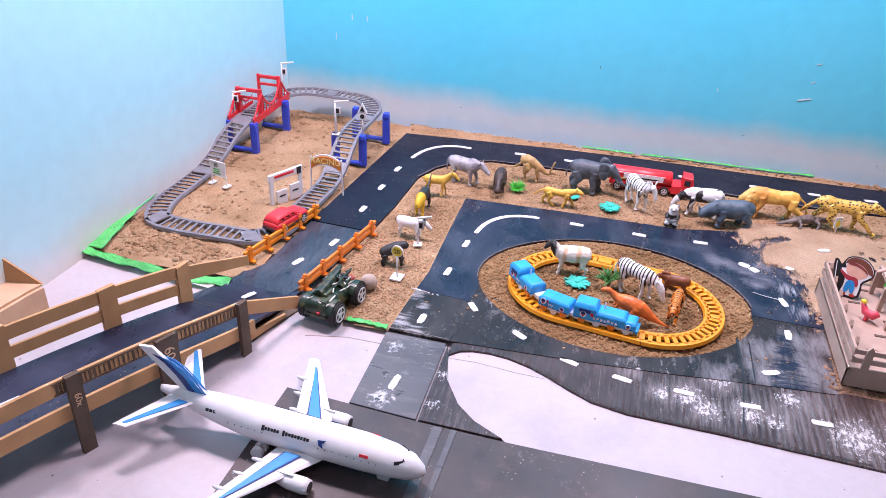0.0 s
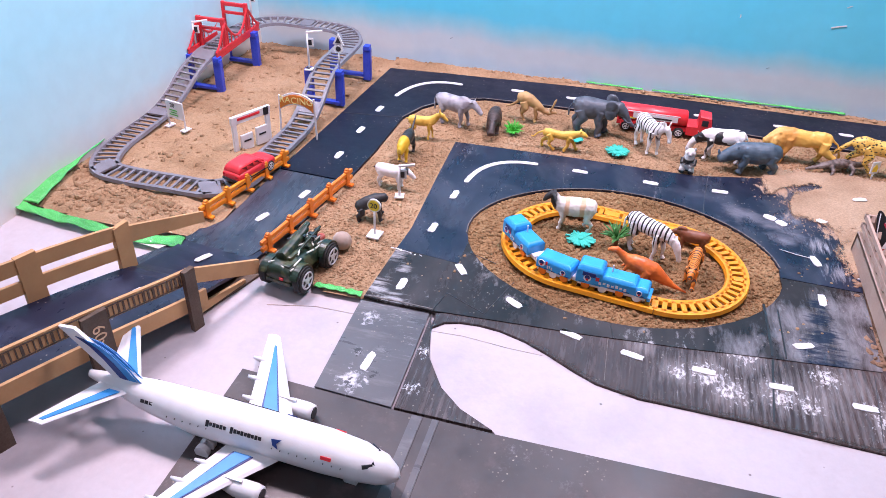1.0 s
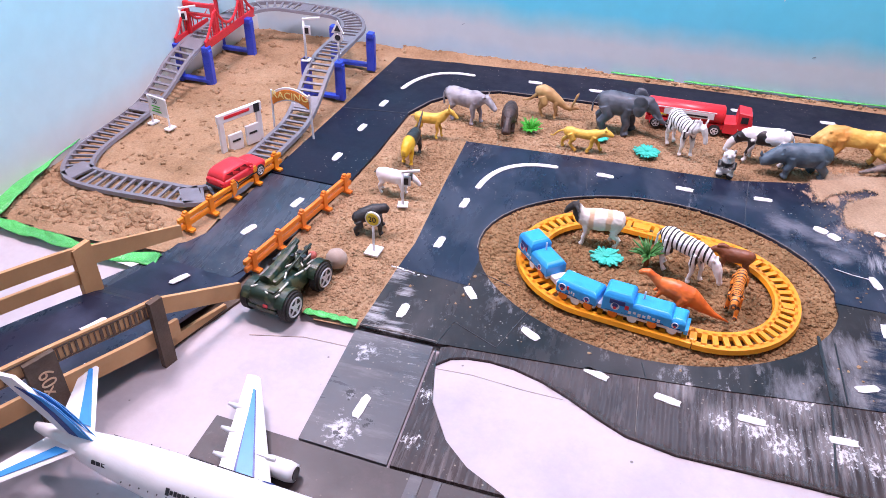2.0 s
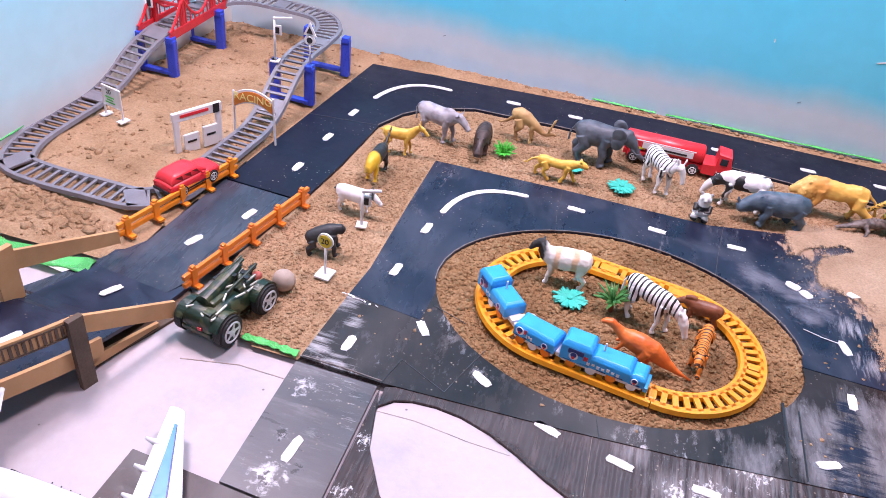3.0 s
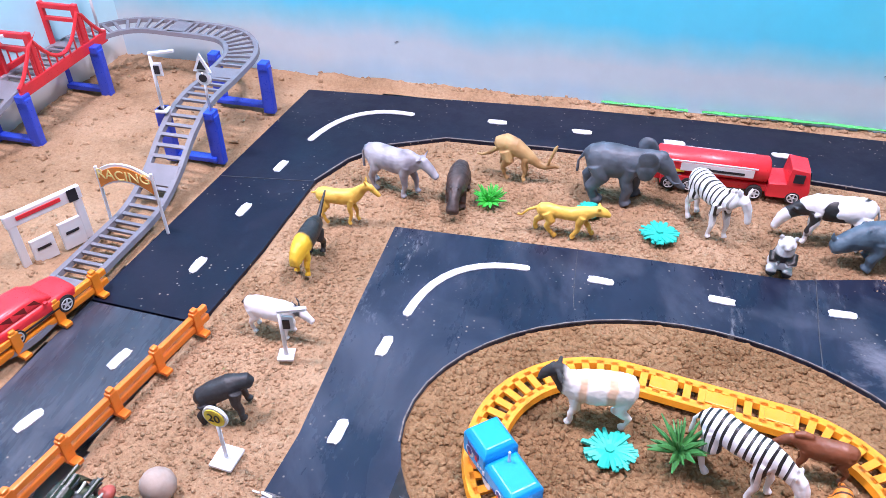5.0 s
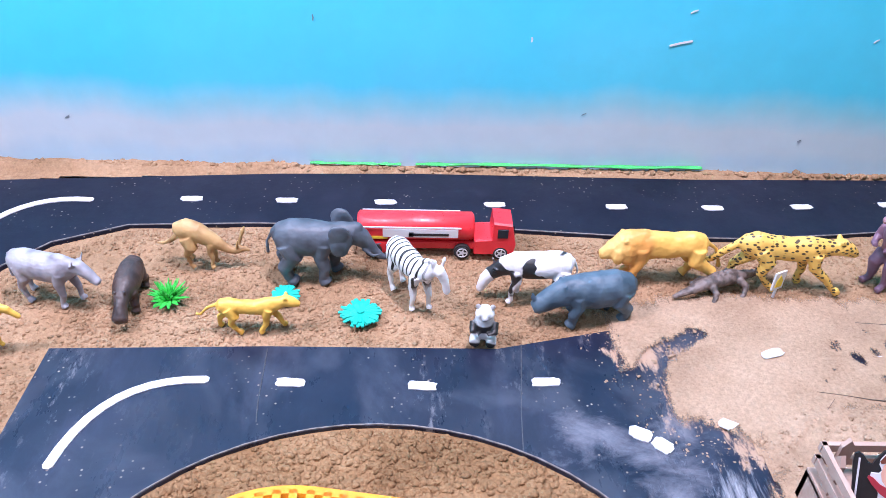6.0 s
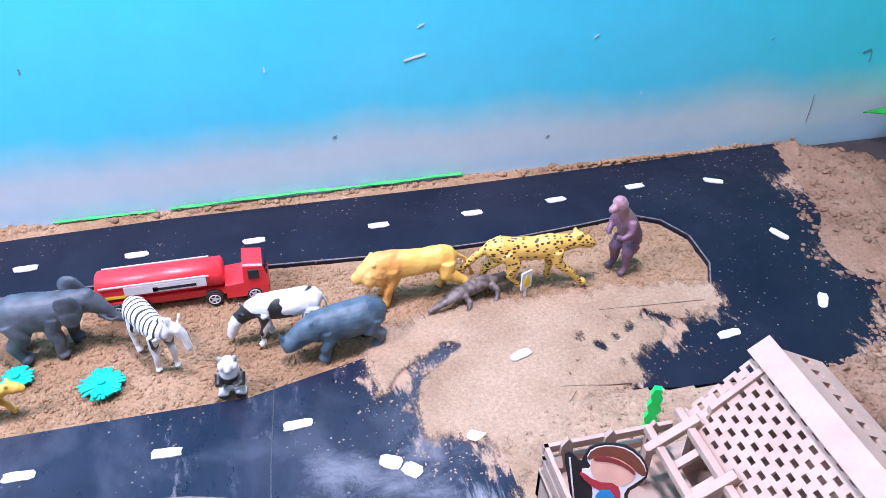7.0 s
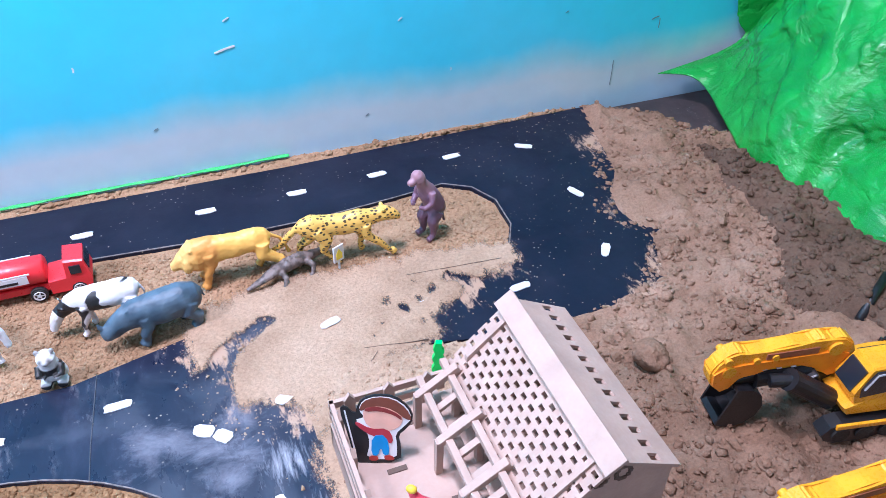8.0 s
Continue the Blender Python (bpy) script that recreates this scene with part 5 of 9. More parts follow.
for sy in (-1, 1):
    lean = Matrix.Translation((0, sy * 0.0153, 0.0262)) @ Matrix.Rotation(radians(90 + sy * 14), 4, "X")
    for xa, xb in ((-0.033, -0.022), (-0.020, -0.008), (-0.006, 0.006)):
        bm = bmesh.new()
        prism(bm, [(xa, -sy * 0.0030 if sy < 0 else -0.0030), (xb, -0.0030), (xb - (0.0035 if xb > 0 else 0), 0.0030), (xa, 0.0030)] if sy < 0 else [(xa, -0.0030), (xb, -0.0030), (xb - (0.0035 if xb > 0 else 0), 0.0030), (xa, 0.0030)], 0.0012, lean)
        part("side_window", bm, TINT, rcar)
    bm = bmesh.new()
    box(bm, (0.0085, sy * 0.0192, 0.0232), (0.0035, 0.0035, 0.0028), bevel=0.0006)
    part("wing_mirror", bm, RED_P, rcar)
    bm = bmesh.new()
    box(bm, (0, sy * 0.0186, 0.0098), (0.044, 0.0016, 0.0022), bevel=0.0004)
    part("side_sill", bm, BLACK_P, rcar)
bm = bmesh.new()
prism(bm, [(-0.0125, -0.0042), (0.0125, -0.0042), (0.0110, 0.0042), (-0.0110, 0.0042)], 0.0012, pose(0.0100, 0, 0.0262) @ Matrix.Rotation(radians(90), 4, "Z") @ Matrix.Rotation(radians(38), 4, "X"))
part("windscreen", bm, GLASS_DARK, rcar)
bm = bmesh.new()
prism(bm, [(-0.0122, -0.0036), (0.0122, -0.0036), (0.0110, 0.0036), (-0.0110, 0.0036)], 0.0012, pose(-0.0372, 0, 0.0264) @ Matrix.Rotation(radians(-90), 4, "Z") @ Matrix.Rotation(radians(62), 4, "X"))
part("rear_window", bm, TINT, rcar)
for x in (-0.025, 0.026):
    for sy in (-1, 1):
        wheel(rcar, x, sy * 0.0165, 0.0085, 0.0088, 0.006)
for sy in (-1, 1):
    bm = bmesh.new()
    box(bm, (-0.0420, sy * 0.0128, 0.0178), (0.0015, 0.0052, 0.0034), bevel=0.0004)
    part("tail_light", bm, plastic("lamp_red", (0.5, 0.01, 0.01), 0.2), rcar)
bm = bmesh.new()
box(bm, (-0.0425, 0, 0.0105), (0.003, 0.032, 0.0038), bevel=0.0008)
part("bumper", bm, BLACK_P, rcar)

# military jeep
jeep = thing("toy_jeep", pose(-0.3165, 0.857, -0.006, 0, 2, 80) @ Matrix.Scale(0.775, 4), "dark green camouflage toy armoured jeep with big black wheels", "toy car")
bm = bmesh.new()
rounded_shell(bm, [(-0.0520, 0.0290, 0.0185, 0.0060, 0.92), (-0.0490, 0.0300, 0.0215, 0.0110, 0.84), (-0.0420, 0.0305, 0.0225, 0.0135, 0.78), (-0.0200, 0.0310, 0.0225, 0.0145, 0.76), (0.0060, 0.0300, 0.0220, 0.0130, 0.80), (0.0300, 0.0280, 0.0215, 0.0105, 0.84), (0.0470, 0.0265, 0.0205, 0.0080, 0.88), (0.0520, 0.0255, 0.0180, 0.0050, 0.92)], 5.0)
hull = part("body", bm, CAMO, jeep, smooth=True)
for x in (-0.032, 0.036):
    for sy in (-1, 1):
        wheel(jeep, x, sy * 0.0275, 0.0200, 0.0200, 0.014)
        bm = bmesh.new()
        arc = [(0.0232 * math.cos(a), 0.0232 * math.sin(a)) for a in (radians(24 + 12 * k) for k in range(12))]
        prism(bm, arc + [(0.91 * p, 0.91 * q) for p, q in arc[::-1]], 0.011, pose(x, sy * 0.0240, 0.0195, 90))
        part("mudguard", bm, CAMO, jeep)
for p0, p1, r in (((-0.034, 0.004, 0.048), (0.016, 0.006, 0.055), 0.0080), ((0.016, 0.006, 0.055), (0.030, 0.0065, 0.058), 0.0058), ((0.028, 0.006, 0.060), (0.040, 0.007, 0.062), 0.0026), ((-0.010, -0.009, 0.050), (0.046, -0.008, 0.058), 0.0019), ((0.000, 0.016, 0.048), (0.050, 0.017, 0.056), 0.0019)):
    bm = bmesh.new()
    rod(bm, p0, p1, r, seg=18)
    part("gun_barrel", bm, CAMO, jeep, smooth=False)
bm = bmesh.new()
box(bm, (-0.018, 0.003, 0.0455), (0.030, 0.026, 0.009), bevel=0.003)
part("turret", bm, CAMO, jeep)
for x, y, z, sx, sy2, sz in ((0.016, -0.010, 0.0440, 0.020, 0.010, 0.007), (0.034, -0.001, 0.0400, 0.018, 0.020, 0.007), (0.010, 0.015, 0.0430, 0.022, 0.008, 0.007), (-0.040, -0.010, 0.0425, 0.012, 0.012, 0.005)):
    bm = bmesh.new()
    box(bm, (x, y, z), (sx, sy2, sz), bevel=0.0016)
    part("deck_box", bm, CAMO, jeep)
CREAM = plastic("pale_unpainted_edge", (0.66, 0.66, 0.58), 0.5, 0.2)
for x, y, z, ln, deg, tilt in ((-0.030, -0.0185, 0.0440, 0.020, 4, 0), (-0.042, -0.0190, 0.0400, 0.013, 0, 10), (0.004, -0.0175, 0.0425, 0.018, 0, 14), (0.016, -0.0135, 0.0475, 0.010, 50, 0), (0.022, -0.0178, 0.0395, 0.014, 6, 8), (0.036, -0.0180, 0.0375, 0.020, 0, 8), (0.036, -0.0135, 0.0385, 0.020, 3, 8), (0.036, -0.0090, 0.0440, 0.016, 3, 4),
                           (0.026, 0.002, 0.0445, 0.014, 30, 0), (0.014, 0.012, 0.0475, 0.014, -40, 0), (-0.008, 0.0165, 0.0455, 0.016, 10, 0), (-0.042, 0.0140, 0.0430, 0.012, -30, 8), (-0.046, -0.004, 0.0420, 0.010, 60, 14), (0.042, 0.012, 0.0400, 0.014, 20, 8), (-0.016, -0.0120, 0.0500, 0.013, 25, 0), (0.002, -0.0040, 0.0505, 0.012, -20, 6), (0.024, -0.0120, 0.0485, 0.012, 0, 0)):
    bm = bmesh.new()
    box(bm, (x, y, z), (ln, 0.0019, 0.0022), Matrix.Rotation(radians(deg), 4, "Z") @ Matrix.Rotation(radians(tilt), 4, "Y"), 0.0005)
    part("trim_strip", bm, CREAM, hull, "pale unpainted trim strip")
for x, y, z, h in ((0.010, 0.000, 0.044, 0.014), (0.024, -0.004, 0.042, 0.013), (0.032, 0.010, 0.040, 0.014), (-0.002, 0.014, 0.044, 0.010), (0.040, -0.004, 0.040, 0.012), (0.018, -0.012, 0.045, 0.010)):
    bm = bmesh.new()
    rod(bm, (x, y, z), (x + 0.004, y, z + h), 0.0014)
    box(bm, (x + 0.004, y, z + h), (0.006, 0.008, 0.002), bevel=0.0005)
    rod(bm, (x - 0.002, y, z + h * 0.6), (x + 0.012, y + 0.001, z + h * 0.8), 0.0009)
    part("gun_mount", bm, BLACK_P, jeep)
bm = bmesh.new()
box(bm, (-0.0525, -0.006, 0.026), (0.003, 0.006, 0.004), bevel=0.0006)
part("tail_light", bm, RED_P, jeep)
for x, z in ((-0.049, 0.019), (0.049, 0.019)):
    bm = bmesh.new()
    box(bm, (x, 0, z), (0.007, 0.040, 0.006), bevel=0.0012)
    part("bumper", bm, CAMO, jeep)
FADED = plastic("faded_red_plastic", (0.50, 0.10, 0.07), 0.45, 0.3)
for x, y, z, sx in ((0.046, -0.008, 0.0395, 0.014), (0.030, 0.012, 0.0500, 0.008)):
    bm = bmesh.new()
    ball(bm, (x, y, z), (sx * 0.6, 0.0065, 0.0050))
    part("red_load", bm, FADED, jeep, "faded red plastic pod", True)
bm = bmesh.new()
ball(bm, (0, 0, 0.0095), (0.0115, 0.0110, 0.0112))
solid("clay_ball", bm, CLAY, pose(-0.287, 0.914, -0.002), "pale ball of dry clay beside the toy jeep", "clay", smooth=True)

# red tanker lorry
lorry = thing("toy_tanker", pose(0.068, 1.347, -0.001, 0, 0, 0) @ Matrix.Diagonal((1.03, 1, 1, 1)), "red toy tanker lorry with a white side stripe", "toy truck")
bm = bmesh.new()
loft(bm, [(-0.066, 0, 0.026, 0.011, 0.010), (-0.064, 0, 0.026, 0.0135, 0.0125), (0.032, 0, 0.026, 0.0135, 0.0125), (0.034, 0, 0.026, 0.011, 0.010)], 16)
part("tank", bm, RED_P, lorry, smooth=True)
bm = bmesh.new()
box(bm, (-0.005, 0, 0.011), (0.122, 0.020, 0.007), bevel=0.001)
part("chassis", bm, RED_P, lorry)
bm = bmesh.new()
box(bm, (-0.045, 0, 0.010), (0.03, 0.026, 0.012), bevel=0.0015)
part("rear_skirt", bm, RED_P, lorry)
bm = bmesh.new()
profile_body(bm, [(0.034, 0.006), (0.068, 0.006), (0.070, 0.016), (0.066, 0.036), (0.050, 0.038), (0.049, 0.021), (0.034, 0.020)], 0.0150, 0.9)
part("cab", bm, RED_P, lorry)
for sy in (-1, 1):
    bm = bmesh.new()
    box(bm, (0.058, sy * 0.0149, 0.028), (0.009, 0.0012, 0.009), bevel=0.0003)
    part("cab_window", bm, GLASS_DARK, lorry)
    bm = bmesh.new()
    box(bm, (-0.012, sy * 0.0137, 0.0265), (0.064, 0.0012, 0.0085), bevel=0.0003)
    pl = part("side_stripe", bm, WHITE_P, lorry)
    bm = bmesh.new()
    box(bm, (-0.005, sy * 0.0144, 0.0255), (0.034, 0.0006, 0.0024))
    box(bm, (-0.020, sy * 0.0144, 0.0255), (0.004, 0.0006, 0.0044))
    part("print_bar", bm, INK, pl, "unreadable dark print")
    bm = bmesh.new()
    box(bm, (-0.050, sy * 0.0126, 0.021), (0.020, 0.0012, 0.0026))
    part("print_bar", bm, SIGN_YELLOW, lorry, "unreadable yellow print")
    bm = bmesh.new()
    box(bm, (-0.020, sy * 0.0138, 0.0322), (0.085, 0.0010, 0.0012))
    part("pin_stripe", bm, WHITE_P, lorry)
bm = bmesh.new()
box(bm, (0.0675, 0, 0.029), (0.0016, 0.022, 0.010), Matrix.Rotation(radians(-10), 4, "Y"))
part("windscreen", bm, GLASS_DARK, lorry)
for x in (-0.052, -0.034, 0.024, 0.057):
    for sy in (-1, 1):
        wheel(lorry, x, sy * 0.0125, 0.0072, 0.0072, 0.006)


# ---- train on its oval ----
oval_track = thing("train_track", pose(0, 0, 0), "yellow-orange plastic toy train track in a closed oval", "toy track")
CX, CY = 0.030, 0.987
half, rad = 0.052, 0.078
TILT_T = radians(-8.5)
pts = []
for k in range(24):
    a = -math.pi / 2 + math.pi * k / 23
    pts.append((half + rad * math.cos(a), rad * math.sin(a)))
for k in range(24):
    a = math.pi / 2 + math.pi * k / 23
    pts.append((-half + rad * math.cos(a), rad * math.sin(a)))
TRK = [(CX + x * math.cos(TILT_T) - y * math.sin(TILT_T), CY + x * math.sin(TILT_T) + y * math.cos(TILT_T), 0.003) for x, y in pts]
rail_track(oval_track, TRK + TRK[:1], 0.0186, AMBER, rail_h=0.0046, sleeper_gap=0.0100, bed=0.0034, tie=0.0052, wide=0.0042)
for i in (0, 12, 23, 36):
    p, q = Vector(TRK[i]), Vector(TRK[(i + 1) % len(TRK)])
    bm = bmesh.new()
    box(bm, (0, 0, 0.0030), (0.007, 0.0100, 0.0036), bevel=0.0006)
    jt = part("joint_plate", bm, AMBER, oval_track)
    jt.matrix_basis = Matrix.Translation(p) @ (q - p).to_track_quat("X", "Z").to_matrix().to_4x4()
for k in (0.05, 0.42, 0.78):
    p, q = Vector(TRK[23]), Vector(TRK[24])
    bm = bmesh.new()
    box(bm, (0, 0, 0.0033), (0.019, 0.0110, 0.0038), bevel=0.0006)
    jt = part("joint_plate", bm, AMBER, oval_track)
    jt.matrix_basis = Matrix.Translation(p.lerp(q, k)) @ (q - p).to_track_quat("X", "Z").to_matrix().to_4x4()


def hip_box(bm, x0, x1, w, z0, z1, z2, inset=0.004, side=0.72):
    """A box whose top is drawn in like a hipped lid: straight walls from z0 to z1, sloping in to z2."""
    rings = []
    for z, dx, k in ((z0, 0.0, 0.96), (z0 + 0.0008, 0.0, 1.0), (z1, 0.0, 1.0), ((z1 + z2) / 2 + 0.0006, inset * 0.35, 0.5 + side * 0.5), (z2, inset, side)):
        rings.append([bm.verts.new(v) for v in ((x0 + dx, -w * k, z), (x1 - dx, -w * k, z), (x1 - dx, w * k, z), (x0 + dx, w * k, z))])
    for a, b in zip(rings, rings[1:]):
        for i in range(4):
            bm.faces.new((a[i], a[(i + 1) % 4], b[(i + 1) % 4], b[i]))
    bm.faces.new(rings[0][::-1])
    bm.faces.new(rings[-1])
    bmesh.ops.bevel(bm, geom=list(bm.edges), offset=0.0005, segments=1, affect="EDGES")
    return bm


def rail_car(at, length, cab, nose, label):
    """A rail car; cab: share of the length under the raised rear cab; nose: share of the lower front step."""
    ob = thing("toy_locomotive" if nose else "toy_wagon", at, label, "toy train", "blue toy train")
    x0, x1 = -length / 2, length / 2
    xc, xn = x0 + length * cab, x1 - length * nose
    bm = bmesh.new()
    box(bm, (0, 0, 0.0085), (length * 0.95, 0.0195, 0.0045), bevel=0.0006)
    part("chassis", bm, WHITE_P, ob)
    bm = bmesh.new()
    hip_box(bm, xc - 0.001 if cab else x0, xn, 0.0118, 0.0105, 0.0205, 0.0245)
    body = part("body", bm, TRAIN_BLUE, ob)
    if nose:
        bm = bmesh.new()
        hip_box(bm, xn - 0.0015, x1, 0.0114, 0.0095, 0.0175, 0.0212)
        part("bonnet", bm, TRAIN_BLUE, ob)
        bm = bmesh.new()
        box(bm, (x1 + 0.0012, 0, 0.0085), (0.004, 0.020, 0.0050), bevel=0.0008)
        part("buffer", bm, TRAIN_BLUE, ob)
    if cab:
        bm = bmesh.new()
        hip_box(bm, x0, xc, 0.0122, 0.0100, 0.0265, 0.0318, 0.0035)
        part("cab", bm, TRAIN_BLUE, ob)
        for sy in (-1, 1):
            bm = bmesh.new()
            box(bm, ((x0 + xc) / 2, sy * 0.0122, 0.0228), ((xc - x0) * 0.52, 0.0009, 0.0052), bevel=0.0003)
            part("cab_window", bm, DEEP_BLUE, ob)
        bm = bmesh.new()
        rod(bm, (xc + length * 0.10, 0.002, 0.0240), (xc + length * 0.10, 0.002, 0.0330), 0.0010, 0.0008, 8)
        part("chimney", bm, WHITE_P, ob)
    bm = bmesh.new()
    box(bm, (x1 + 0.007, 0, 0.0095), (0.014, 0.013, 0.0050), bevel=0.0010)
    box(bm, (x1 + 0.007, 0, 0.0130), (0.006, 0.016, 0.0028), bevel=0.0006)
    if not nose or length < 0.07:
        part("coupling", bm, WHITE_P, ob, "white plastic coupling")
    else:
        bm.free()
    n = max(3, int(length / 0.018))
    for sy in (-1, 1):
        for k in range(n):
            x = x0 + length * (k + 0.6) / (n + 0.2)
            bm = bmesh.new()
            rod(bm, (x, sy * 0.0088, 0.0075), (x, sy * 0.0112, 0.0075), 0.0046, seg=14)
            part("wheel", bm, WHITE_P if k % 2 else ORANGE, ob)
        prints = [(x0 + length * 0.16, 0.0042, 0.0180), (x1 - length * (0.12 if nose else 0.22), 0.0032, 0.0150)]
        for x, r, z in prints:
            yy = sy * (0.0124 if cab and x < xc else 0.0120)
            bm = bmesh.new()
            rod(bm, (x, yy - sy * 0.0005, z), (x, yy + sy * 0.0003, z), r, seg=18)
            pr = part("round_print", bm, WHITE_P, ob)
            bm = bmesh.new()
            rod(bm, (x, yy, z + r * 0.30), (x, yy + sy * 0.0006, z + r * 0.30), r * 0.66, seg=14)
            part("print_centre", bm, DEEP_BLUE, pr)
            bm = bmesh.new()
            rod(bm, (x, yy, z - r * 0.40), (x, yy + sy * 0.0007, z - r * 0.40), r * 0.36, seg=12)
            part("print_mark", bm, RED_P, pr)
        bm = bmesh.new()
        for k in range(7 if nose else 3):
            x = x0 + length * (0.34 + 0.058 * k)
            box(bm, (x, sy * 0.0120, 0.0152 + 0.0007 * math.sin(k * 1.9)), (length * 0.036, 0.0007, 0.0034 - 0.0010 * (k % 2)), bevel=0.0002)
        part("print_bar", bm, WHITE_P, ob, "unreadable pale print")
        bm = bmesh.new()
        for k in range(5):
            box(bm, (x0 + length * (0.10 + 0.2 * k), sy * 0.0119, 0.0118 + 0.0006 * (k % 2)), (length * 0.10, 0.0006, 0.0009))
        part("print_bar", bm, DEEP_BLUE, ob, "dark wavy trim print")
    bm = bmesh.new()
    box(bm, (x0 + length * 0.30, -0.0124 if cab > 0.28 else -0.0121, 0.0195), (length * 0.05, 0.0007, 0.0045), bevel=0.0002)
    part("print_mark", bm, RED_P, ob)
    return ob


rail_car(pose(0.0235, 0.9135, 0.0045, 0, 0, -8.5), 0.078, 0.36, 0.17, "blue plastic toy locomotive with a raised cab and round prints")
rail_car(pose(-0.0385, 0.9250, 0.0045, 0, 0, -19), 0.042, 0.0, 0.0, "small blue plastic toy wagon with a hipped lid")
rail_car(pose(-0.0835, 0.9660, 0.0045, 0, 0, -49), 0.054, 0.46, 0.0, "blue plastic toy tail car with a raised cab and white coupling")


# ---- aeroplane ----
plane = thing("toy_aeroplane", pose(-0.262, 0.616, FLOOR_Z + 0.003, 0, 0, -4), "white toy airliner with blue wing stripes and blue tail", "toy aeroplane")
AX = 0.027
bm = bmesh.new()
loft(bm, [(-0.150, 0, AX + 0.010, 0.003, 0.004), (-0.125, 0, AX + 0.008, 0.008, 0.009), (-0.085, 0, AX + 0.004, 0.0145, 0.0150), (-0.04, 0, AX, 0.0185, 0.0185), (0.075, 0, AX, 0.0185, 0.0185), (0.105, 0, AX - 0.001, 0.0165, 0.0165),
          (0.124, 0, AX - 0.003, 0.013, 0.013), (0.135, 0, AX - 0.006, 0.007, 0.007), (0.1385, 0, AX - 0.007, 0.002, 0.002)], 24)
part("fuselage", bm, WHITE_P, plane, smooth=True)


def wing_panel(root_x, tip_x, root_c, tip_c, span, sy, z0, z1, t0, t1, y0=0.012):
    bm = bmesh.new()
    rows = []
    for x, y, c, z, t in ((root_x, y0, root_c, z0, t0), (tip_x, span, tip_c, z1, t1)):
        rows.append([bm.verts.new((x + c * u, sy * y, z + t * v)) for u, v in ((0.5, 0), (0.42, 0.6), (0.15, 1.0), (-0.2, 0.7), (-0.5, 0.0), (-0.2, -0.4), (0.2, -0.6))])
    n = len(rows[0])
    for i in range(n):
        bm.faces.new((rows[0][i], rows[0][(i + 1) % n], rows[1][(i + 1) % n], rows[1][i]))
    bm.faces.new(rows[0][::-1])
    bm.faces.new(rows[1])
    return bm


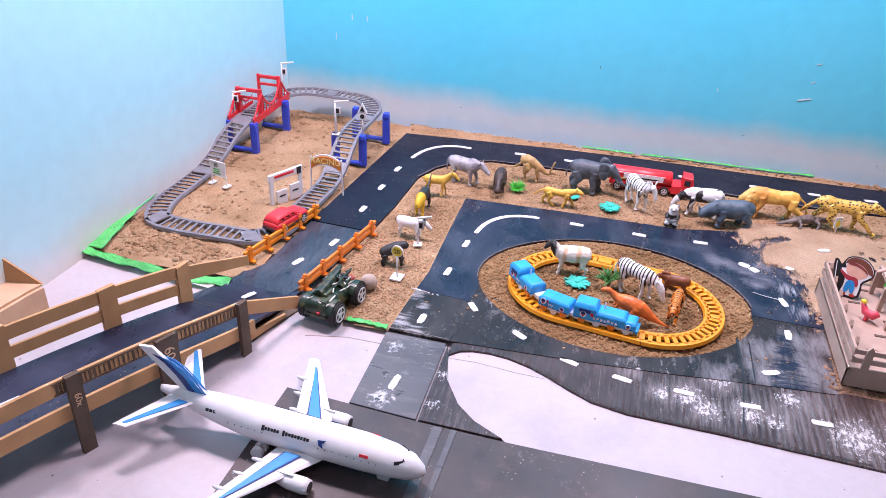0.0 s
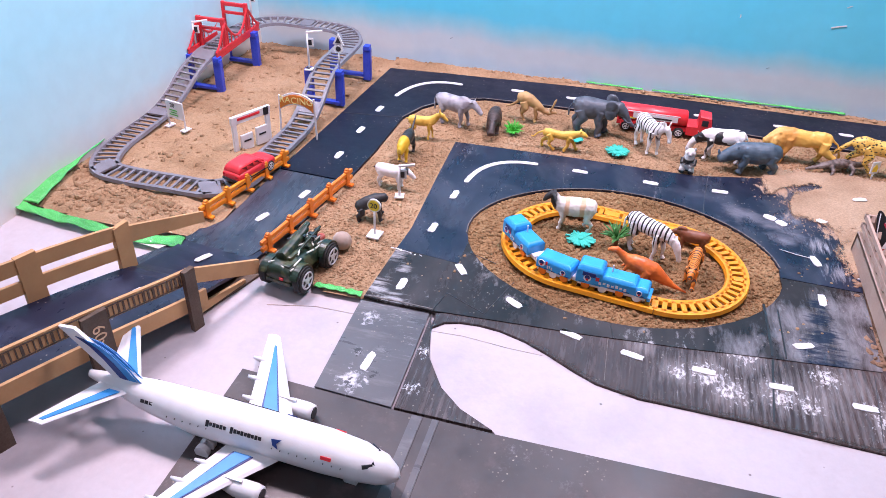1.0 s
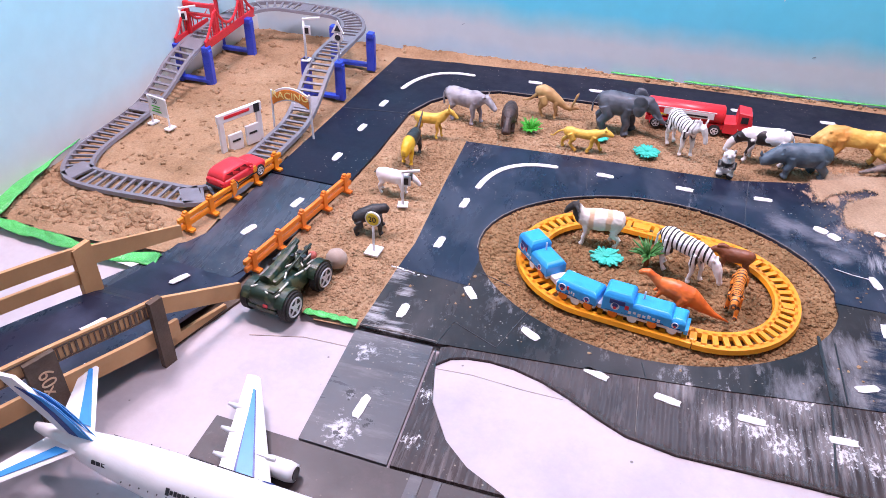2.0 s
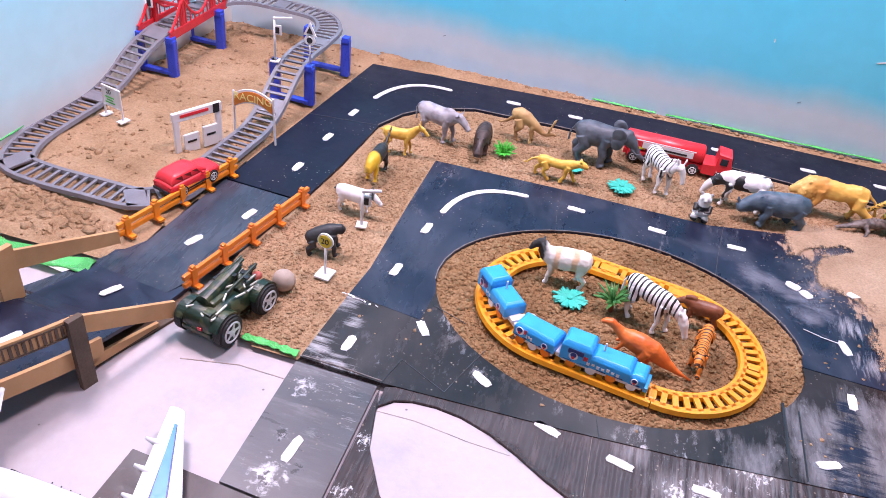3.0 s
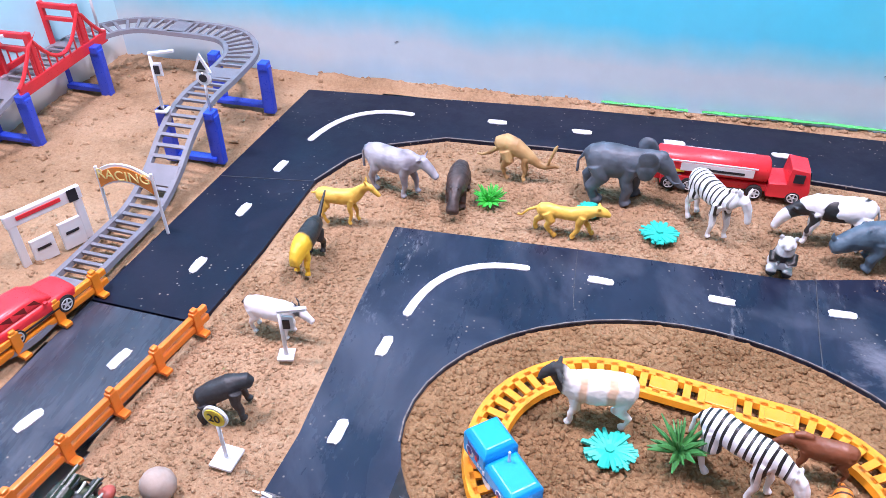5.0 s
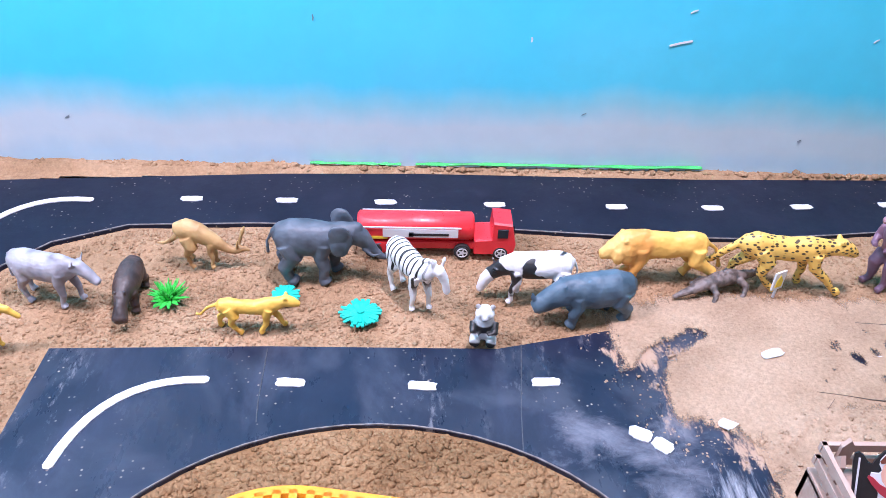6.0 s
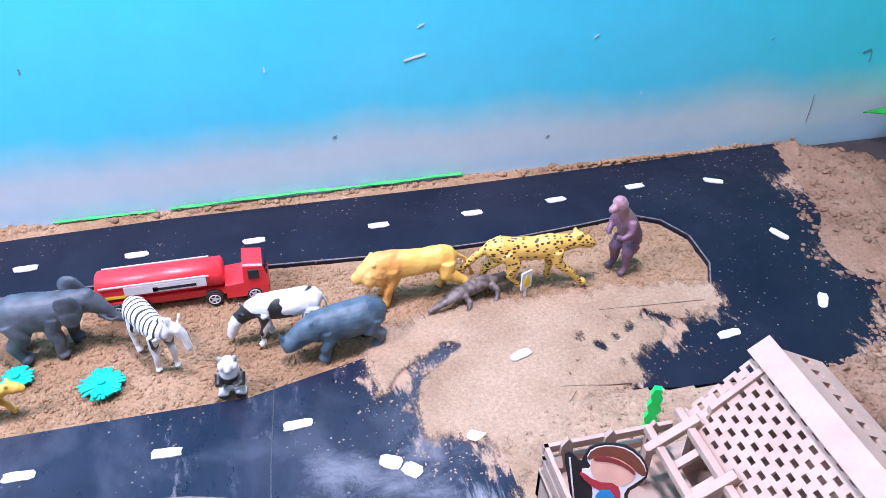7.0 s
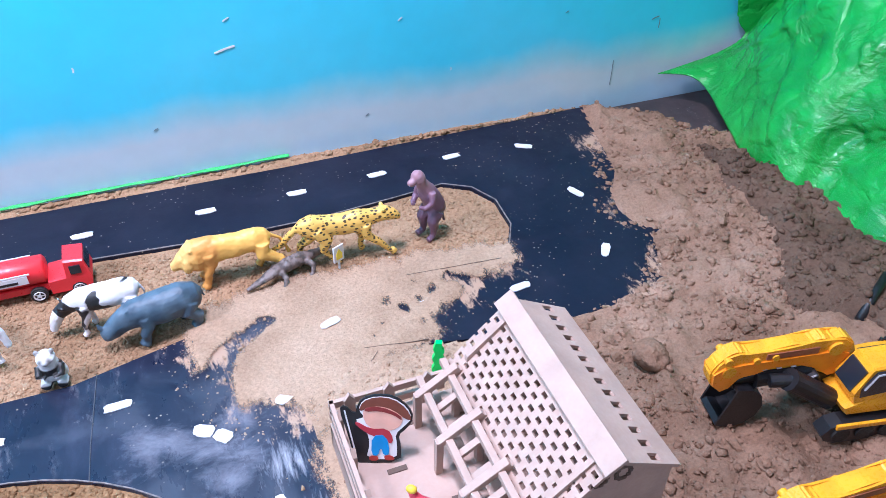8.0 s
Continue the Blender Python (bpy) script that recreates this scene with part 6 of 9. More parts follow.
for sy in (-1, 1):
    wg = part("wing", wing_panel(0.016, -0.034, 0.050, 0.013, 0.114, sy, AX - 0.011, AX - 0.005, 0.004, 0.002), WHITE_P, plane)
    for a, b, mat in ((0.22, -0.22, DEEP_BLUE), (0.18, -0.17, SKY_BLUE)):
        bm = bmesh.new()
        lift = 0.0054 if mat is SKY_BLUE else 0.0048
        vs = []
        for f in (0.10, 0.86):
            y = 0.012 + 0.102 * f
            xm, c = 0.016 - 0.050 * f, 0.050 - 0.037 * f
            zz = AX - 0.011 + 0.006 * f + lift * (1 - f * 0.45)
            lo_f = b * 0.9 if f < 0.5 else a * 0.9 - 0.10
            vs.append((Vector((xm + c * a * 0.9, sy * y, zz)), Vector((xm + c * lo_f, sy * y, zz))))
        q = [bm.verts.new(v) for v in (vs[0][0], vs[0][1], vs[1][1], vs[1][0])]
        bm.faces.new(q)
        r = bmesh.ops.extrude_face_region(bm, geom=list(bm.faces))
        bmesh.ops.translate(bm, vec=(0, 0, -0.0008), verts=[v for v in r["geom"] if isinstance(v, bmesh.types.BMVert)])
        part("wing_stripe", bm, mat, wg)
    for k in range(3):
        bm = bmesh.new()
        f = 0.25 + 0.22 * k
        y, x = 0.012 + 0.102 * f, 0.016 - 0.050 * f - (0.050 - 0.037 * f) * 0.5
        loft(bm, [(x + 0.010, sy * y, AX - 0.012 + 0.006 * f, 0.0015, 0.0018), (x, sy * y, AX - 0.012 + 0.006 * f, 0.0025, 0.003), (x - 0.008, sy * y, AX - 0.011 + 0.006 * f, 0.0012, 0.0015)], 8)
        part("flap_fairing", bm, WHITE_P, wg, smooth=True)
    part("tailplane", wing_panel(-0.118, -0.152, 0.034, 0.014, 0.064, sy, AX + 0.010, AX + 0.013, 0.002, 0.0012, 0.004), WHITE_P, plane)
    bm = bmesh.new()
    q = [bm.verts.new(v) for v in ((-0.110, sy * 0.012, AX + 0.0130), (-0.121, sy * 0.012, AX + 0.0130), (-0.151, sy * 0.060, AX + 0.0146), (-0.147, sy * 0.060, AX + 0.0146))]
    bm.faces.new(q)
    r = bmesh.ops.extrude_face_region(bm, geom=list(bm.faces))
    bmesh.ops.translate(bm, vec=(0, 0, -0.0006), verts=[v for v in r["geom"] if isinstance(v, bmesh.types.BMVert)])
    part("tail_stripe", bm, SKY_BLUE, plane)
    bm = bmesh.new()
    ex, ey = 0.018, 0.046
    loft(bm, [(ex + 0.022, sy * ey, AX - 0.016, 0.0072, 0.0072), (ex + 0.016, sy * ey, AX - 0.016, 0.0082, 0.0082), (ex, sy * ey, AX - 0.0155, 0.0078, 0.0078), (ex - 0.012, sy * ey, AX - 0.015, 0.0050, 0.0050)], 18)
    en = part("engine", bm, WHITE_P, plane, smooth=True)
    bm = bmesh.new()
    rod(bm, (ex + 0.0215, sy * ey, AX - 0.016), (ex + 0.0228, sy * ey, AX - 0.016), 0.0054, seg=16)
    part("fan_face", bm, BLACK_P, en)
    bm = bmesh.new()
    box(bm, (ex - 0.006, sy * ey, AX - 0.009), (0.024, 0.002, 0.007))
    part("pylon", bm, WHITE_P, en)
    # cabin windows
    for k in range(22):
        x = -0.062 + 0.0075 * k
        if 6 <= k <= 12 and sy < 0:
            continue
        bm = bmesh.new()
        yy = 0.0176
        box(bm, (x, sy * yy, AX + 0.006), (0.0006, 0.0010, 0.0010))
        part("cabin_window", bm, INK, plane)
bm = bmesh.new()
prism(bm, [(-0.085, 0.012), (-0.122, 0.014), (-0.168, 0.060), (-0.152, 0.062), (-0.128, 0.042)], 0.0032, Matrix.Translation((0, 0, AX)) @ Matrix.Rotation(radians(90), 4, "X"))
fin = part("tail_fin", bm, WHITE_P, plane)
for sy in (-1, 1):
    for k, (mat, u0, u1) in enumerate(((DEEP_BLUE, 0.05, 0.35), (SKY_BLUE, 0.38, 0.70), (SKY_BLUE, 0.76, 0.84))):
        bm = bmesh.new()
        pts = []
        for u in (u0, u1):
            pts.append([(-0.118 + 0.030 * u + (-0.036) * f, 0.018 - 0.004 * u + 0.036 * f + 0.006 * math.sin(f * 3.1)) for f in (0.0, 0.33, 0.66, 1.0)])
        prism(bm, pts[0] + pts[1][::-1], 0.0005, Matrix.Translation((0, sy * 0.0019, AX)) @ Matrix.Rotation(radians(90), 4, "X"))
        part("fin_stripe", bm, mat, fin)
for sy in (-1, 1):
    bm = bmesh.new()
    for k in range(16):
        if k == 6:
            continue
        box(bm, (-0.024 + 0.0032 * k, sy * 0.0154, AX + 0.0105), (0.0023 if k % 3 else 0.0027, 0.0008, 0.0052 if k in (0, 7) else (0.0028 if k % 2 else 0.0034)), Matrix.Rotation(radians(sy * 34), 4, "X"))
    part("name_bar", bm, INK, plane, "dark bars of lettering")
    bm = bmesh.new()
    for k in range(5):
        box(bm, (-0.088 + 0.0042 * k, sy * 0.0128, AX + 0.0105), (0.0034, 0.0008, 0.0030), Matrix.Rotation(radians(sy * 28), 4, "X"))
    part("code_bar", bm, INK, plane, "dark bars of a code")
    bm = bmesh.new()
    prism(bm, [(-0.004, 0.003), (0.005, 0.004), (0.001, 0.0), (0.003, -0.004), (-0.002, -0.002)], 0.0006, Matrix.Translation((0.038, sy * 0.0156, AX + 0.0105)) @ Matrix.Rotation(radians(90 + sy * 34), 4, "X"))
    part("emblem", bm, DEEP_BLUE, plane, "dark blue emblem patch")
    bm = bmesh.new()
    box(bm, (0.082, sy * 0.0152, AX + 0.0098), (0.009, 0.0010, 0.0028), Matrix.Rotation(radians(sy * 32), 4, "X"))
    part("flag_patch", bm, RED_P, plane, "small red and white flag patch")
bm = bmesh.new()
box(bm, (0.1200, 0, AX + 0.0078), (0.0060, 0.0150, 0.0030), Matrix.Rotation(radians(38), 4, "Y"))
for sy in (-1, 1):
    box(bm, (0.1150, sy * 0.0098, AX + 0.0082), (0.0085, 0.0022, 0.0032), Matrix.Rotation(radians(-sy * 30), 4, "Z") @ Matrix.Rotation(radians(sy * 24), 4, "X"))
part("cockpit_window", bm, GLASS_DARK, plane)
for x, ys in ((0.098, (0,)), (-0.030, (-0.016, 0.016))):
    for y in ys:
        bm = bmesh.new()
        rod(bm, (x, y, 0.007), (x, y, AX - 0.012), 0.0016)
        part("gear_leg", bm, WHITE_P, plane)
        for dy in ((-0.004, 0.004) if not ys[0] else (-0.0045, 0.0045)):
            bm = bmesh.new()
            rod(bm, (x, y + dy - 0.0025, 0.0065), (x, y + dy + 0.0025, 0.0065), 0.0065, seg=18)
            tw = part("wheel", bm, WHITE_P, plane)

# ---- cardboard bridge ----
bridge = thing("cardboard_bridge", pose(0, 0, 0), "brown cardboard bridge with railings and a black painted deck", "bridge")
DECK = [(-0.415, 0.905, -0.0035), (-0.421, 0.855, 0.0005), (-0.427, 0.81, 0.010), (-0.433, 0.762, 0.024), (-0.468, 0.675, 0.038), (-0.508, 0.585, 0.046), (-0.538, 0.52, 0.048), (-0.59, 0.44, 0.036), (-0.64, 0.33, 0.012), (-0.66, 0.29, 0.0)]
DL = smooth_line(DECK, 4)


def deck_side(off, lift=0.0):
    out = []
    for i, p in enumerate(DL):
        d = DL[min(i + 1, len(DL) - 1)] - DL[max(i - 1, 0)]
        nrm = Vector((-d.y, d.x, 0)).normalized()
        out.append(p + nrm * off + Vector((0, 0, lift)))
    return out


def strip_between(bm, a, b, thick):
    ra = [[bm.verts.new(q) for q in (p, r, r - Vector((0, 0, thick)), p - Vector((0, 0, thick)))] for p, r in zip(a, b)]
    for x, y in zip(ra, ra[1:]):
        for k in range(4):
            bm.faces.new((x[k], x[(k + 1) % 4], y[(k + 1) % 4], y[k]))
    bm.faces.new(ra[0][::-1])
    bm.faces.new(ra[-1])
    return bm


ramp_dash = dash(bridge, -0.4245, 0.841, 76, 0.0, 0.024, 0.008)
for vtx in ramp_dash.data.vertices:
    vtx.co.z += 0.0012 + (0.855 - vtx.co.y) * 0.211
part("deck", strip_between(bmesh.new(), deck_side(0.048), deck_side(-0.048), 0.004), ROAD_DECK, bridge, "black painted deck")


def upright_strip(line, z0, z1, i0, i1, thick=0.0035):
    bm = bmesh.new()
    rows = []
    for i in range(i0, i1 + 1):
        p = line[i]
        d = line[min(i + 1, len(line) - 1)] - line[max(i - 1, 0)]
        nrm = Vector((-d.y, d.x, 0)).normalized() * thick / 2
        rows.append([bm.verts.new(p + q) for q in (nrm + Vector((0, 0, z0)), nrm + Vector((0, 0, z1)), -nrm + Vector((0, 0, z1)), -nrm + Vector((0, 0, z0)))])
    for a, b in zip(rows, rows[1:]):
        for k in range(4):
            bm.faces.new((a[k], a[(k + 1) % 4], b[(k + 1) % 4], b[k]))
    bm.faces.new(rows[0][::-1])
    bm.faces.new(rows[-1])
    return bm


NEAR, FAR = deck_side(0.0505), deck_side(-0.0505)
FARN = len(DL) - 1
part("top_rail", upright_strip(FAR, 0.034, 0.050, 10, FARN - 6), CARDBOARD, bridge)
part("middle_rail", upright_strip(FAR, 0.011, 0.025, 10, FARN - 6), CARDBOARD, bridge)
part("top_rail", upright_strip(NEAR, 0.022, 0.039, 12, FARN - 6), CARDBOARD, bridge)
part("lower_rail", upright_strip(NEAR, -0.012, 0.006, 11, FARN - 6), CARDBOARD, bridge)


def board(p0, p1, h0, h1, material, name, thick=0.0035):
    """An upright strip of card between two ground points, from its own bottom to top heights at each end."""
    p0, p1 = Vector(p0), Vector(p1)
    d = (p1 - p0)
    nrm = Vector((-d.y, d.x, 0)).normalized() * thick / 2
    bm = bmesh.new()
    q = [bm.verts.new(v) for v in (p0 + nrm, p1 + nrm, p1 - nrm, p0 - nrm)]
    r = [bm.verts.new(v + Vector((0, 0, h))) for v, h in ((p0 + nrm, h0), (p1 + nrm, h1), (p1 - nrm, h1), (p0 - nrm, h0))]
    bm.faces.new(q[::-1])
    bm.faces.new(r)
    for k in range(4):
        bm.faces.new((q[k], q[(k + 1) % 4], r[(k + 1) % 4], r[k]))
    part(name, bm, material, bridge)


board((FAR[10].x, FAR[10].y, FAR[10].z + 0.030), (-0.452, 0.895, 0.014), 0.020, 0.014, CARDBOARD, "end_rail")
board((-0.384, 0.748, 0.046), (-0.352, 0.832, 0.006), 0.018, 0.018, CARDBOARD, "end_rail")
board((-0.388, 0.752, -0.002), (-0.368, 0.826, -0.006), 0.012, 0.004, CARDBOARD, "side_strip")


def bridge_post(line, i, z0, z1, material, width=0.012):
    p = line[i]
    d = (line[i + 1] - line[i - 1])
    bm = bmesh.new()
    box(bm, (p.x, p.y, (z0 + z1) / 2), (width, 0.0055, z1 - z0), Matrix.Rotation(math.atan2(d.y, d.x), 4, "Z"))
    part("post", bm, material, bridge)


for i in (11, 16, 21, 25):
    bridge_post(FAR, i, FAR[i].z - 0.004, FAR[i].z + 0.052, CARDBOARD, 0.020)
NEAR_OUT = [q + (q - DL[k]).normalized() * 0.004 for k, q in enumerate(NEAR)]
bridge_post(NEAR_OUT, 12, FLOOR_Z, NEAR[12].z + 0.041, CARD_DARK, 0.013)
bridge_post(NEAR_OUT, 16, FLOOR_Z, NEAR[16].z + 0.037, CARD_DARK, 0.024)
bridge_post(NEAR_OUT, 20, FLOOR_Z, NEAR[20].z + 0.041, CARD_DARK, 0.014)
# box print on the near rail: dark bars and blocks
rng = random.Random(5)
for i in range(12, 21):
    p, d = NEAR[i], NEAR[i + 1] - NEAR[i]
    turn_ = Matrix.Rotation(math.atan2(d.y, d.x), 4, "Z")
    off = (p - DL[i]).normalized() * 0.0022
    for k in range(5):
        if i == 16:
            continue
        q = p.lerp(NEAR[i + 1], k * 0.2) + off
        bm = bmesh.new()
        box(bm, (q.x, q.y, q.z + 0.030), (rng.uniform(0.0010, 0.0028), 0.0006, 0.010), turn_)
        part("print_bar", bm, CARD_DARK, bridge)
    for zc, hh in ((0.0365, 0.0014), (0.0235, 0.0014)):
        bm = bmesh.new()
        q, q2 = p + off, NEAR[i + 1] + off
        m = (q + q2) / 2
        box(bm, (m.x, m.y, m.z + zc), (d.length * 0.98, 0.0006, hh), turn_ @ Matrix.Rotation(-math.atan2(d.z, math.hypot(d.x, d.y)), 4, "Y"))
        part("print_line", bm, CARD_DARK, bridge)
for i, body, size in ((16, "60x", 0.017), (20, "60x", 0.010)):
    q = NEAR_OUT[i] + (NEAR[i] - DL[i]).normalized() * 0.0032
    d = NEAR[i - 1] - NEAR[i + 1]
    words("box_print", body, size, Matrix.Translation((q.x, q.y, q.z + 0.012)) @ Matrix.Rotation(math.atan2(d.y, d.x), 4, "Z") @ Matrix.Rotation(radians(90), 4, "X") @ Matrix.Rotation(radians(-90), 4, "Z"), CARD_PALE, bridge)
bm = bmesh.new()
ribbon(bm, [(-0.436, 0.744), (-0.441, 0.734), (-0.447, 0.724)], 0.0075, 0.0, 0.001)
dk = part("lane_dash", bm, LINE, bridge)
dk.matrix_basis = pose(0, 0, 0.0305)
bm = bmesh.new()
ribbon(bm, [(-0.498, 0.545), (-0.508, 0.528), (-0.516, 0.512)], 0.0075, 0.0, 0.001)
dk = part("lane_dash", bm, LINE, bridge)
dk.matrix_basis = pose(-0.02, 0.01, 0.0495)
bm = bmesh.new()
slab(bm, [(-0.404, 0.832), (-0.372, 0.886), (-0.352, 0.862), (-0.366, 0.822), (-0.388, 0.765), (-0.40, 0.79)], FLOOR_Z - 0.004, FLOOR_Z + 0.003)
part("side_apron", bm, CARD_DARK, bridge)

# cardboard box with open flaps at the wall
cbox = thing("cardboard_box", pose(0, 0, 0), "open brown cardboard box with folded flaps by the wall", "box")
BOX_TOP = [(-0.745, 0.735), (-0.655, 0.752), (-0.660, 0.735), (-0.668, 0.690), (-0.700, 0.640), (-0.715, 0.640)]
bm = bmesh.new()
slab(bm, [(x + 0.004, y - 0.002) for x, y in BOX_TOP], FLOOR_Z, 0.027)
part("body", bm, CARD_PALE, cbox)
bm = bmesh.new()
slab(bm, BOX_TOP, 0.0272, 0.0302)
part("flap", bm, CARD_PALE, cbox, "pale folded flap")
bm = bmesh.new()
prism(bm, [(-0.09, 0), (0.0, 0), (-0.075, 0.052), (-0.09, 0.060)], 0.003, pose(-0.655, 0.7535, 0.030, 82, 0, 11))
part("flap", bm, CARDBOARD, cbox, "brown raised flap")

# ---- laser-cut farm house with its pen ----
farm = thing("farm_model", pose(0, 0, 0), "pale laser-cut wooden farm house with fenced pen and pierced roof", "model house")
PX0, PX1, PY0, PY1, PZ = 0.297, 0.484, 0.885, 1.085, 0.028
bm = bmesh.new()
box(bm, ((PX0 + PX1) / 2, (PY0 + PY1) / 2, PZ - 0.002), (PX1 - PX0, PY1 - PY0, 0.004))
part("deck", bm, WOOD, farm)
for c, s in ((((PX0 + PX1) / 2, PY0 + 0.002, PZ / 2), (PX1 - PX0, 0.004, PZ - 0.004)), ((PX0 + 0.002, (PY0 + PY1) / 2, PZ / 2), (0.004, PY1 - PY0, PZ - 0.004)),
             (((PX0 + PX1) / 2, PY1 - 0.002, PZ / 2), (PX1 - PX0, 0.004, PZ - 0.004)), ((PX1 - 0.002, (PY0 + PY1) / 2, PZ / 2), (0.004, PY1 - PY0, PZ - 0.004))):
    bm = bmesh.new()
    box(bm, c, s)
    part("plinth_board", bm, WOOD, farm)


def pen_side(p0, p1, posts, h=0.032):
    p0, p1 = Vector(p0), Vector(p1)
    d = (p1 - p0)
    ang = Matrix.Rotation(math.atan2(d.y, d.x), 4, "Z")
    for z in (0.010, 0.022):
        bm = bmesh.new()
        box(bm, (*((p0 + p1) / 2).xy, PZ + z), (d.length, 0.003, 0.006), ang)
        part("fence_rail", bm, WOOD, farm)
    for k in range(posts):
        q = p0.lerp(p1, (k + 0.5) / posts)
        bm = bmesh.new()
        prism(bm, [(-0.004, 0), (0.004, 0), (0.004, h - 0.006), (0, h), (-0.004, h - 0.006)], 0.003, Matrix.Translation((q.x, q.y, PZ)) @ ang @ Matrix.Rotation(radians(90), 4, "X") @ Matrix.Translation((0, 0, 0.0025)))
        part("fence_post", bm, WOOD, farm)


pen_side((PX0 + 0.002, PY0, 0), (PX0 + 0.002, PY1, 0), 6)
pen_side((PX0, PY0 + 0.002, 0), (0.395, PY0 + 0.002, 0), 3)
pen_side((PX0, PY1 - 0.002, 0), (0.385, PY1 - 0.002, 0), 3)
# deck slots
for k in range(5):
    bm = bmesh.new()
    box(bm, (0.330 + 0.017 * (k % 3), 0.925 + 0.035 * k, PZ + 0.0004), (0.014, 0.004, 0.001))
    part("deck_slot", bm, CHAR, farm)
RX, RZ = 0.429, 0.117
HY0, HY1 = 0.930, 1.075
bm = bmesh.new()
prism(bm, [(-0.040, 0), (0.052, 0), (0.052, 0.052), (0.0, 0.092), (-0.036, 0.058)], 0.004, pose(RX, HY0 + 0.012, PZ, 90))
ga = part("gable_wall", bm, WOOD, farm)
bm = bmesh.new()
for k in range(3):
    for j in range(10):
        a0, a1 = radians(36 * j), radians(36 * (j + 1))
        box(bm, (RX - 0.018 + 0.016 * k + 0.005 * math.cos(a0), HY0 + 0.0095, PZ + 0.062 + 0.006 * math.sin(a0)), (0.0028, 0.001, 0.0028))
part("cut_mark", bm, CHAR, ga, "scorched cut-out rings")
bm = bmesh.new()
prism(bm, [(-0.040, 0), (0.052, 0), (0.052, 0.052), (0.0, 0.092), (-0.036, 0.058)], 0.004, pose(RX, HY1 - 0.012, PZ, 90))
part("gable_wall", bm, WOOD, farm)
bm = bmesh.new()
box(bm, (RX + 0.050, (HY0 + HY1) / 2, PZ + 0.026), (0.004, HY1 - HY0 - 0.03, 0.052))
part("side_wall", bm, WOOD, farm)


def pierced(x0, z0, x1, z1, rows_, cols, name, first=0, last=99, notched=False, tall=(1, 2)):
    """A sloping roof board from the ridge (x0, z0) to the eave (x1, z1) with a diamond pattern of slots cut through it."""
    bm = bmesh.new()
    run = math.hypot(x1 - x0, z1 - z0)
    a = Vector(((x1 - x0) / run, 0, (z1 - z0) / run))
    up = Vector((0, 1, 0)).cross(a)
    if up.z < 0:
        up = -up
    nu, nv = rows_ * 4, cols * 4
    grid = {}

    def vert(i, j, t):
        key = (i, j, t)
        if key not in grid:
            p = Vector((x0, HY0, z0)) + a * (run * i / nu) + Vector((0, (HY1 - HY0) * j / nv, 0)) - up * (0.0024 * t)
            grid[key] = bm.verts.new(p)
        return grid[key]

    solid_cell = {}
    for i in range(nu):
        for j in range(nv):
            r = i // 4
            jj = (j + 2 * (r % 2)) % 4
            solid_cell[i, j] = not (i % 4 in tall and jj in (1, 2) and first < r <= last)
            if notched and i == nu - 1 and jj in (1, 2) and r % 2 == 0:
                solid_cell[i, j] = False
    for (i, j), s in solid_cell.items():
        if not s:
            continue
        bm.faces.new((vert(i, j, 0), vert(i + 1, j, 0), vert(i + 1, j + 1, 0), vert(i, j + 1, 0)))
        bm.faces.new((vert(i, j, 1), vert(i, j + 1, 1), vert(i + 1, j + 1, 1), vert(i + 1, j, 1)))
        for di, dj, e in ((-1, 0, ((i, j), (i, j + 1))), (1, 0, ((i + 1, j), (i + 1, j + 1))), (0, -1, ((i, j), (i + 1, j))), (0, 1, ((i, j + 1), (i + 1, j + 1)))):
            if not solid_cell.get((i + di, j + dj), False):
                (p, q), (r_, s_) = e
                bm.faces.new((vert(p, q, 0), vert(r_, s_, 0), vert(r_, s_, 1), vert(p, q, 1)))
    part(name, bm, WOOD, farm)


pierced(RX, RZ, 0.381, 0.069, 11, 14, "roof_board", 0)
pierced(RX + 0.004, RZ, 0.476, 0.094, 4, 14, "roof_board", 1, 2, notched=True, tall=(0, 1, 2))
bm = bmesh.new()
box(bm, (RX - 0.003, (HY0 + HY1) / 2, RZ + 0.0008), (0.016, HY1 - HY0 + 0.006, 0.003), Matrix.Rotation(radians(-38), 4, "Y"), 0.0006)
part("ridge_board", bm, WOOD, farm)
# slatted hay rack between pen and house
for x, z in ((0.362, 0.034), (0.380, 0.046), (0.372, 0.020)):
    bm = bmesh.new()
    box(bm, (x, 1.0, PZ + z), (0.005, 0.150, 0.005), bevel=0.0006)
    part("rack_rail", bm, WOOD, farm)
for k in range(4):
    y = 0.935 + 0.042 * k
    bm = bmesh.new()
    box(bm, (0.371, y, PZ + 0.042), (0.036, 0.006, 0.005), Matrix.Rotation(radians(-34), 4, "Y"), 0.0006)
    box(bm, (0.356, y, PZ + 0.017), (0.005, 0.005, 0.034))
    box(bm, (0.386, y, PZ + 0.025), (0.005, 0.005, 0.050))
    part("rack_frame", bm, WOOD, farm)
for k in range(7):
    y = 0.945 + 0.020 * k
    bm = bmesh.new()
    box(bm, (0.372, y, PZ + 0.037), (0.026, 0.005, 0.003), Matrix.Rotation(radians(-34), 4, "Y"))
    part("rack_slat", bm, WOOD, farm)

def softened(pts, n=2):
    for _ in range(n):
        pts = [q for i, p in enumerate(pts) for q in ((p[0] * 0.75 + pts[(i + 1) % len(pts)][0] * 0.25, p[1] * 0.75 + pts[(i + 1) % len(pts)][1] * 0.25), (p[0] * 0.25 + pts[(i + 1) % len(pts)][0] * 0.75, p[1] * 0.25 + pts[(i + 1) % len(pts)][1] * 0.75))]
    return pts


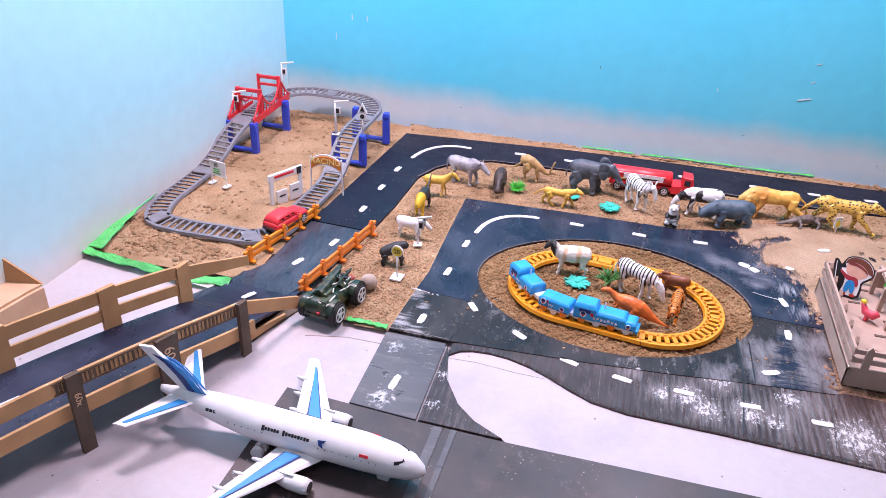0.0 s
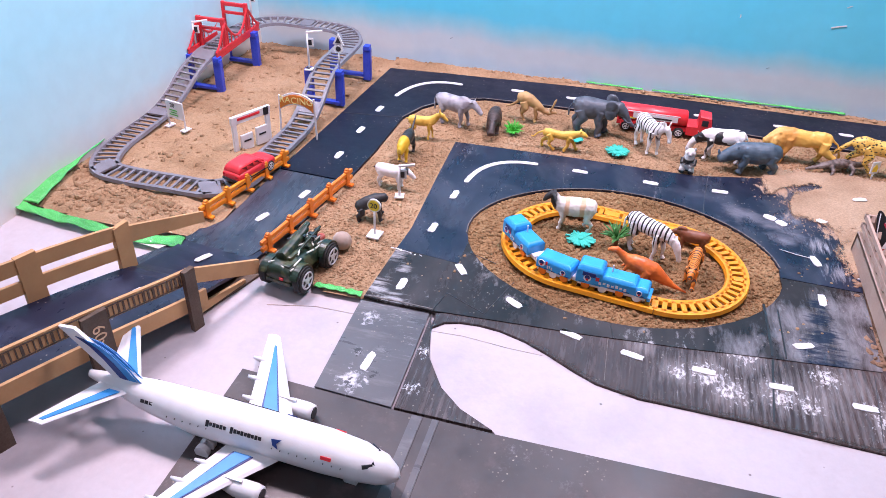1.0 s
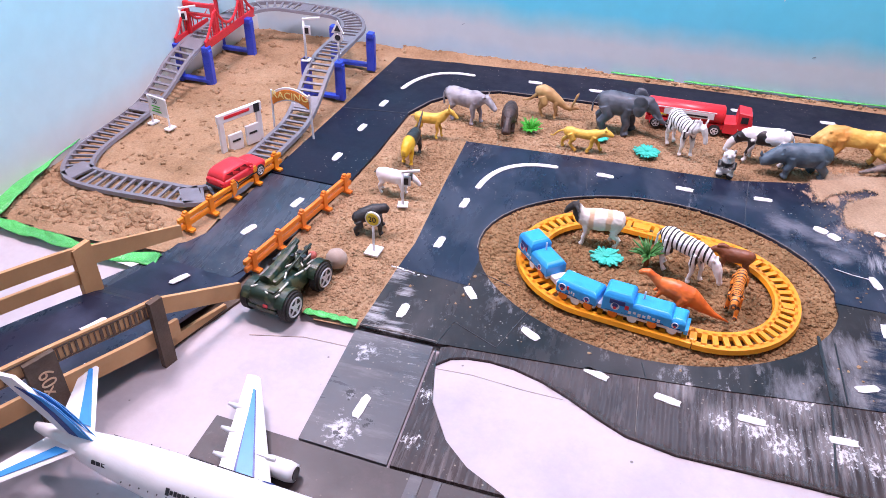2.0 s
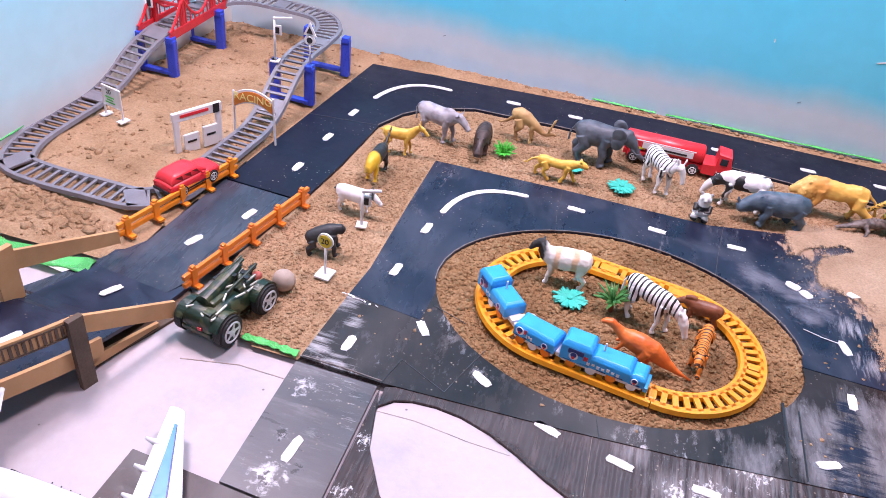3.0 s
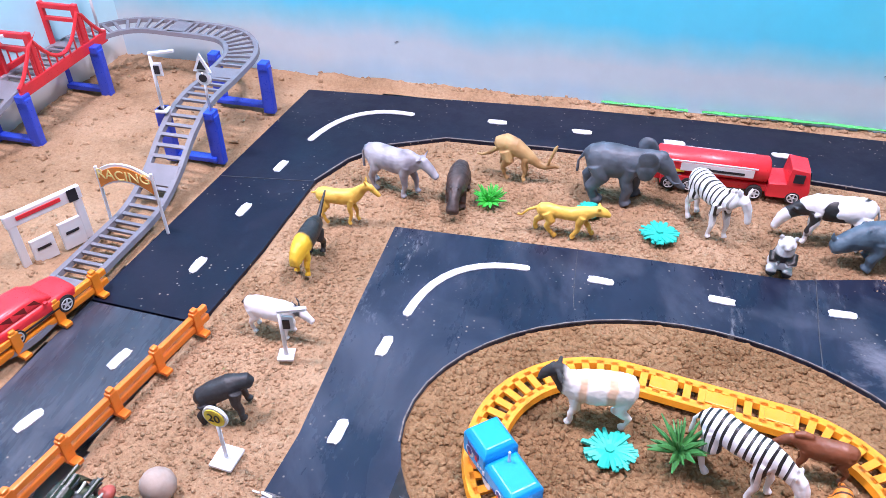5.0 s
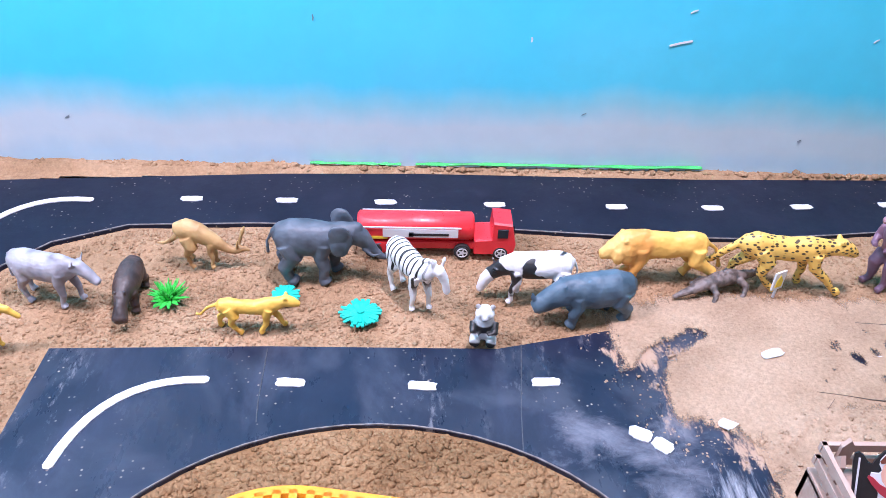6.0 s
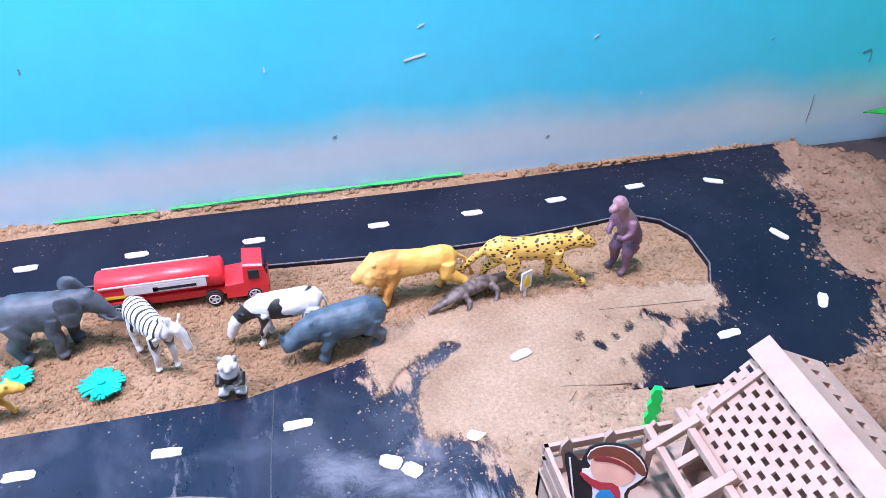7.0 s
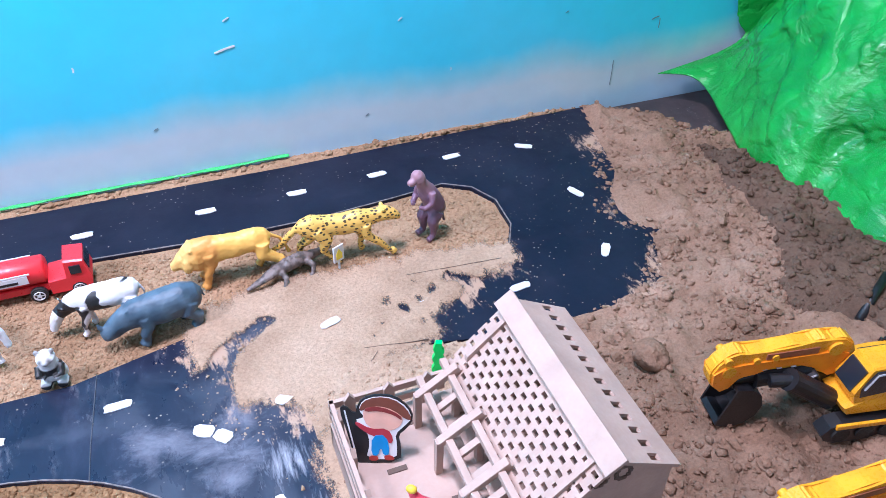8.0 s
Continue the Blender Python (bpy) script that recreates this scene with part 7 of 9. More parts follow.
cut = thing("cutout_figure", pose(0.322, 1.040, PZ, 0, -4, -20) @ Matrix.Scale(0.66, 4), "flat printed cut-out figure in a brown hat standing in the pen", "cut-out")
up_ = pose(0, 0, 0, 74)
HAT = [(-0.018, 0.066), (-0.013, 0.078), (0.002, 0.083), (0.019, 0.079), (0.031, 0.067), (0.036, 0.053), (0.030, 0.053), (0.018, 0.066), (0.004, 0.072), (-0.008, 0.070)]
SKIN = plastic("peach_print", (0.75, 0.42, 0.32), 0.4)
for nm, mat, t, dz, pts in (
        ("backing", BLACK_P, 0.0022, 0.0, [(-0.022, 0), (0.020, 0), (0.022, 0.020), (0.020, 0.034), (0.030, 0.042), (0.038, 0.054), (0.034, 0.068), (0.020, 0.082), (0.002, 0.085), (-0.014, 0.081), (-0.020, 0.070), (-0.022, 0.062), (-0.032, 0.074), (-0.038, 0.070), (-0.032, 0.040), (-0.028, 0.006)]),
        ("pale_rim", WHITE_P, 0.0006, 0.0014, [(-0.016, 0.006), (0.016, 0.004), (0.018, 0.022), (0.017, 0.036), (0.028, 0.046), (0.036, 0.054), (0.032, 0.068), (0.019, 0.080), (0.002, 0.083), (-0.013, 0.079), (-0.018, 0.068), (-0.012, 0.058), (-0.024, 0.056), (-0.012, 0.042), (-0.010, 0.026)]),
        ("hat_print", plastic("brown_print", (0.17, 0.05, 0.03), 0.4), 0.0006, 0.0020, HAT),
        ("face_print", SKIN, 0.0006, 0.0019, [(-0.013, 0.070), (-0.014, 0.054), (-0.004, 0.042), (0.014, 0.040), (0.026, 0.048), (0.026, 0.062), (0.006, 0.074)]),
        ("hair_print", plastic("dark_red_print", (0.22, 0.03, 0.03), 0.4), 0.0006, 0.0024, [(-0.012, 0.066), (0.004, 0.066), (0.018, 0.060), (0.026, 0.052), (0.024, 0.060), (0.006, 0.071), (-0.010, 0.071)]),
        ("shirt_print", plastic("crimson_print", (0.40, 0.03, 0.05), 0.4), 0.0006, 0.0020, [(-0.022, 0.055), (-0.008, 0.044), (0.010, 0.044), (0.015, 0.030), (0.011, 0.023), (0.006, 0.034), (-0.006, 0.034), (-0.023, 0.050)]),
        ("trouser_print", SKY_BLUE, 0.0006, 0.0024, [(-0.007, 0.036), (0.008, 0.036), (0.010, 0.012), (0.003, 0.010), (0.001, 0.022), (-0.003, 0.010), (-0.010, 0.012)]),
        ("rod_print", WHITE_P, 0.0008, 0.0016, [(-0.033, 0.068), (-0.0315, 0.068), (-0.0255, 0.016), (-0.027, 0.016)]),
        ("shoe_print", plastic("red_print", (0.42, 0.04, 0.03), 0.4), 0.0006, 0.0024, [(-0.012, 0.011), (-0.003, 0.010), (-0.003, 0.004), (-0.013, 0.005)]),
        ("shoe_print", plastic("red_print_b", (0.42, 0.04, 0.03), 0.4), 0.0006, 0.0024, [(0.003, 0.010), (0.011, 0.010), (0.015, 0.004), (0.004, 0.004)])):
    bm = bmesh.new()
    prism(bm, softened(pts, 1) if nm != "rod_print" else pts, t, up_ @ Matrix.Translation((0, 0, dz)))
    part(nm, bm, mat, cut)
hen = thing("toy_rooster", pose(0.336, 0.992, PZ, 0, 0, 140), "tiny red and yellow plastic bird figure on the pen floor", "toy figure")
bm = bmesh.new()
loft(bm, [(-0.012, 0, 0.016, 0.001, 0.004), (-0.006, 0, 0.010, 0.005, 0.006), (0.004, 0, 0.011, 0.005, 0.005), (0.008, 0, 0.018, 0.003, 0.003), (0.010, 0, 0.022, 0.002, 0.002)], 10)
box(bm, (0, 0, 0.003), (0.004, 0.006, 0.006))
part("body", bm, plastic("pink_red_plastic", (0.75, 0.08, 0.12), 0.35), hen, smooth=True)
bm = bmesh.new()
ball(bm, (0.009, 0, 0.023), (0.004, 0.003, 0.003), 8)
part("head", bm, SIGN_YELLOW, hen, smooth=True)
bm = bmesh.new()
prism(bm, [(-0.0045, 0), (0.0035, 0), (0.0022, 0.006), (0.0038, 0.011), (0.0022, 0.015), (0.0042, 0.019), (0.0024, 0.023), (0.0036, 0.027), (0.0018, 0.030), (0.0022, 0.034), (-0.0016, 0.034), (-0.0030, 0.029), (-0.0018, 0.025), (-0.0036, 0.021), (-0.0020, 0.016), (-0.0038, 0.012), (-0.0022, 0.007)], 0.003, pose(0, 0, 0, 90))
solid("green_soldier", bm, plastic("neon_green_plastic", (0.02, 0.75, 0.12), 0.4), pose(0.394, 1.118, 0.0, 0, 0, -20) @ Matrix.Scale(1.35, 4), "bright green flat plastic figure standing behind the pen", "toy figure")

# ---- excavators on the bank ----
ORANGE_Y = plastic("deep_orange_plastic", (0.92, 0.27, 0.008), 0.32)
DECAL_BROWN = plastic("brown_decal", (0.30, 0.10, 0.05), 0.4)
def excavator(at, label):
    ob = thing("toy_excavator", at, label, "toy excavator", "yellow toy excavators")
    for sy in (-1, 1):
        bm = bmesh.new()
        loop_ = [(-0.036, 0.0), (0.036, 0.0), (0.046, 0.005), (0.050, 0.012), (0.044, 0.021), (0.034, 0.024), (-0.034, 0.024), (-0.044, 0.021), (-0.050, 0.012), (-0.046, 0.005)]
        prism(bm, loop_, 0.014, pose(0, sy * 0.030, 0, 90))
        tr = part("crawler", bm, BLACK_P, ob)
        for k in range(4):
            bm = bmesh.new()
            rod(bm, (-0.033 + 0.022 * k, sy * 0.0365, 0.012), (-0.033 + 0.022 * k, sy * 0.0392, 0.012), 0.008, seg=14)
            part("road_wheel", bm, RUBBER, tr)
        bm = bmesh.new()
        box(bm, (0, sy * 0.0375, 0.022), (0.080, 0.003, 0.005), bevel=0.0008)
        part("track_guard", bm, YELLOW_P, tr)
    bm = bmesh.new()
    rod(bm, (0, 0, 0.020), (0, 0, 0.028), 0.022, seg=20)
    part("turntable", bm, BLACK_P, ob)
    bm = bmesh.new()
    profile_body(bm, [(-0.052, 0.028), (0.030, 0.028), (0.034, 0.036), (0.010, 0.044), (-0.020, 0.050), (-0.050, 0.050), (-0.057, 0.038)], 0.030, 0.9)
    part("upper_body", bm, YELLOW_P, ob)
    bm = bmesh.new()
    profile_body(bm, [(-0.012, 0.046), (0.026, 0.040), (0.030, 0.052), (0.020, 0.078), (-0.010, 0.080), (-0.015, 0.066)], 0.0145, 0.85)
    cab = part("cab", bm, YELLOW_P, ob)
    cab.matrix_basis = pose(0, 0.014, 0)
    for sy in (-1, 1):
        bm = bmesh.new()
        prism(bm, [(-0.0105, 0.051), (0.0225, 0.046), (0.0245, 0.056), (0.0175, 0.0755), (-0.0085, 0.0765)], 0.001, Matrix.Translation((0, sy * 0.0138, 0)) @ Matrix.Rotation(radians(90), 4, "X"))
        cw = part("cab_window", bm, GLASS_DARK, cab)
        bm = bmesh.new()
        ribbon(bm, [(-0.0075, 0.0735), (0.0155, 0.0725), (0.0215, 0.056)], 0.0016, 0.0006, 0.0012)
        rim = part("window_trim", bm, WHITE_P, cw, "white window trim")
        rim.matrix_basis = Matrix.Translation((0, sy * 0.0145, 0)) @ Matrix.Rotation(radians(90), 4, "X")
    bm = bmesh.new()
    box(bm, (0.0268, 0, 0.062), (0.002, 0.021, 0.023), Matrix.Rotation(radians(-20), 4, "Y"))
    part("windscreen", bm, GLASS_DARK, cab)
    bm = bmesh.new()
    arm = [(0.012, 0.046), (0.014, 0.066), (0.020, 0.080), (0.030, 0.087), (0.040, 0.084), (0.050, 0.088), (0.058, 0.084), (0.076, 0.084), (0.096, 0.080), (0.114, 0.078), (0.122, 0.083), (0.131, 0.080), (0.139, 0.070), (0.143, 0.060),
           (0.140, 0.046), (0.131, 0.037), (0.123, 0.040), (0.117, 0.052), (0.104, 0.054), (0.090, 0.060), (0.066, 0.060), (0.046, 0.052), (0.034, 0.042)]
    prism(bm, arm, 0.015, pose(0, -0.010, 0, 90))
    bmesh.ops.bevel(bm, geom=list(bm.edges), offset=0.0018, segments=2, affect="EDGES")
    boom = part("boom", bm, YELLOW_P, ob)
    for sy in (-1, 1):
        bm = bmesh.new()
        prism(bm, [(0.015, 0.049), (0.034, 0.044), (0.046, 0.054), (0.066, 0.062), (0.090, 0.062), (0.104, 0.056), (0.117, 0.054), (0.124, 0.042), (0.131, 0.039), (0.139, 0.047), (0.141, 0.060), (0.132, 0.067), (0.118, 0.069), (0.084, 0.071), (0.040, 0.073), (0.022, 0.069)], 0.003, pose(0, -0.010 + sy * 0.0078, 0, 90))
        part("side_plate", bm, ORANGE_Y, boom, "deep orange side plate")
    for k, (x, z, r) in enumerate(((0.128, 0.062, 0.006), (0.036, 0.076, 0.007), (0.090, 0.074, 0.003), (0.106, 0.072, 0.003), (0.131, 0.074, 0.0035))):
        bm = bmesh.new()
        rod(bm, (x, -0.0200, z), (x, 0.0000, z), r, seg=14)
        part("boss", bm, YELLOW_P, ob)
    for sy in (-1, 1):
        bm = bmesh.new()
        prism(bm, [(0.052, 0.080), (0.098, 0.078), (0.098, 0.072), (0.052, 0.073)], 0.0012, pose(0, -0.010 + sy * 0.0080, 0, 90))
        part("boom_decal", bm, DECAL_BROWN, boom, "brown decal strip")
    bm = bmesh.new()
    rod(bm, (0.052, -0.010, 0.050), (0.100, -0.010, 0.046), 0.0120, seg=16)
    rod(bm, (0.022, -0.016, 0.030), (0.070, -0.016, 0.052), 0.0130, seg=16)
    rod(bm, (0.096, -0.010, 0.046), (0.118, -0.010, 0.040), 0.0070, seg=14)
    rod(bm, (0.078, 0.008, 0.056), (0.036, 0.012, 0.030), 0.0100, seg=16)
    rod(bm, (0.092, 0.004, 0.052), (0.074, 0.008, 0.054), 0.0060, seg=14)
    box(bm, (0.046, -0.010, 0.036), (0.014, 0.034, 0.036), Matrix.Rotation(radians(30), 4, "Y"), 0.002)
    part("ram", bm, BLACK_P, ob, smooth=False)
    bm = bmesh.new()
    n = 7
    out = [(0.114 + 0.024 * math.cos(a), 0.021 + 0.024 * math.sin(a)) for a in (math.pi * (0.45 + 1.25 * k / n) for k in range(n + 1))]
    inn = [(0.114 + 0.018 * math.cos(a), 0.021 + 0.018 * math.sin(a)) for a in (math.pi * (0.45 + 1.25 * k / n) for k in range(n + 1))]
    prism(bm, out + inn[::-1], 0.030, pose(0, -0.010, 0, 90))
    for sy in (-1, 1):
        prism(bm, out, 0.002, pose(0, -0.010 + sy * 0.0145, 0, 90))
    part("bucket", bm, BLACK_P, ob)
    # silver strips stand in for the shine on the black ram
    for k in range(3):
        bm = bmesh.new()
        box(bm, (0.070 + 0.013 * k, -0.010, 0.0605), (0.004, 0.019, 0.0008), Matrix.Rotation(radians(8), 4, "Y"))
        part("ram_glint", bm, CHROME, ob, "silver strip painting in the glint on the ram")
    bm = bmesh.new()
    for k in range(4):
        box(bm, (-0.045 + 0.004 * k, -0.028, 0.048), (0.0018, 0.003, 0.007))
    part("warning_stripe", bm, INK, ob)
    return ob


excavator(pose(0.687, 0.977, 0.006, 0, 0, 168) @ Matrix.Scale(0.885, 4), "yellow toy excavator with black bucket on the loose earth")
excavator(pose(0.650, 0.872, 0.008, 0, 0, 174) @ Matrix.Scale(0.90, 4), "second yellow toy excavator partly hidden at the edge of the bank")

bm = bmesh.new()
bmesh.ops.create_icosphere(bm, subdivisions=4, radius=0.015)
for vtx in bm.verts:
    vtx.co *= 1 + 0.30 * noise.fractal(vtx.co * 60, 0.9, 2.1, 4)
    vtx.co.z *= 0.75
solid("earth_clod", bm, SAND_BANK, pose(0.567, 1.073, 0.012), "large broken clod of brown earth lying on the bank", "clod", smooth=True)
bm = bmesh.new()
rod(bm, (0.757, 1.040, 0.018), (0.800, 1.062, 0.040), 0.0042, 0.0036, 12)
solid("black_stick", bm, BLACK_P, pose(0, 0, 0), "black plastic stick lying on the dark-coloured earth", "stick", smooth=True)

# ---- green tarpaulin heaped at the side ----
def tarp_sheet(name, fn, nu, nv, material, label, category, thick=0.0014):
    bm = bmesh.new()
    vs = [[bm.verts.new(fn(i / nu, j / nv)) for j in range(nv + 1)] for i in range(nu + 1)]
    for i in range(nu):
        for j in range(nv):
            bm.faces.new((vs[i][j], vs[i + 1][j], vs[i + 1][j + 1], vs[i][j + 1]))
    ob = solid(name, bm, material, pose(0, 0, 0), label, category, smooth=True)
    md = ob.modifiers.new("thickness", "SOLIDIFY")
    md.thickness = thick
    return ob


LOW = smooth_line([(0.840, 1.476, 0.036), (0.872, 1.455, 0.036), (0.880, 1.425, 0.026), (0.853, 1.345, 0.022), (0.835, 1.279, 0.020), (0.838, 1.225, 0.022), (0.850, 1.198, 0.024), (0.837, 1.136, 0.020), (0.839, 1.089, 0.022), (0.81, 1.03, 0.02), (0.80, 0.95, 0.02)], 5)
SIDE = smooth_line([(0.840, 1.476, 0.036), (0.915, 1.478, 0.048), (0.955, 1.478, 0.060), (0.972, 1.480, 0.072), (0.962, 1.482, 0.10), (0.950, 1.483, 0.13), (0.96, 1.483, 0.25), (0.99, 1.483, 0.42)], 5)


def along(line, f):
    k = f * (len(line) - 1)
    i = min(int(k), len(line) - 2)
    return line[i].lerp(line[i + 1], k - i)


def crease(a, n, seed, sharp=0.35):
    """Long folds across the coordinate a: flat facets that meet in narrow ridges."""
    k = a * n
    i = math.floor(k)
    h0, h1 = (noise.noise(Vector((j * 3.7, seed, 1.3))) * 1.6 for j in (i, i + 1))
    f = k - i
    return h0 + (h1 - h0) * (f + sharp * (3 * f * f - 2 * f * f * f - f))


def tarp_fn(u, v):
    # u runs along the lower edge from the wall towards the room, v up and away
    low, side = along(LOW, u), along(SIDE, v)
    w = min(1.0, u / 0.35)
    w = w * w * (3 - 2 * w)
    rise = Vector((0.24 * v, 0.04 * v, 0.46 * v))
    p = low + (side - SIDE[0]) * (1 - w) + rise * w
    grow = min(1.0, 0.12 + v * 5)
    wob = 0.10 * noise.noise(Vector((u * 3, v * 4, 3)))
    f = 0.034 * crease(v * 0.75 + u * 0.60 + wob, 7, 2.2) + 0.024 * crease(u - v * 0.45 + wob, 8, 5.1) + 0.013 * crease(v * 1.1 - u * 0.3 - wob, 13, 7.7) + 0.004 * crease(u * 1.3 + v * 0.9, 26, 9.4) + 0.0025 * crease(u * 2.1 - v * 1.7 + wob, 30, 4.4)
    f *= grow * (0.62 + 0.38 * w)
    return (p.x + 0.80 * f, min(p.y - 0.15 * f, 1.486), max(p.z + 0.45 * f, 0.014))


tarp_sheet("green_tarpaulin", tarp_fn, 190, 170, TARP, "crumpled shiny green plastic tarpaulin draped over the side", "tarpaulin")


def edge_strip(pts, width, label, wide=None):
    P = smooth_line(pts, 6)

    def fn(u, v):
        k = u * (len(P) - 1)
        i = min(int(k), len(P) - 2)
        p = P[i].lerp(P[i + 1], k - i)
        d = P[i + 1] - P[i]
        nrm = Vector((-d.y, d.x, 0)).normalized()
        wd = (width + ((wide or width) - width) * u) * (0.8 + 0.4 * noise.noise(Vector((u * 9, 2, 1))))
        q = p + nrm * (v - 0.5) * wd
        return (q.x, q.y, q.z + 0.25 * width * math.sin(v * 5 + u * 30) * 0.3 + 0.08 * width * noise.noise(Vector((u * 30, v * 4, 5))))

    return tarp_sheet("green_sheet_edge", fn, 60, 6, TARP_PALE, label, "plastic sheet", 0.001)


edge_strip([(-0.680, 1.36, 0.010), (-0.686, 1.26, 0.011), (-0.692, 1.16, 0.012), (-0.695, 1.06, 0.012), (-0.694, 0.98, 0.011), (-0.690, 0.93, 0.010), (-0.690, 0.885, 0.004)], 0.010, "green plastic sheet edge rising against the painted wall", 0.048)
edge_strip([(-0.705, 0.880, 0.003), (-0.66, 0.875, 0.000), (-0.60, 0.868, 0.000), (-0.52, 0.862, 0.000), (-0.465, 0.866, 0.001)], 0.016, "green plastic sheet edge showing round the earth", 0.024)
edge_strip([(0.05, 1.487, 0.006), (0.14, 1.488, 0.007), (0.25, 1.488, 0.007), (0.354, 1.488, 0.008)], 0.006, "green plastic sheet edge along the painted wall")
edge_strip([(-0.06, 1.488, 0.005), (0.0, 1.488, 0.005), (0.035, 1.488, 0.005)], 0.005, "scrap of green plastic edge along the wall")
edge_strip([(-0.29, 0.838, 0.0), (-0.262, 0.838, 0.0), (-0.236, 0.836, 0.0)], 0.009, "scrap of green plastic sheet beside the toy jeep")


# ---- moulded animal figures: each is one plain mesh ----
def fore(x, y, z, r=0.08, f=0.034, dx=0.0):
    """A front leg: shoulder, elbow, knee, fetlock, toe."""
    return [(x, y * 0.70, z, r), (x - 0.02 + dx * 0.15, y * 0.95, z * 0.66, r * 0.72), (x + 0.02 + dx * 0.5, y, z * 0.38, f * 1.12), (x + dx * 0.9, y, z * 0.12, f * 0.86), (x + dx + 0.01, y, 0.035, f * 1.15), (x + dx + 0.03, y, 0.0, f * 1.25)]


def hind(x, y, z, r=0.10, f=0.036, dx=0.0):
    """A back leg: hip, stifle, hock, fetlock, toe."""
    return [(x, y * 0.66, z, r), (x + 0.05 + dx * 0.2, y * 0.95, z * 0.68, r * 0.82), (x - 0.05 + dx * 0.55, y, z * 0.40, f * 1.25), (x - 0.02 + dx * 0.9, y, z * 0.13, f * 0.88), (x + dx + 0.0, y, 0.035, f * 1.15), (x + dx + 0.03, y, 0.0, f * 1.25)]


def four(xr, xf, y, zr, zf, rr, rf, f, d=0.0):
    return [hind(xr, y, zr, rr, f, -d), hind(xr + 0.02, -y, zr, rr, f, d), fore(xf, y, zf, rf, f, d), fore(xf - 0.02, -y, zf, rf, f, -d)]


def figure(name, label, material, s, at, spine, tubes=(), balls=(), group="plastic animal figures", fine=88, knobs=0.0045):
    """spine rows: x, z, across, up and a side shift; tubes: lists of x, y, z, r; balls: centre and three radii; all in body lengths."""
    bm = bmesh.new()
    loft(bm, [(r[0] * s, (r[4] if len(r) > 4 else 0.0) * s, r[1] * s, r[2] * s, r[3] * s) for r in spine], 26)
    for t in tubes:
        loft(bm, [(x * s, y * s, z * s, r * s, r * s) for x, y, z, r in t], 12)
    for x, y, z, a, b, c in balls:
        ball(bm, (x * s, y * s, z * s), (a * s, b * s, c * s), 14)
    ob = solid(name, bm, material, at, label, "animal figure", group, smooth=True)
    md = ob.modifiers.new("moulding", "REMESH")
    md.mode, md.voxel_size, md.use_smooth_shade = "VOXEL", s / fine, True
    sm = ob.modifiers.new("soften", "SMOOTH")
    sm.factor, sm.iterations = 0.5, 4
    tex = bpy.data.textures.new("moulded_relief", "CLOUDS")
    tex.noise_scale, tex.noise_depth = s * 0.10, 3
    dm = ob.modifiers.new("relief", "DISPLACE")
    dm.texture, dm.strength, dm.mid_level, dm.texture_coords = tex, s * knobs * 3.4, 0.5, "LOCAL"
    return ob


def ears(x, z, y=0.05, h=0.07, r=0.02, back=0.01):
    return [[(x, sy * y * 0.7, z, r), (x - back, sy * y, z + h * 0.6, r * 1.15), (x - back * 1.3, sy * y * 1.12, z + h, r * 0.55)] for sy in (-1, 1)]


def horns(x, z, y=0.04, h=0.12, r=0.016):
    return [[(x, sy * y, z, r), (x - 0.01, sy * y * 2.3, z + h * 0.30, r * 0.95), (x + 0.01, sy * y * 2.6, z + h * 0.7, r * 0.8), (x + 0.02, sy * y * 2.1, z + h, r * 0.5)] for sy in (-1, 1)]


def tail(*pts):
    return [(x, y, z, r) for x, y, z, r in pts]


HORSE = [(-0.47, 0.56, 0.04, 0.05), (-0.44, 0.56, 0.10, 0.11), (-0.34, 0.56, 0.135, 0.145), (-0.18, 0.54, 0.135, 0.145), (0.0, 0.53, 0.135, 0.145), (0.16, 0.55, 0.120, 0.155), (0.26, 0.61, 0.085, 0.135), (0.34, 0.69, 0.062, 0.105), (0.41, 0.76, 0.056, 0.085), (0.47, 0.79, 0.060, 0.075), (0.54, 0.75, 0.055, 0.065), (0.62, 0.67, 0.040, 0.046), (0.67, 0.62, 0.040, 0.042), (0.69, 0.60, 0.025, 0.028)]
CATTLE = [(-0.50, 0.55, 0.05, 0.07), (-0.46, 0.55, 0.11, 0.125), (-0.34, 0.53, 0.155, 0.170), (-0.15, 0.51, 0.168, 0.185), (0.05, 0.50, 0.168, 0.19), (0.20, 0.53, 0.145, 0.18), (0.30, 0.57, 0.100, 0.140), (0.38, 0.58, 0.078, 0.105), (0.45, 0.58, 0.076, 0.088), (0.53, 0.52, 0.068, 0.075), (0.61, 0.44, 0.052, 0.056), (0.65, 0.41, 0.052, 0.050), (0.67, 0.40, 0.032, 0.032)]
COW_LOW = [(-0.50, 0.55, 0.05, 0.07), (-0.46, 0.55, 0.12, 0.13), (-0.34, 0.54, 0.155, 0.165), (-0.15, 0.51, 0.165, 0.175), (0.05, 0.50, 0.160, 0.17), (0.20, 0.51, 0.130, 0.16), (0.31, 0.47, 0.095, 0.130), (0.40, 0.41, 0.078, 0.100), (0.48, 0.35, 0.080, 0.085), (0.54, 0.26, 0.070, 0.075), (0.58, 0.16, 0.055, 0.056), (0.60, 0.11, 0.055, 0.050), (0.60, 0.08, 0.032, 0.032)]
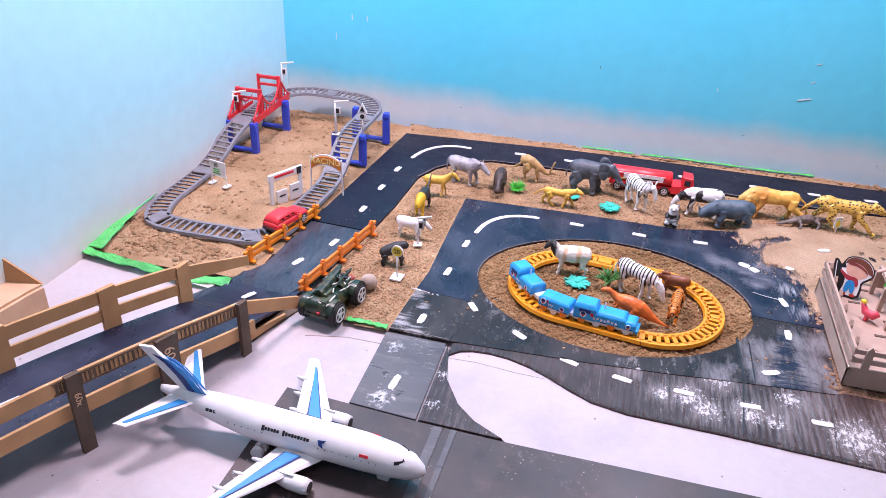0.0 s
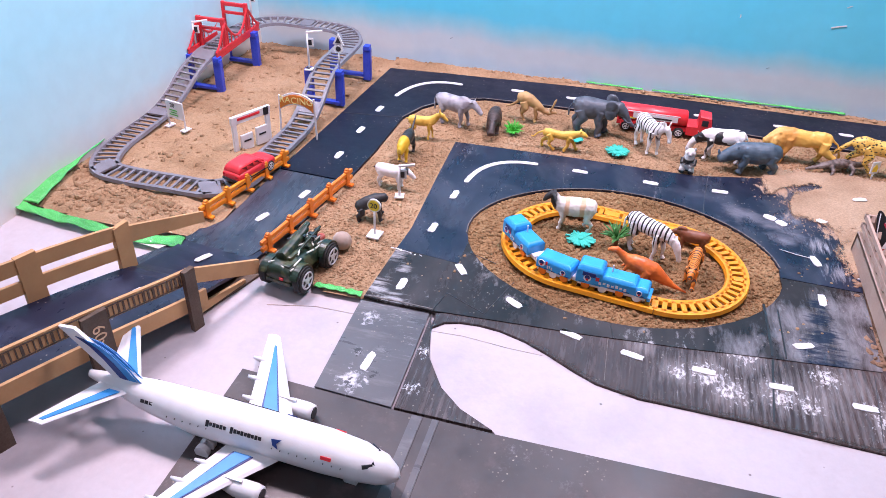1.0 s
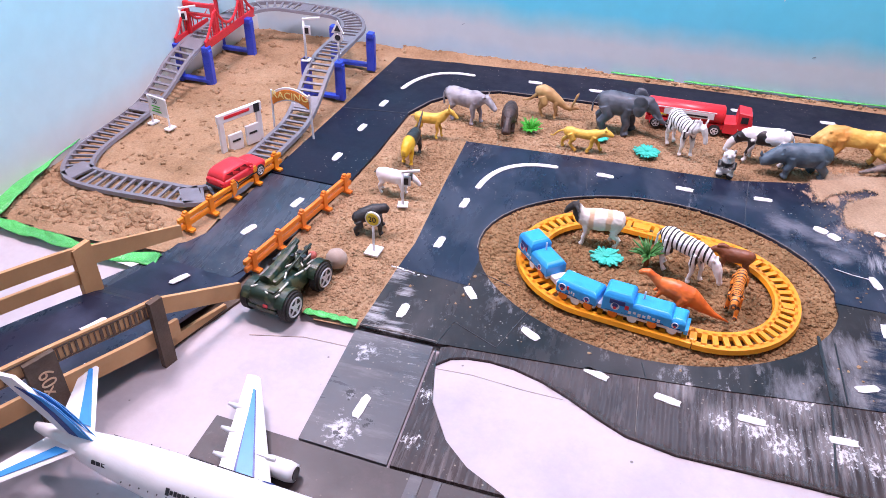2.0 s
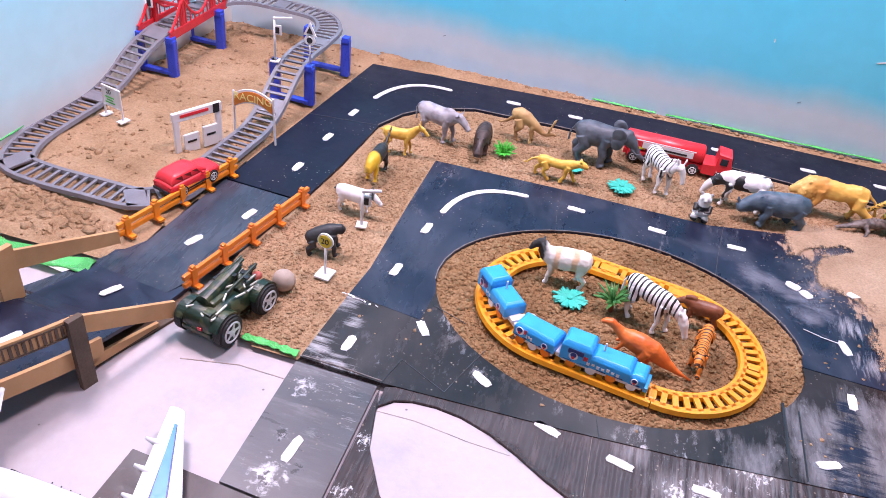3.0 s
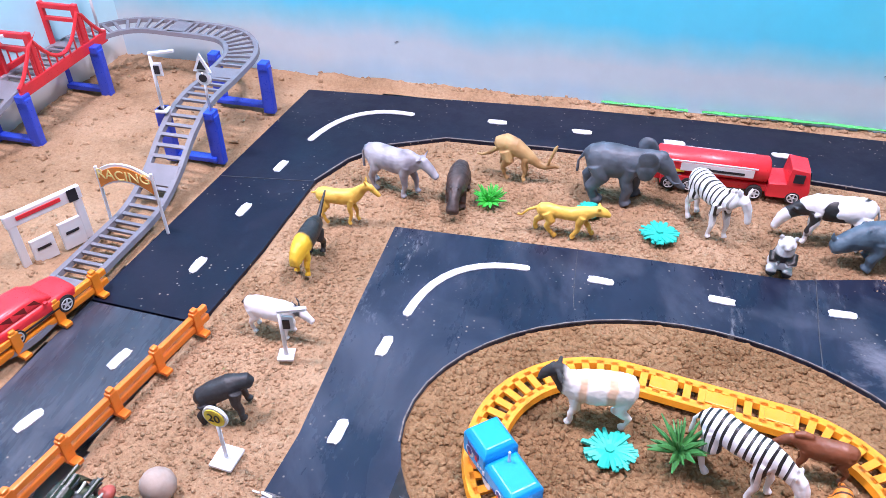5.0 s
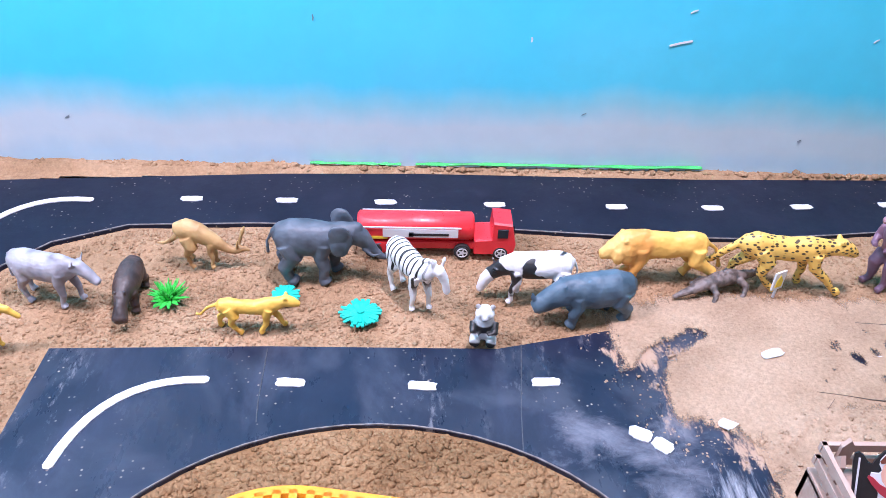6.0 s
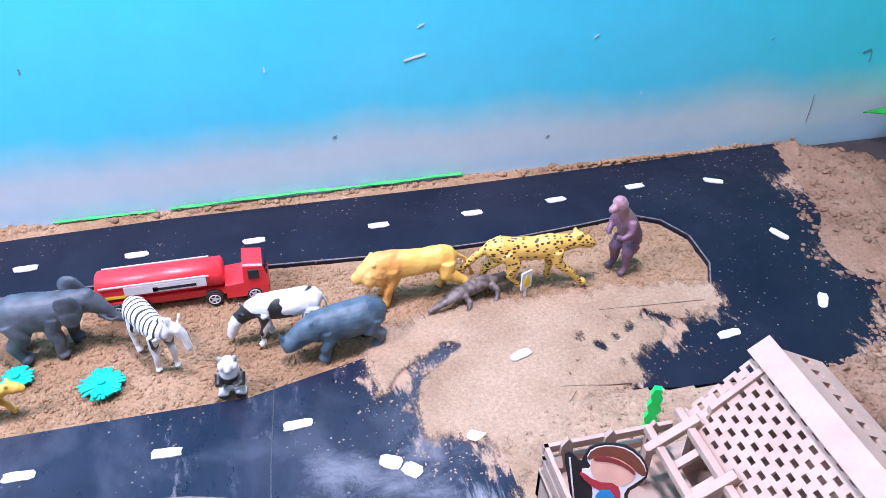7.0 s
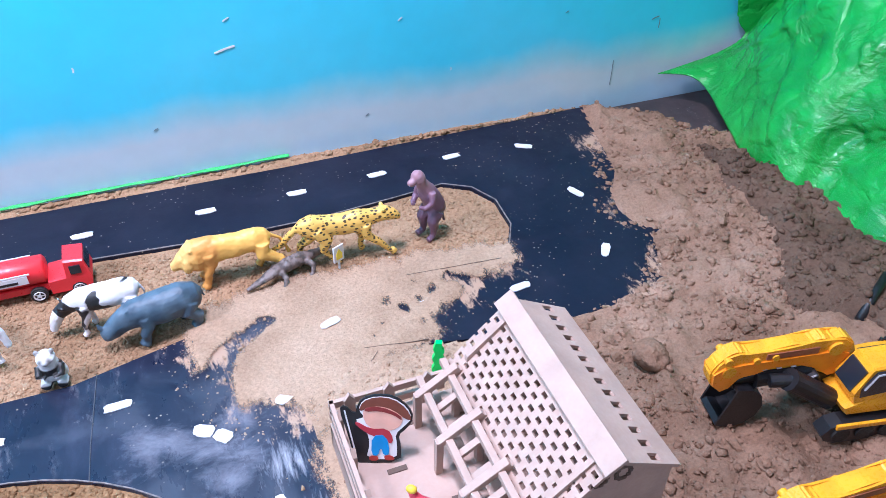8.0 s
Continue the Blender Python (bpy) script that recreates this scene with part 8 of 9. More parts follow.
CAT = [(-0.48, 0.40, 0.04, 0.05), (-0.44, 0.40, 0.085, 0.10), (-0.34, 0.40, 0.100, 0.115), (-0.18, 0.385, 0.090, 0.100), (0.0, 0.37, 0.092, 0.105), (0.16, 0.39, 0.100, 0.125), (0.27, 0.43, 0.078, 0.100), (0.35, 0.46, 0.070, 0.080), (0.43, 0.47, 0.078, 0.078), (0.49, 0.45, 0.068, 0.066), (0.55, 0.42, 0.045, 0.042), (0.575, 0.41, 0.030, 0.028)]
RHINO = [(-0.50, 0.38, 0.06, 0.09), (-0.46, 0.38, 0.13, 0.15), (-0.30, 0.375, 0.185, 0.205), (-0.08, 0.36, 0.195, 0.210), (0.12, 0.37, 0.175, 0.200), (0.26, 0.38, 0.140, 0.175), (0.35, 0.35, 0.120, 0.150), (0.43, 0.31, 0.110, 0.130), (0.51, 0.26, 0.100, 0.110), (0.58, 0.22, 0.092, 0.090), (0.62, 0.20, 0.060, 0.060)]
HIPPO = [(-0.50, 0.36, 0.06, 0.09), (-0.45, 0.36, 0.14, 0.16), (-0.28, 0.37, 0.185, 0.20), (-0.06, 0.36, 0.195, 0.21), (0.14, 0.35, 0.180, 0.20), (0.28, 0.34, 0.135, 0.155), (0.38, 0.32, 0.105, 0.125), (0.47, 0.27, 0.095, 0.105), (0.56, 0.20, 0.110, 0.100), (0.63, 0.16, 0.110, 0.080), (0.67, 0.15, 0.070, 0.050)]

ZEBRA = two_tone("zebra_coat", (0.015, 0.015, 0.015), (0.82, 0.80, 0.80), 62, 0.16, 0.28, tex="wave", stretch=(1, 0.45, 0.55), distort=4.5, plain=(0.016, 0.028), pale_below=(0.026, 0.018))
ZEBRA_B = two_tone("bold_zebra_coat", (0.012, 0.012, 0.012), (0.84, 0.82, 0.82), 66, 0.26, 0.34, tex="wave", stretch=(1, 0.3, 0.45), distort=3.2, plain=(0.024, 0.030), pale_below=(0.024, 0.016))
COW = two_tone("cow_coat", (0.02, 0.02, 0.022), (0.82, 0.80, 0.80), 50, 0.41, 0.43)
LEOPARD = two_tone("leopard_coat", (0.06, 0.04, 0.02), (0.80, 0.50, 0.11), 300, 0.30, 0.42, tex="spots", stretch=(0.7, 1, 1.2))
TIGER = two_tone("tiger_coat", (0.07, 0.025, 0.01), (0.80, 0.24, 0.03), 74, 0.22, 0.34, tex="wave", stretch=(1, 0.3, 0.3), distort=3.0)
YELLOW_F = two_tone("yellow_figure", (0.58, 0.28, 0.03), (0.80, 0.48, 0.08), 90, 0.30, 0.48, 0.42)
GOLD_F = graded("golden_lion", 0, [(0.0, (0.80, 0.46, 0.10)), (0.60, (0.80, 0.46, 0.10)), (0.68, (0.66, 0.30, 0.07)), (0.86, (0.70, 0.34, 0.08)), (0.95, (0.80, 0.47, 0.14)), (1.0, (0.80, 0.47, 0.14))], (-0.040, 0.044))
GREY_F = two_tone("grey_figure", (0.050, 0.062, 0.080), (0.105, 0.125, 0.155), 70, 0.35, 0.62, 0.5)
SLATE_F = two_tone("slate_figure", (0.050, 0.085, 0.120), (0.090, 0.140, 0.185), 80, 0.35, 0.62, 0.5)
PALE_F = two_tone("pale_grey_figure", (0.22, 0.21, 0.24), (0.40, 0.385, 0.42), 80, 0.35, 0.60, 0.5)
BROWN_F = two_tone("dark_brown_figure", (0.035, 0.022, 0.020), (0.080, 0.050, 0.042), 80, 0.35, 0.62, 0.45)
BLACK_F = plastic("black_figure", (0.025, 0.025, 0.028), 0.5, 0.3, 70)
TAN_F = two_tone("tan_figure", (0.36, 0.20, 0.08), (0.54, 0.34, 0.14), 70, 0.35, 0.60, 0.55)
MAUVE_F = graded("mauve_coat", 2, [(0.0, (0.20, 0.115, 0.165)), (0.40, (0.135, 0.075, 0.115)), (0.70, (0.21, 0.115, 0.165)), (0.84, (0.33, 0.19, 0.22)), (1.0, (0.36, 0.21, 0.24))], (0.0, 0.086))
ORANGE_F = two_tone("orange_figure", (0.62, 0.11, 0.02), (0.82, 0.18, 0.03), 80, 0.32, 0.55, 0.4)
CHESTNUT_F = plastic("chestnut_figure", (0.22, 0.07, 0.03), 0.45, 0.25, 60)
CROC_F = two_tone("crocodile_figure", (0.075, 0.058, 0.052), (0.19, 0.150, 0.135), 190, 0.38, 0.58, 0.55)
W_, R_, K_ = (0.80, 0.76, 0.70), (0.70, 0.46, 0.30), (0.03, 0.03, 0.03)
SHEEP = graded("sheep_fleece", 0, [(0.0, W_), (0.27, W_), (0.30, R_), (0.38, R_), (0.41, W_), (0.57, W_), (0.60, R_), (0.67, R_), (0.70, W_), (0.82, W_), (0.86, K_), (1.0, K_)], (-0.030, 0.032), 0.75)
GOAT = graded("goat_coat", 0, [(0.0, g(0.03)), (0.10, g(0.03)), (0.14, (0.82, 0.78, 0.78)), (0.80, (0.82, 0.78, 0.78)), (0.84, g(0.05)), (0.90, g(0.05)), (0.93, (0.80, 0.76, 0.76)), (1.0, (0.80, 0.76, 0.76))], (-0.026, 0.031))
PANDA = graded("panda_coat", 2, [(0.0, g(0.02)), (0.22, g(0.02)), (0.26, g(0.8)), (0.50, g(0.78)), (0.53, g(0.02)), (0.66, g(0.02)), (0.70, g(0.82)), (1.0, g(0.8))], (-0.002, 0.036),
               spots=[(0.0085, sy * 0.0036, 0.0318, 0.0030) for sy in (-1, 1)] + [(0.0007, sy * 0.0058, 0.0365, 0.0030) for sy in (-1, 1)] + [(0.0112, 0, 0.0296, 0.0012)] + [(0.003, sy * 0.0095, 0.018, 0.0052) for sy in (-1, 1)])
TOUCAN = graded("black_yellow_coat", 0, [(0.0, g(0.02)), (0.58, g(0.025)), (0.64, (0.72, 0.42, 0.02)), (0.95, (0.75, 0.45, 0.03)), (1.0, (0.06, 0.04, 0.02))], (-0.026, 0.034))

figure("bull_figure", "pale grey horned bull figure on the brown earth", PALE_F, 0.066, pose(-0.237, 1.268, 0, 0, 0, -14), CATTLE,
       [*four(-0.36, 0.22, 0.105, 0.52, 0.50, 0.10, 0.085, 0.036, 0.05), *horns(0.44, 0.64), *ears(0.40, 0.62, 0.08, 0.04), tail((-0.49, 0, 0.62, 0.022), (-0.55, 0, 0.50, 0.016), (-0.54, 0, 0.26, 0.022))], [(0.20, 0, 0.66, 0.14, 0.07, 0.07)])
figure("hippo_figure", "dark brown hippo figure with its head towards the road", BROWN_F, 0.054, pose(-0.178, 1.268, 0, 0, 0, -86), HIPPO,
       [*four(-0.32, 0.20, 0.12, 0.34, 0.32, 0.11, 0.10, 0.058, 0.03), *ears(0.38, 0.43, 0.07, 0.05)], [(0.60, 0.07, 0.13, 0.05, 0.04, 0.04), (0.60, -0.07, 0.13, 0.05, 0.04, 0.04)])
figure("kangaroo_figure", "tan kangaroo figure bent forward with a raised rump", TAN_F, 0.058, pose(-0.126, 1.318, 0, 0, 0, -6),
       [(-0.44, 0.54, 0.05, 0.06), (-0.40, 0.58, 0.11, 0.13), (-0.28, 0.62, 0.145, 0.165), (-0.12, 0.57, 0.140, 0.155), (0.04, 0.48, 0.115, 0.125), (0.18, 0.39, 0.085, 0.095), (0.30, 0.32, 0.060, 0.070), (0.40, 0.29, 0.052, 0.058), (0.50, 0.33, 0.055, 0.055), (0.58, 0.34, 0.040, 0.040), (0.64, 0.32, 0.024, 0.024)],
       [hind(-0.30, 0.11, 0.52, 0.12, 0.034, -0.02), hind(-0.26, -0.11, 0.52, 0.12, 0.034, 0.04), fore(0.05, 0.08, 0.42, 0.065, 0.030, 0.02), fore(0.08, -0.08, 0.42, 0.065, 0.030, -0.02),
        tail((-0.42, 0, 0.50, 0.050), (-0.56, 0.03, 0.36, 0.036), (-0.70, 0.06, 0.28, 0.022), (-0.80, 0.08, 0.27, 0.014)), [(0.46, 0.03, 0.36, 0.020), (0.50, 0.06, 0.50, 0.030), (0.54, 0.07, 0.62, 0.030), (0.57, 0.08, 0.68, 0.014)], [(0.46, -0.03, 0.36, 0.020), (0.48, -0.06, 0.46, 0.024), (0.50, -0.07, 0.54, 0.012)]])
figure("elephant_figure", "dark blue-grey elephant figure with spread ears beside the red tanker", GREY_F, 0.086, pose(-0.027, 1.305, 0, 0, 0, 1),
       [(-0.45, 0.47, 0.05, 0.08), (-0.42, 0.48, 0.11, 0.13), (-0.30, 0.47, 0.165, 0.190), (-0.14, 0.46, 0.175, 0.190), (0.02, 0.45, 0.160, 0.180), (0.14, 0.49, 0.115, 0.140), (0.22, 0.51, 0.100, 0.125), (0.31, 0.51, 0.105, 0.120), (0.39, 0.46, 0.085, 0.095), (0.46, 0.38, 0.058, 0.062), (0.52, 0.30, 0.044, 0.046), (0.58, 0.24, 0.036, 0.036), (0.63, 0.22, 0.026, 0.028)],
       [hind(-0.34, 0.11, 0.44, 0.115, 0.058, -0.02), hind(-0.32, -0.11, 0.44, 0.115, 0.058, 0.03), fore(0.08, 0.11, 0.44, 0.10, 0.056, 0.03), fore(0.02, -0.11, 0.44, 0.10, 0.056, -0.01),
        [(0.40, 0.06, 0.37, 0.020), (0.50, 0.09, 0.31, 0.016), (0.58, 0.09, 0.33, 0.009)], [(0.40, -0.06, 0.37, 0.020), (0.50, -0.09, 0.31, 0.016), (0.58, -0.09, 0.33, 0.009)], tail((-0.45, 0, 0.54, 0.020), (-0.52, 0, 0.42, 0.014), (-0.52, 0, 0.28, 0.020))],
       [(0.20, 0.14, 0.53, 0.12, 0.028, 0.15), (0.20, -0.14, 0.53, 0.12, 0.028, 0.15), (0.18, 0.16, 0.60, 0.10, 0.024, 0.10), (0.18, -0.16, 0.60, 0.10, 0.024, 0.10), (0.19, -0.16, 0.44, 0.09, 0.024, 0.10), (0.33, 0, 0.57, 0.08, 0.075, 0.07)], fine=96)
figure("lioness_figure", "yellow lioness figure walking near the inner road", YELLOW_F, 0.060, pose(-0.071, 1.236, 0, 0, 0, 2), CAT,
       [*four(-0.36, 0.20, 0.075, 0.39, 0.38, 0.085, 0.072, 0.034, 0.13), tail((-0.47, 0, 0.43, 0.028), (-0.60, 0, 0.37, 0.022), (-0.70, 0, 0.26, 0.020), (-0.76, 0.01, 0.27, 0.024)), *ears(0.41, 0.52, 0.06, 0.055)])
figure("zebra_figure", "white zebra figure with thin black stripes turning its head", ZEBRA, 0.068, pose(0.049, 1.274, 0, 0, 0, -58),
       [(-0.47, 0.58, 0.04, 0.05), (-0.44, 0.58, 0.10, 0.11), (-0.34, 0.57, 0.150, 0.160), (-0.18, 0.55, 0.150, 0.165), (0.0, 0.54, 0.145, 0.165), (0.15, 0.56, 0.115, 0.150, 0.01), (0.25, 0.60, 0.082, 0.125, 0.03), (0.32, 0.65, 0.064, 0.100, 0.06), (0.37, 0.67, 0.060, 0.084, 0.09), (0.41, 0.66, 0.062, 0.076, 0.12), (0.44, 0.58, 0.056, 0.066, 0.15), (0.47, 0.47, 0.042, 0.050, 0.17), (0.48, 0.39, 0.044, 0.044, 0.18), (0.48, 0.36, 0.026, 0.028, 0.18)],
       [*four(-0.35, 0.20, 0.095, 0.54, 0.52, 0.095, 0.078, 0.033, 0.03), [(0.38, 0.06, 0.72, 0.020), (0.36, 0.04, 0.80, 0.024), (0.36, 0.03, 0.84, 0.010)], [(0.40, 0.15, 0.72, 0.020), (0.40, 0.18, 0.80, 0.024), (0.40, 0.19, 0.84, 0.010)], tail((-0.46, 0, 0.64, 0.024), (-0.53, 0, 0.50, 0.018), (-0.53, 0, 0.30, 0.024)), [(0.16, 0.0, 0.70, 0.028), (0.26, 0.04, 0.75, 0.032), (0.36, 0.10, 0.77, 0.026)]])
figure("cow_figure", "black and white cow figure grazing beside the tanker", COW, 0.068, pose(0.146, 1.279, 0, 0, 0, 177), COW_LOW,
       [*four(-0.38, 0.18, 0.11, 0.50, 0.46, 0.105, 0.085, 0.036, 0.04), *horns(0.45, 0.44, 0.04, 0.09), *ears(0.42, 0.44, 0.08, 0.03), tail((-0.49, 0, 0.62, 0.020), (-0.55, 0, 0.48, 0.014), (-0.55, 0, 0.22, 0.022))])
figure("panda_figure", "small sitting panda figure at the road edge", PANDA, 0.037, pose(0.105, 1.225, 0, 0, 0, -95), [(-0.30, 0.06, 0.16, 0.10), (-0.16, 0.16, 0.28, 0.22), (-0.05, 0.36, 0.27, 0.26), (0.0, 0.56, 0.21, 0.22), (0.03, 0.70, 0.19, 0.20), (0.04, 0.84, 0.20, 0.21), (0.04, 0.95, 0.12, 0.13)],
       [[(0.0, 0.22, 0.54, 0.09), (0.2, 0.22, 0.42, 0.08), (0.26, 0.08, 0.40, 0.07)], [(0.0, -0.22, 0.54, 0.09), (0.2, -0.22, 0.42, 0.08), (0.26, -0.08, 0.40, 0.07)], [(0.0, 0.16, 0.10, 0.13), (0.20, 0.17, 0.10, 0.11)], [(0.0, -0.16, 0.10, 0.13), (0.20, -0.17, 0.10, 0.11)]],
       [(0.02, 0.15, 0.97, 0.05, 0.06, 0.06), (0.02, -0.15, 0.97, 0.05, 0.06, 0.06), (0.2, 0, 0.80, 0.08, 0.08, 0.06)], fine=60, knobs=0.006)
figure("rhino_figure", "blue-grey rhino figure with lowered head by the inner road", SLATE_F, 0.075, pose(0.191, 1.256, 0, 0, 0, 190), RHINO,
       [*four(-0.34, 0.16, 0.12, 0.36, 0.36, 0.12, 0.10, 0.056, 0.04), *ears(0.33, 0.44, 0.08, 0.08), [(0.58, 0, 0.28, 0.035), (0.63, 0, 0.35, 0.026), (0.64, 0, 0.41, 0.010)], [(0.50, 0, 0.29, 0.026), (0.52, 0, 0.34, 0.016)], tail((-0.50, 0, 0.46, 0.018), (-0.54, 0, 0.30, 0.014))])
figure("lion_figure", "golden lion figure striding with its head low", GOLD_F, 0.089, pose(0.258, 1.308, 0, 0, 0, 180),
       [(-0.46, 0.41, 0.04, 0.05), (-0.42, 0.42, 0.085, 0.10), (-0.32, 0.42, 0.112, 0.135), (-0.14, 0.40, 0.115, 0.132), (0.04, 0.40, 0.122, 0.145), (0.17, 0.41, 0.120, 0.155), (0.27, 0.40, 0.130, 0.165), (0.35, 0.37, 0.125, 0.150), (0.42, 0.34, 0.095, 0.105), (0.48, 0.31, 0.080, 0.078), (0.53, 0.28, 0.055, 0.052), (0.555, 0.27, 0.035, 0.032)],
       [hind(-0.36, 0.085, 0.40, 0.095, 0.040, -0.22), hind(-0.32, -0.085, 0.40, 0.095, 0.040, -0.02), fore(0.18, 0.09, 0.40, 0.085, 0.042, 0.06), fore(0.12, -0.09, 0.40, 0.085, 0.042, 0.12), tail((-0.45, 0, 0.44, 0.026), (-0.56, -0.02, 0.36, 0.018), (-0.62, -0.03, 0.22, 0.018), (-0.64, -0.03, 0.14, 0.028)), *ears(0.36, 0.46, 0.09, 0.05)],
       [(0.30, 0, 0.36, 0.11, 0.150, 0.18), (0.22, 0, 0.31, 0.11, 0.12, 0.15), (0.40, 0.09, 0.32, 0.05, 0.05, 0.09), (0.40, -0.09, 0.32, 0.05, 0.05, 0.09)], knobs=0.008)
figure("leopard_figure", "large yellow spotted leopard figure striding with its tail down", LEOPARD, 0.096, pose(0.368, 1.300, 0, 0, 0, -4),
       [(-0.46, 0.44, 0.04, 0.05), (-0.42, 0.44, 0.075, 0.09), (-0.32, 0.44, 0.102, 0.125), (-0.16, 0.42, 0.095, 0.112), (0.02, 0.41, 0.098, 0.115), (0.16, 0.42, 0.100, 0.128), (0.27, 0.44, 0.068, 0.090), (0.35, 0.45, 0.064, 0.075), (0.43, 0.46, 0.074, 0.076), (0.49, 0.43, 0.064, 0.064), (0.55, 0.40, 0.042, 0.040), (0.575, 0.39, 0.028, 0.026)],
       [hind(-0.34, 0.07, 0.42, 0.085, 0.032, -0.10), hind(-0.28, -0.07, 0.42, 0.085, 0.032, 0.18), fore(0.18, 0.075, 0.40, 0.072, 0.032, -0.02), fore(0.20, -0.075, 0.40, 0.072, 0.032, 0.26), tail((-0.44, 0, 0.46, 0.038), (-0.54, 0.02, 0.36, 0.034), (-0.64, 0.06, 0.22, 0.030), (-0.74, 0.12, 0.12, 0.024)), *ears(0.40, 0.51, 0.055, 0.045)], fine=96)
figure("crocodile_figure", "grey-brown crocodile figure lying on the earth", CROC_F, 0.080, pose(0.311, 1.292, 0, 0, 0, 201), [(-0.60, 0.10, 0.012, 0.018), (-0.45, 0.11, 0.032, 0.045), (-0.28, 0.13, 0.060, 0.065), (-0.12, 0.15, 0.085, 0.080), (0.04, 0.15, 0.090, 0.080), (0.17, 0.14, 0.070, 0.068), (0.27, 0.13, 0.065, 0.052), (0.38, 0.10, 0.050, 0.038), (0.50, 0.08, 0.034, 0.028), (0.58, 0.07, 0.028, 0.022)],
       [[(-0.20, sy * 0.06, 0.14, 0.05), (-0.24, sy * 0.15, 0.10, 0.038), (-0.20, sy * 0.19, 0.03, 0.028), (-0.15, sy * 0.21, 0.0, 0.026)] for sy in (-1, 1)] + [[(0.14, sy * 0.06, 0.13, 0.042), (0.13, sy * 0.14, 0.09, 0.034), (0.17, sy * 0.17, 0.03, 0.026), (0.21, sy * 0.19, 0.0, 0.024)] for sy in (-1, 1)],
       [(-0.50 + 0.06 * k, sy * 0.028 * (1 - abs(k - 6) / 14), 0.135 + 0.085 * math.exp(-((k - 8) / 4.0) ** 2), 0.022, 0.012, 0.030) for k in range(12) for sy in (-1, 1)], fine=110)
figure("ape_figure", "mauve upright baboon-like figure with a pinkish head", MAUVE_F, 0.086, pose(0.454, 1.303, 0, 0, 0, 204),
       [(-0.17, 0.24, 0.06, 0.07), (-0.15, 0.31, 0.11, 0.11), (-0.11, 0.41, 0.130, 0.120), (-0.05, 0.53, 0.122, 0.115), (0.02, 0.65, 0.112, 0.105), (0.07, 0.74, 0.080, 0.080), (0.11, 0.81, 0.066, 0.068), (0.14, 0.87, 0.082, 0.082), (0.17, 0.93, 0.070, 0.070), (0.18, 0.97, 0.035, 0.035)],
       [[(-0.08, sy * 0.07, 0.34, 0.095), (0.0, sy * 0.085, 0.24, 0.070), (-0.02, sy * 0.085, 0.12, 0.046), (-0.01, sy * 0.085, 0.04, 0.038), (0.08, sy * 0.095, 0.015, 0.038)] for sy in (-1, 1)]
       + [[(0.03, sy * 0.105, 0.68, 0.048), (0.05, sy * 0.135, 0.56, 0.038), (0.13, sy * 0.10, 0.50, 0.032), (0.18, sy * 0.05, 0.52, 0.030)] for sy in (-1, 1)] + [tail((-0.16, 0, 0.28, 0.036), (-0.24, 0, 0.20, 0.024), (-0.28, 0, 0.08, 0.018))], [(0.235, 0, 0.855, 0.070, 0.048, 0.046)])
figure("fawn_figure", "small yellow fawn figure with raised head", YELLOW_F, 0.050, pose(-0.270, 1.209, 0, 0, 0, 6), HORSE, [*four(-0.36, 0.19, 0.085, 0.52, 0.52, 0.085, 0.07, 0.030, 0.05), *ears(0.45, 0.84, 0.06, 0.11), tail((-0.46, 0, 0.60, 0.024), (-0.56, 0, 0.57, 0.018))])
figure("tapir_figure", "black figure with a yellow front on the island", TOUCAN, 0.054, pose(-0.279, 1.146, 0, 0, 0, -92),
       [(-0.48, 0.50, 0.04, 0.05), (-0.42, 0.50, 0.10, 0.12), (-0.25, 0.50, 0.145, 0.165), (-0.05, 0.48, 0.155, 0.175), (0.14, 0.48, 0.150, 0.185), (0.28, 0.46, 0.130, 0.180), (0.38, 0.42, 0.110, 0.150), (0.45, 0.36, 0.090, 0.120), (0.51, 0.30, 0.055, 0.070)],
       [*four(-0.30, 0.26, 0.10, 0.44, 0.42, 0.09, 0.08, 0.040, 0.02), tail((-0.46, 0, 0.52, 0.040), (-0.64, 0, 0.66, 0.030), (-0.84, 0, 0.82, 0.018))])
figure("goat_figure", "white goat figure with dark rump and horns", GOAT, 0.047, pose(-0.272, 1.062, 0, 0, 0, -3), [(x, z - 0.02, a, b) for x, z, a, b in CATTLE], [*four(-0.38, 0.22, 0.10, 0.48, 0.46, 0.10, 0.08, 0.034, 0.01), [(0.44, 0.03, 0.62, 0.018), (0.42, 0.05, 0.74, 0.016), (0.36, 0.06, 0.80, 0.009)], [(0.44, -0.03, 0.62, 0.018), (0.42, -0.05, 0.74, 0.016), (0.36, -0.06, 0.80, 0.009)], *ears(0.40, 0.58, 0.09, 0.01), tail((-0.49, 0, 0.56, 0.03), (-0.56, 0, 0.50, 0.02))], fine=70)
figure("gorilla_figure", "black gorilla figure on all fours behind the speed sign", BLACK_F, 0.043, pose(-0.275, 0.982, 0, 0, 0, 24), [(-0.42, 0.36, 0.08, 0.09), (-0.34, 0.40, 0.16, 0.16), (-0.1, 0.50, 0.185, 0.19), (0.14, 0.60, 0.185, 0.18), (0.28, 0.64, 0.13, 0.135), (0.38, 0.64, 0.12, 0.135), (0.46, 0.58, 0.09, 0.09)],
       [hind(-0.30, 0.15, 0.36, 0.12, 0.055, 0.05), hind(-0.30, -0.15, 0.36, 0.12, 0.055, -0.05), fore(0.20, 0.20, 0.56, 0.11, 0.055, 0.12), fore(0.20, -0.20, 0.56, 0.11, 0.055, 0.04)], fine=70)
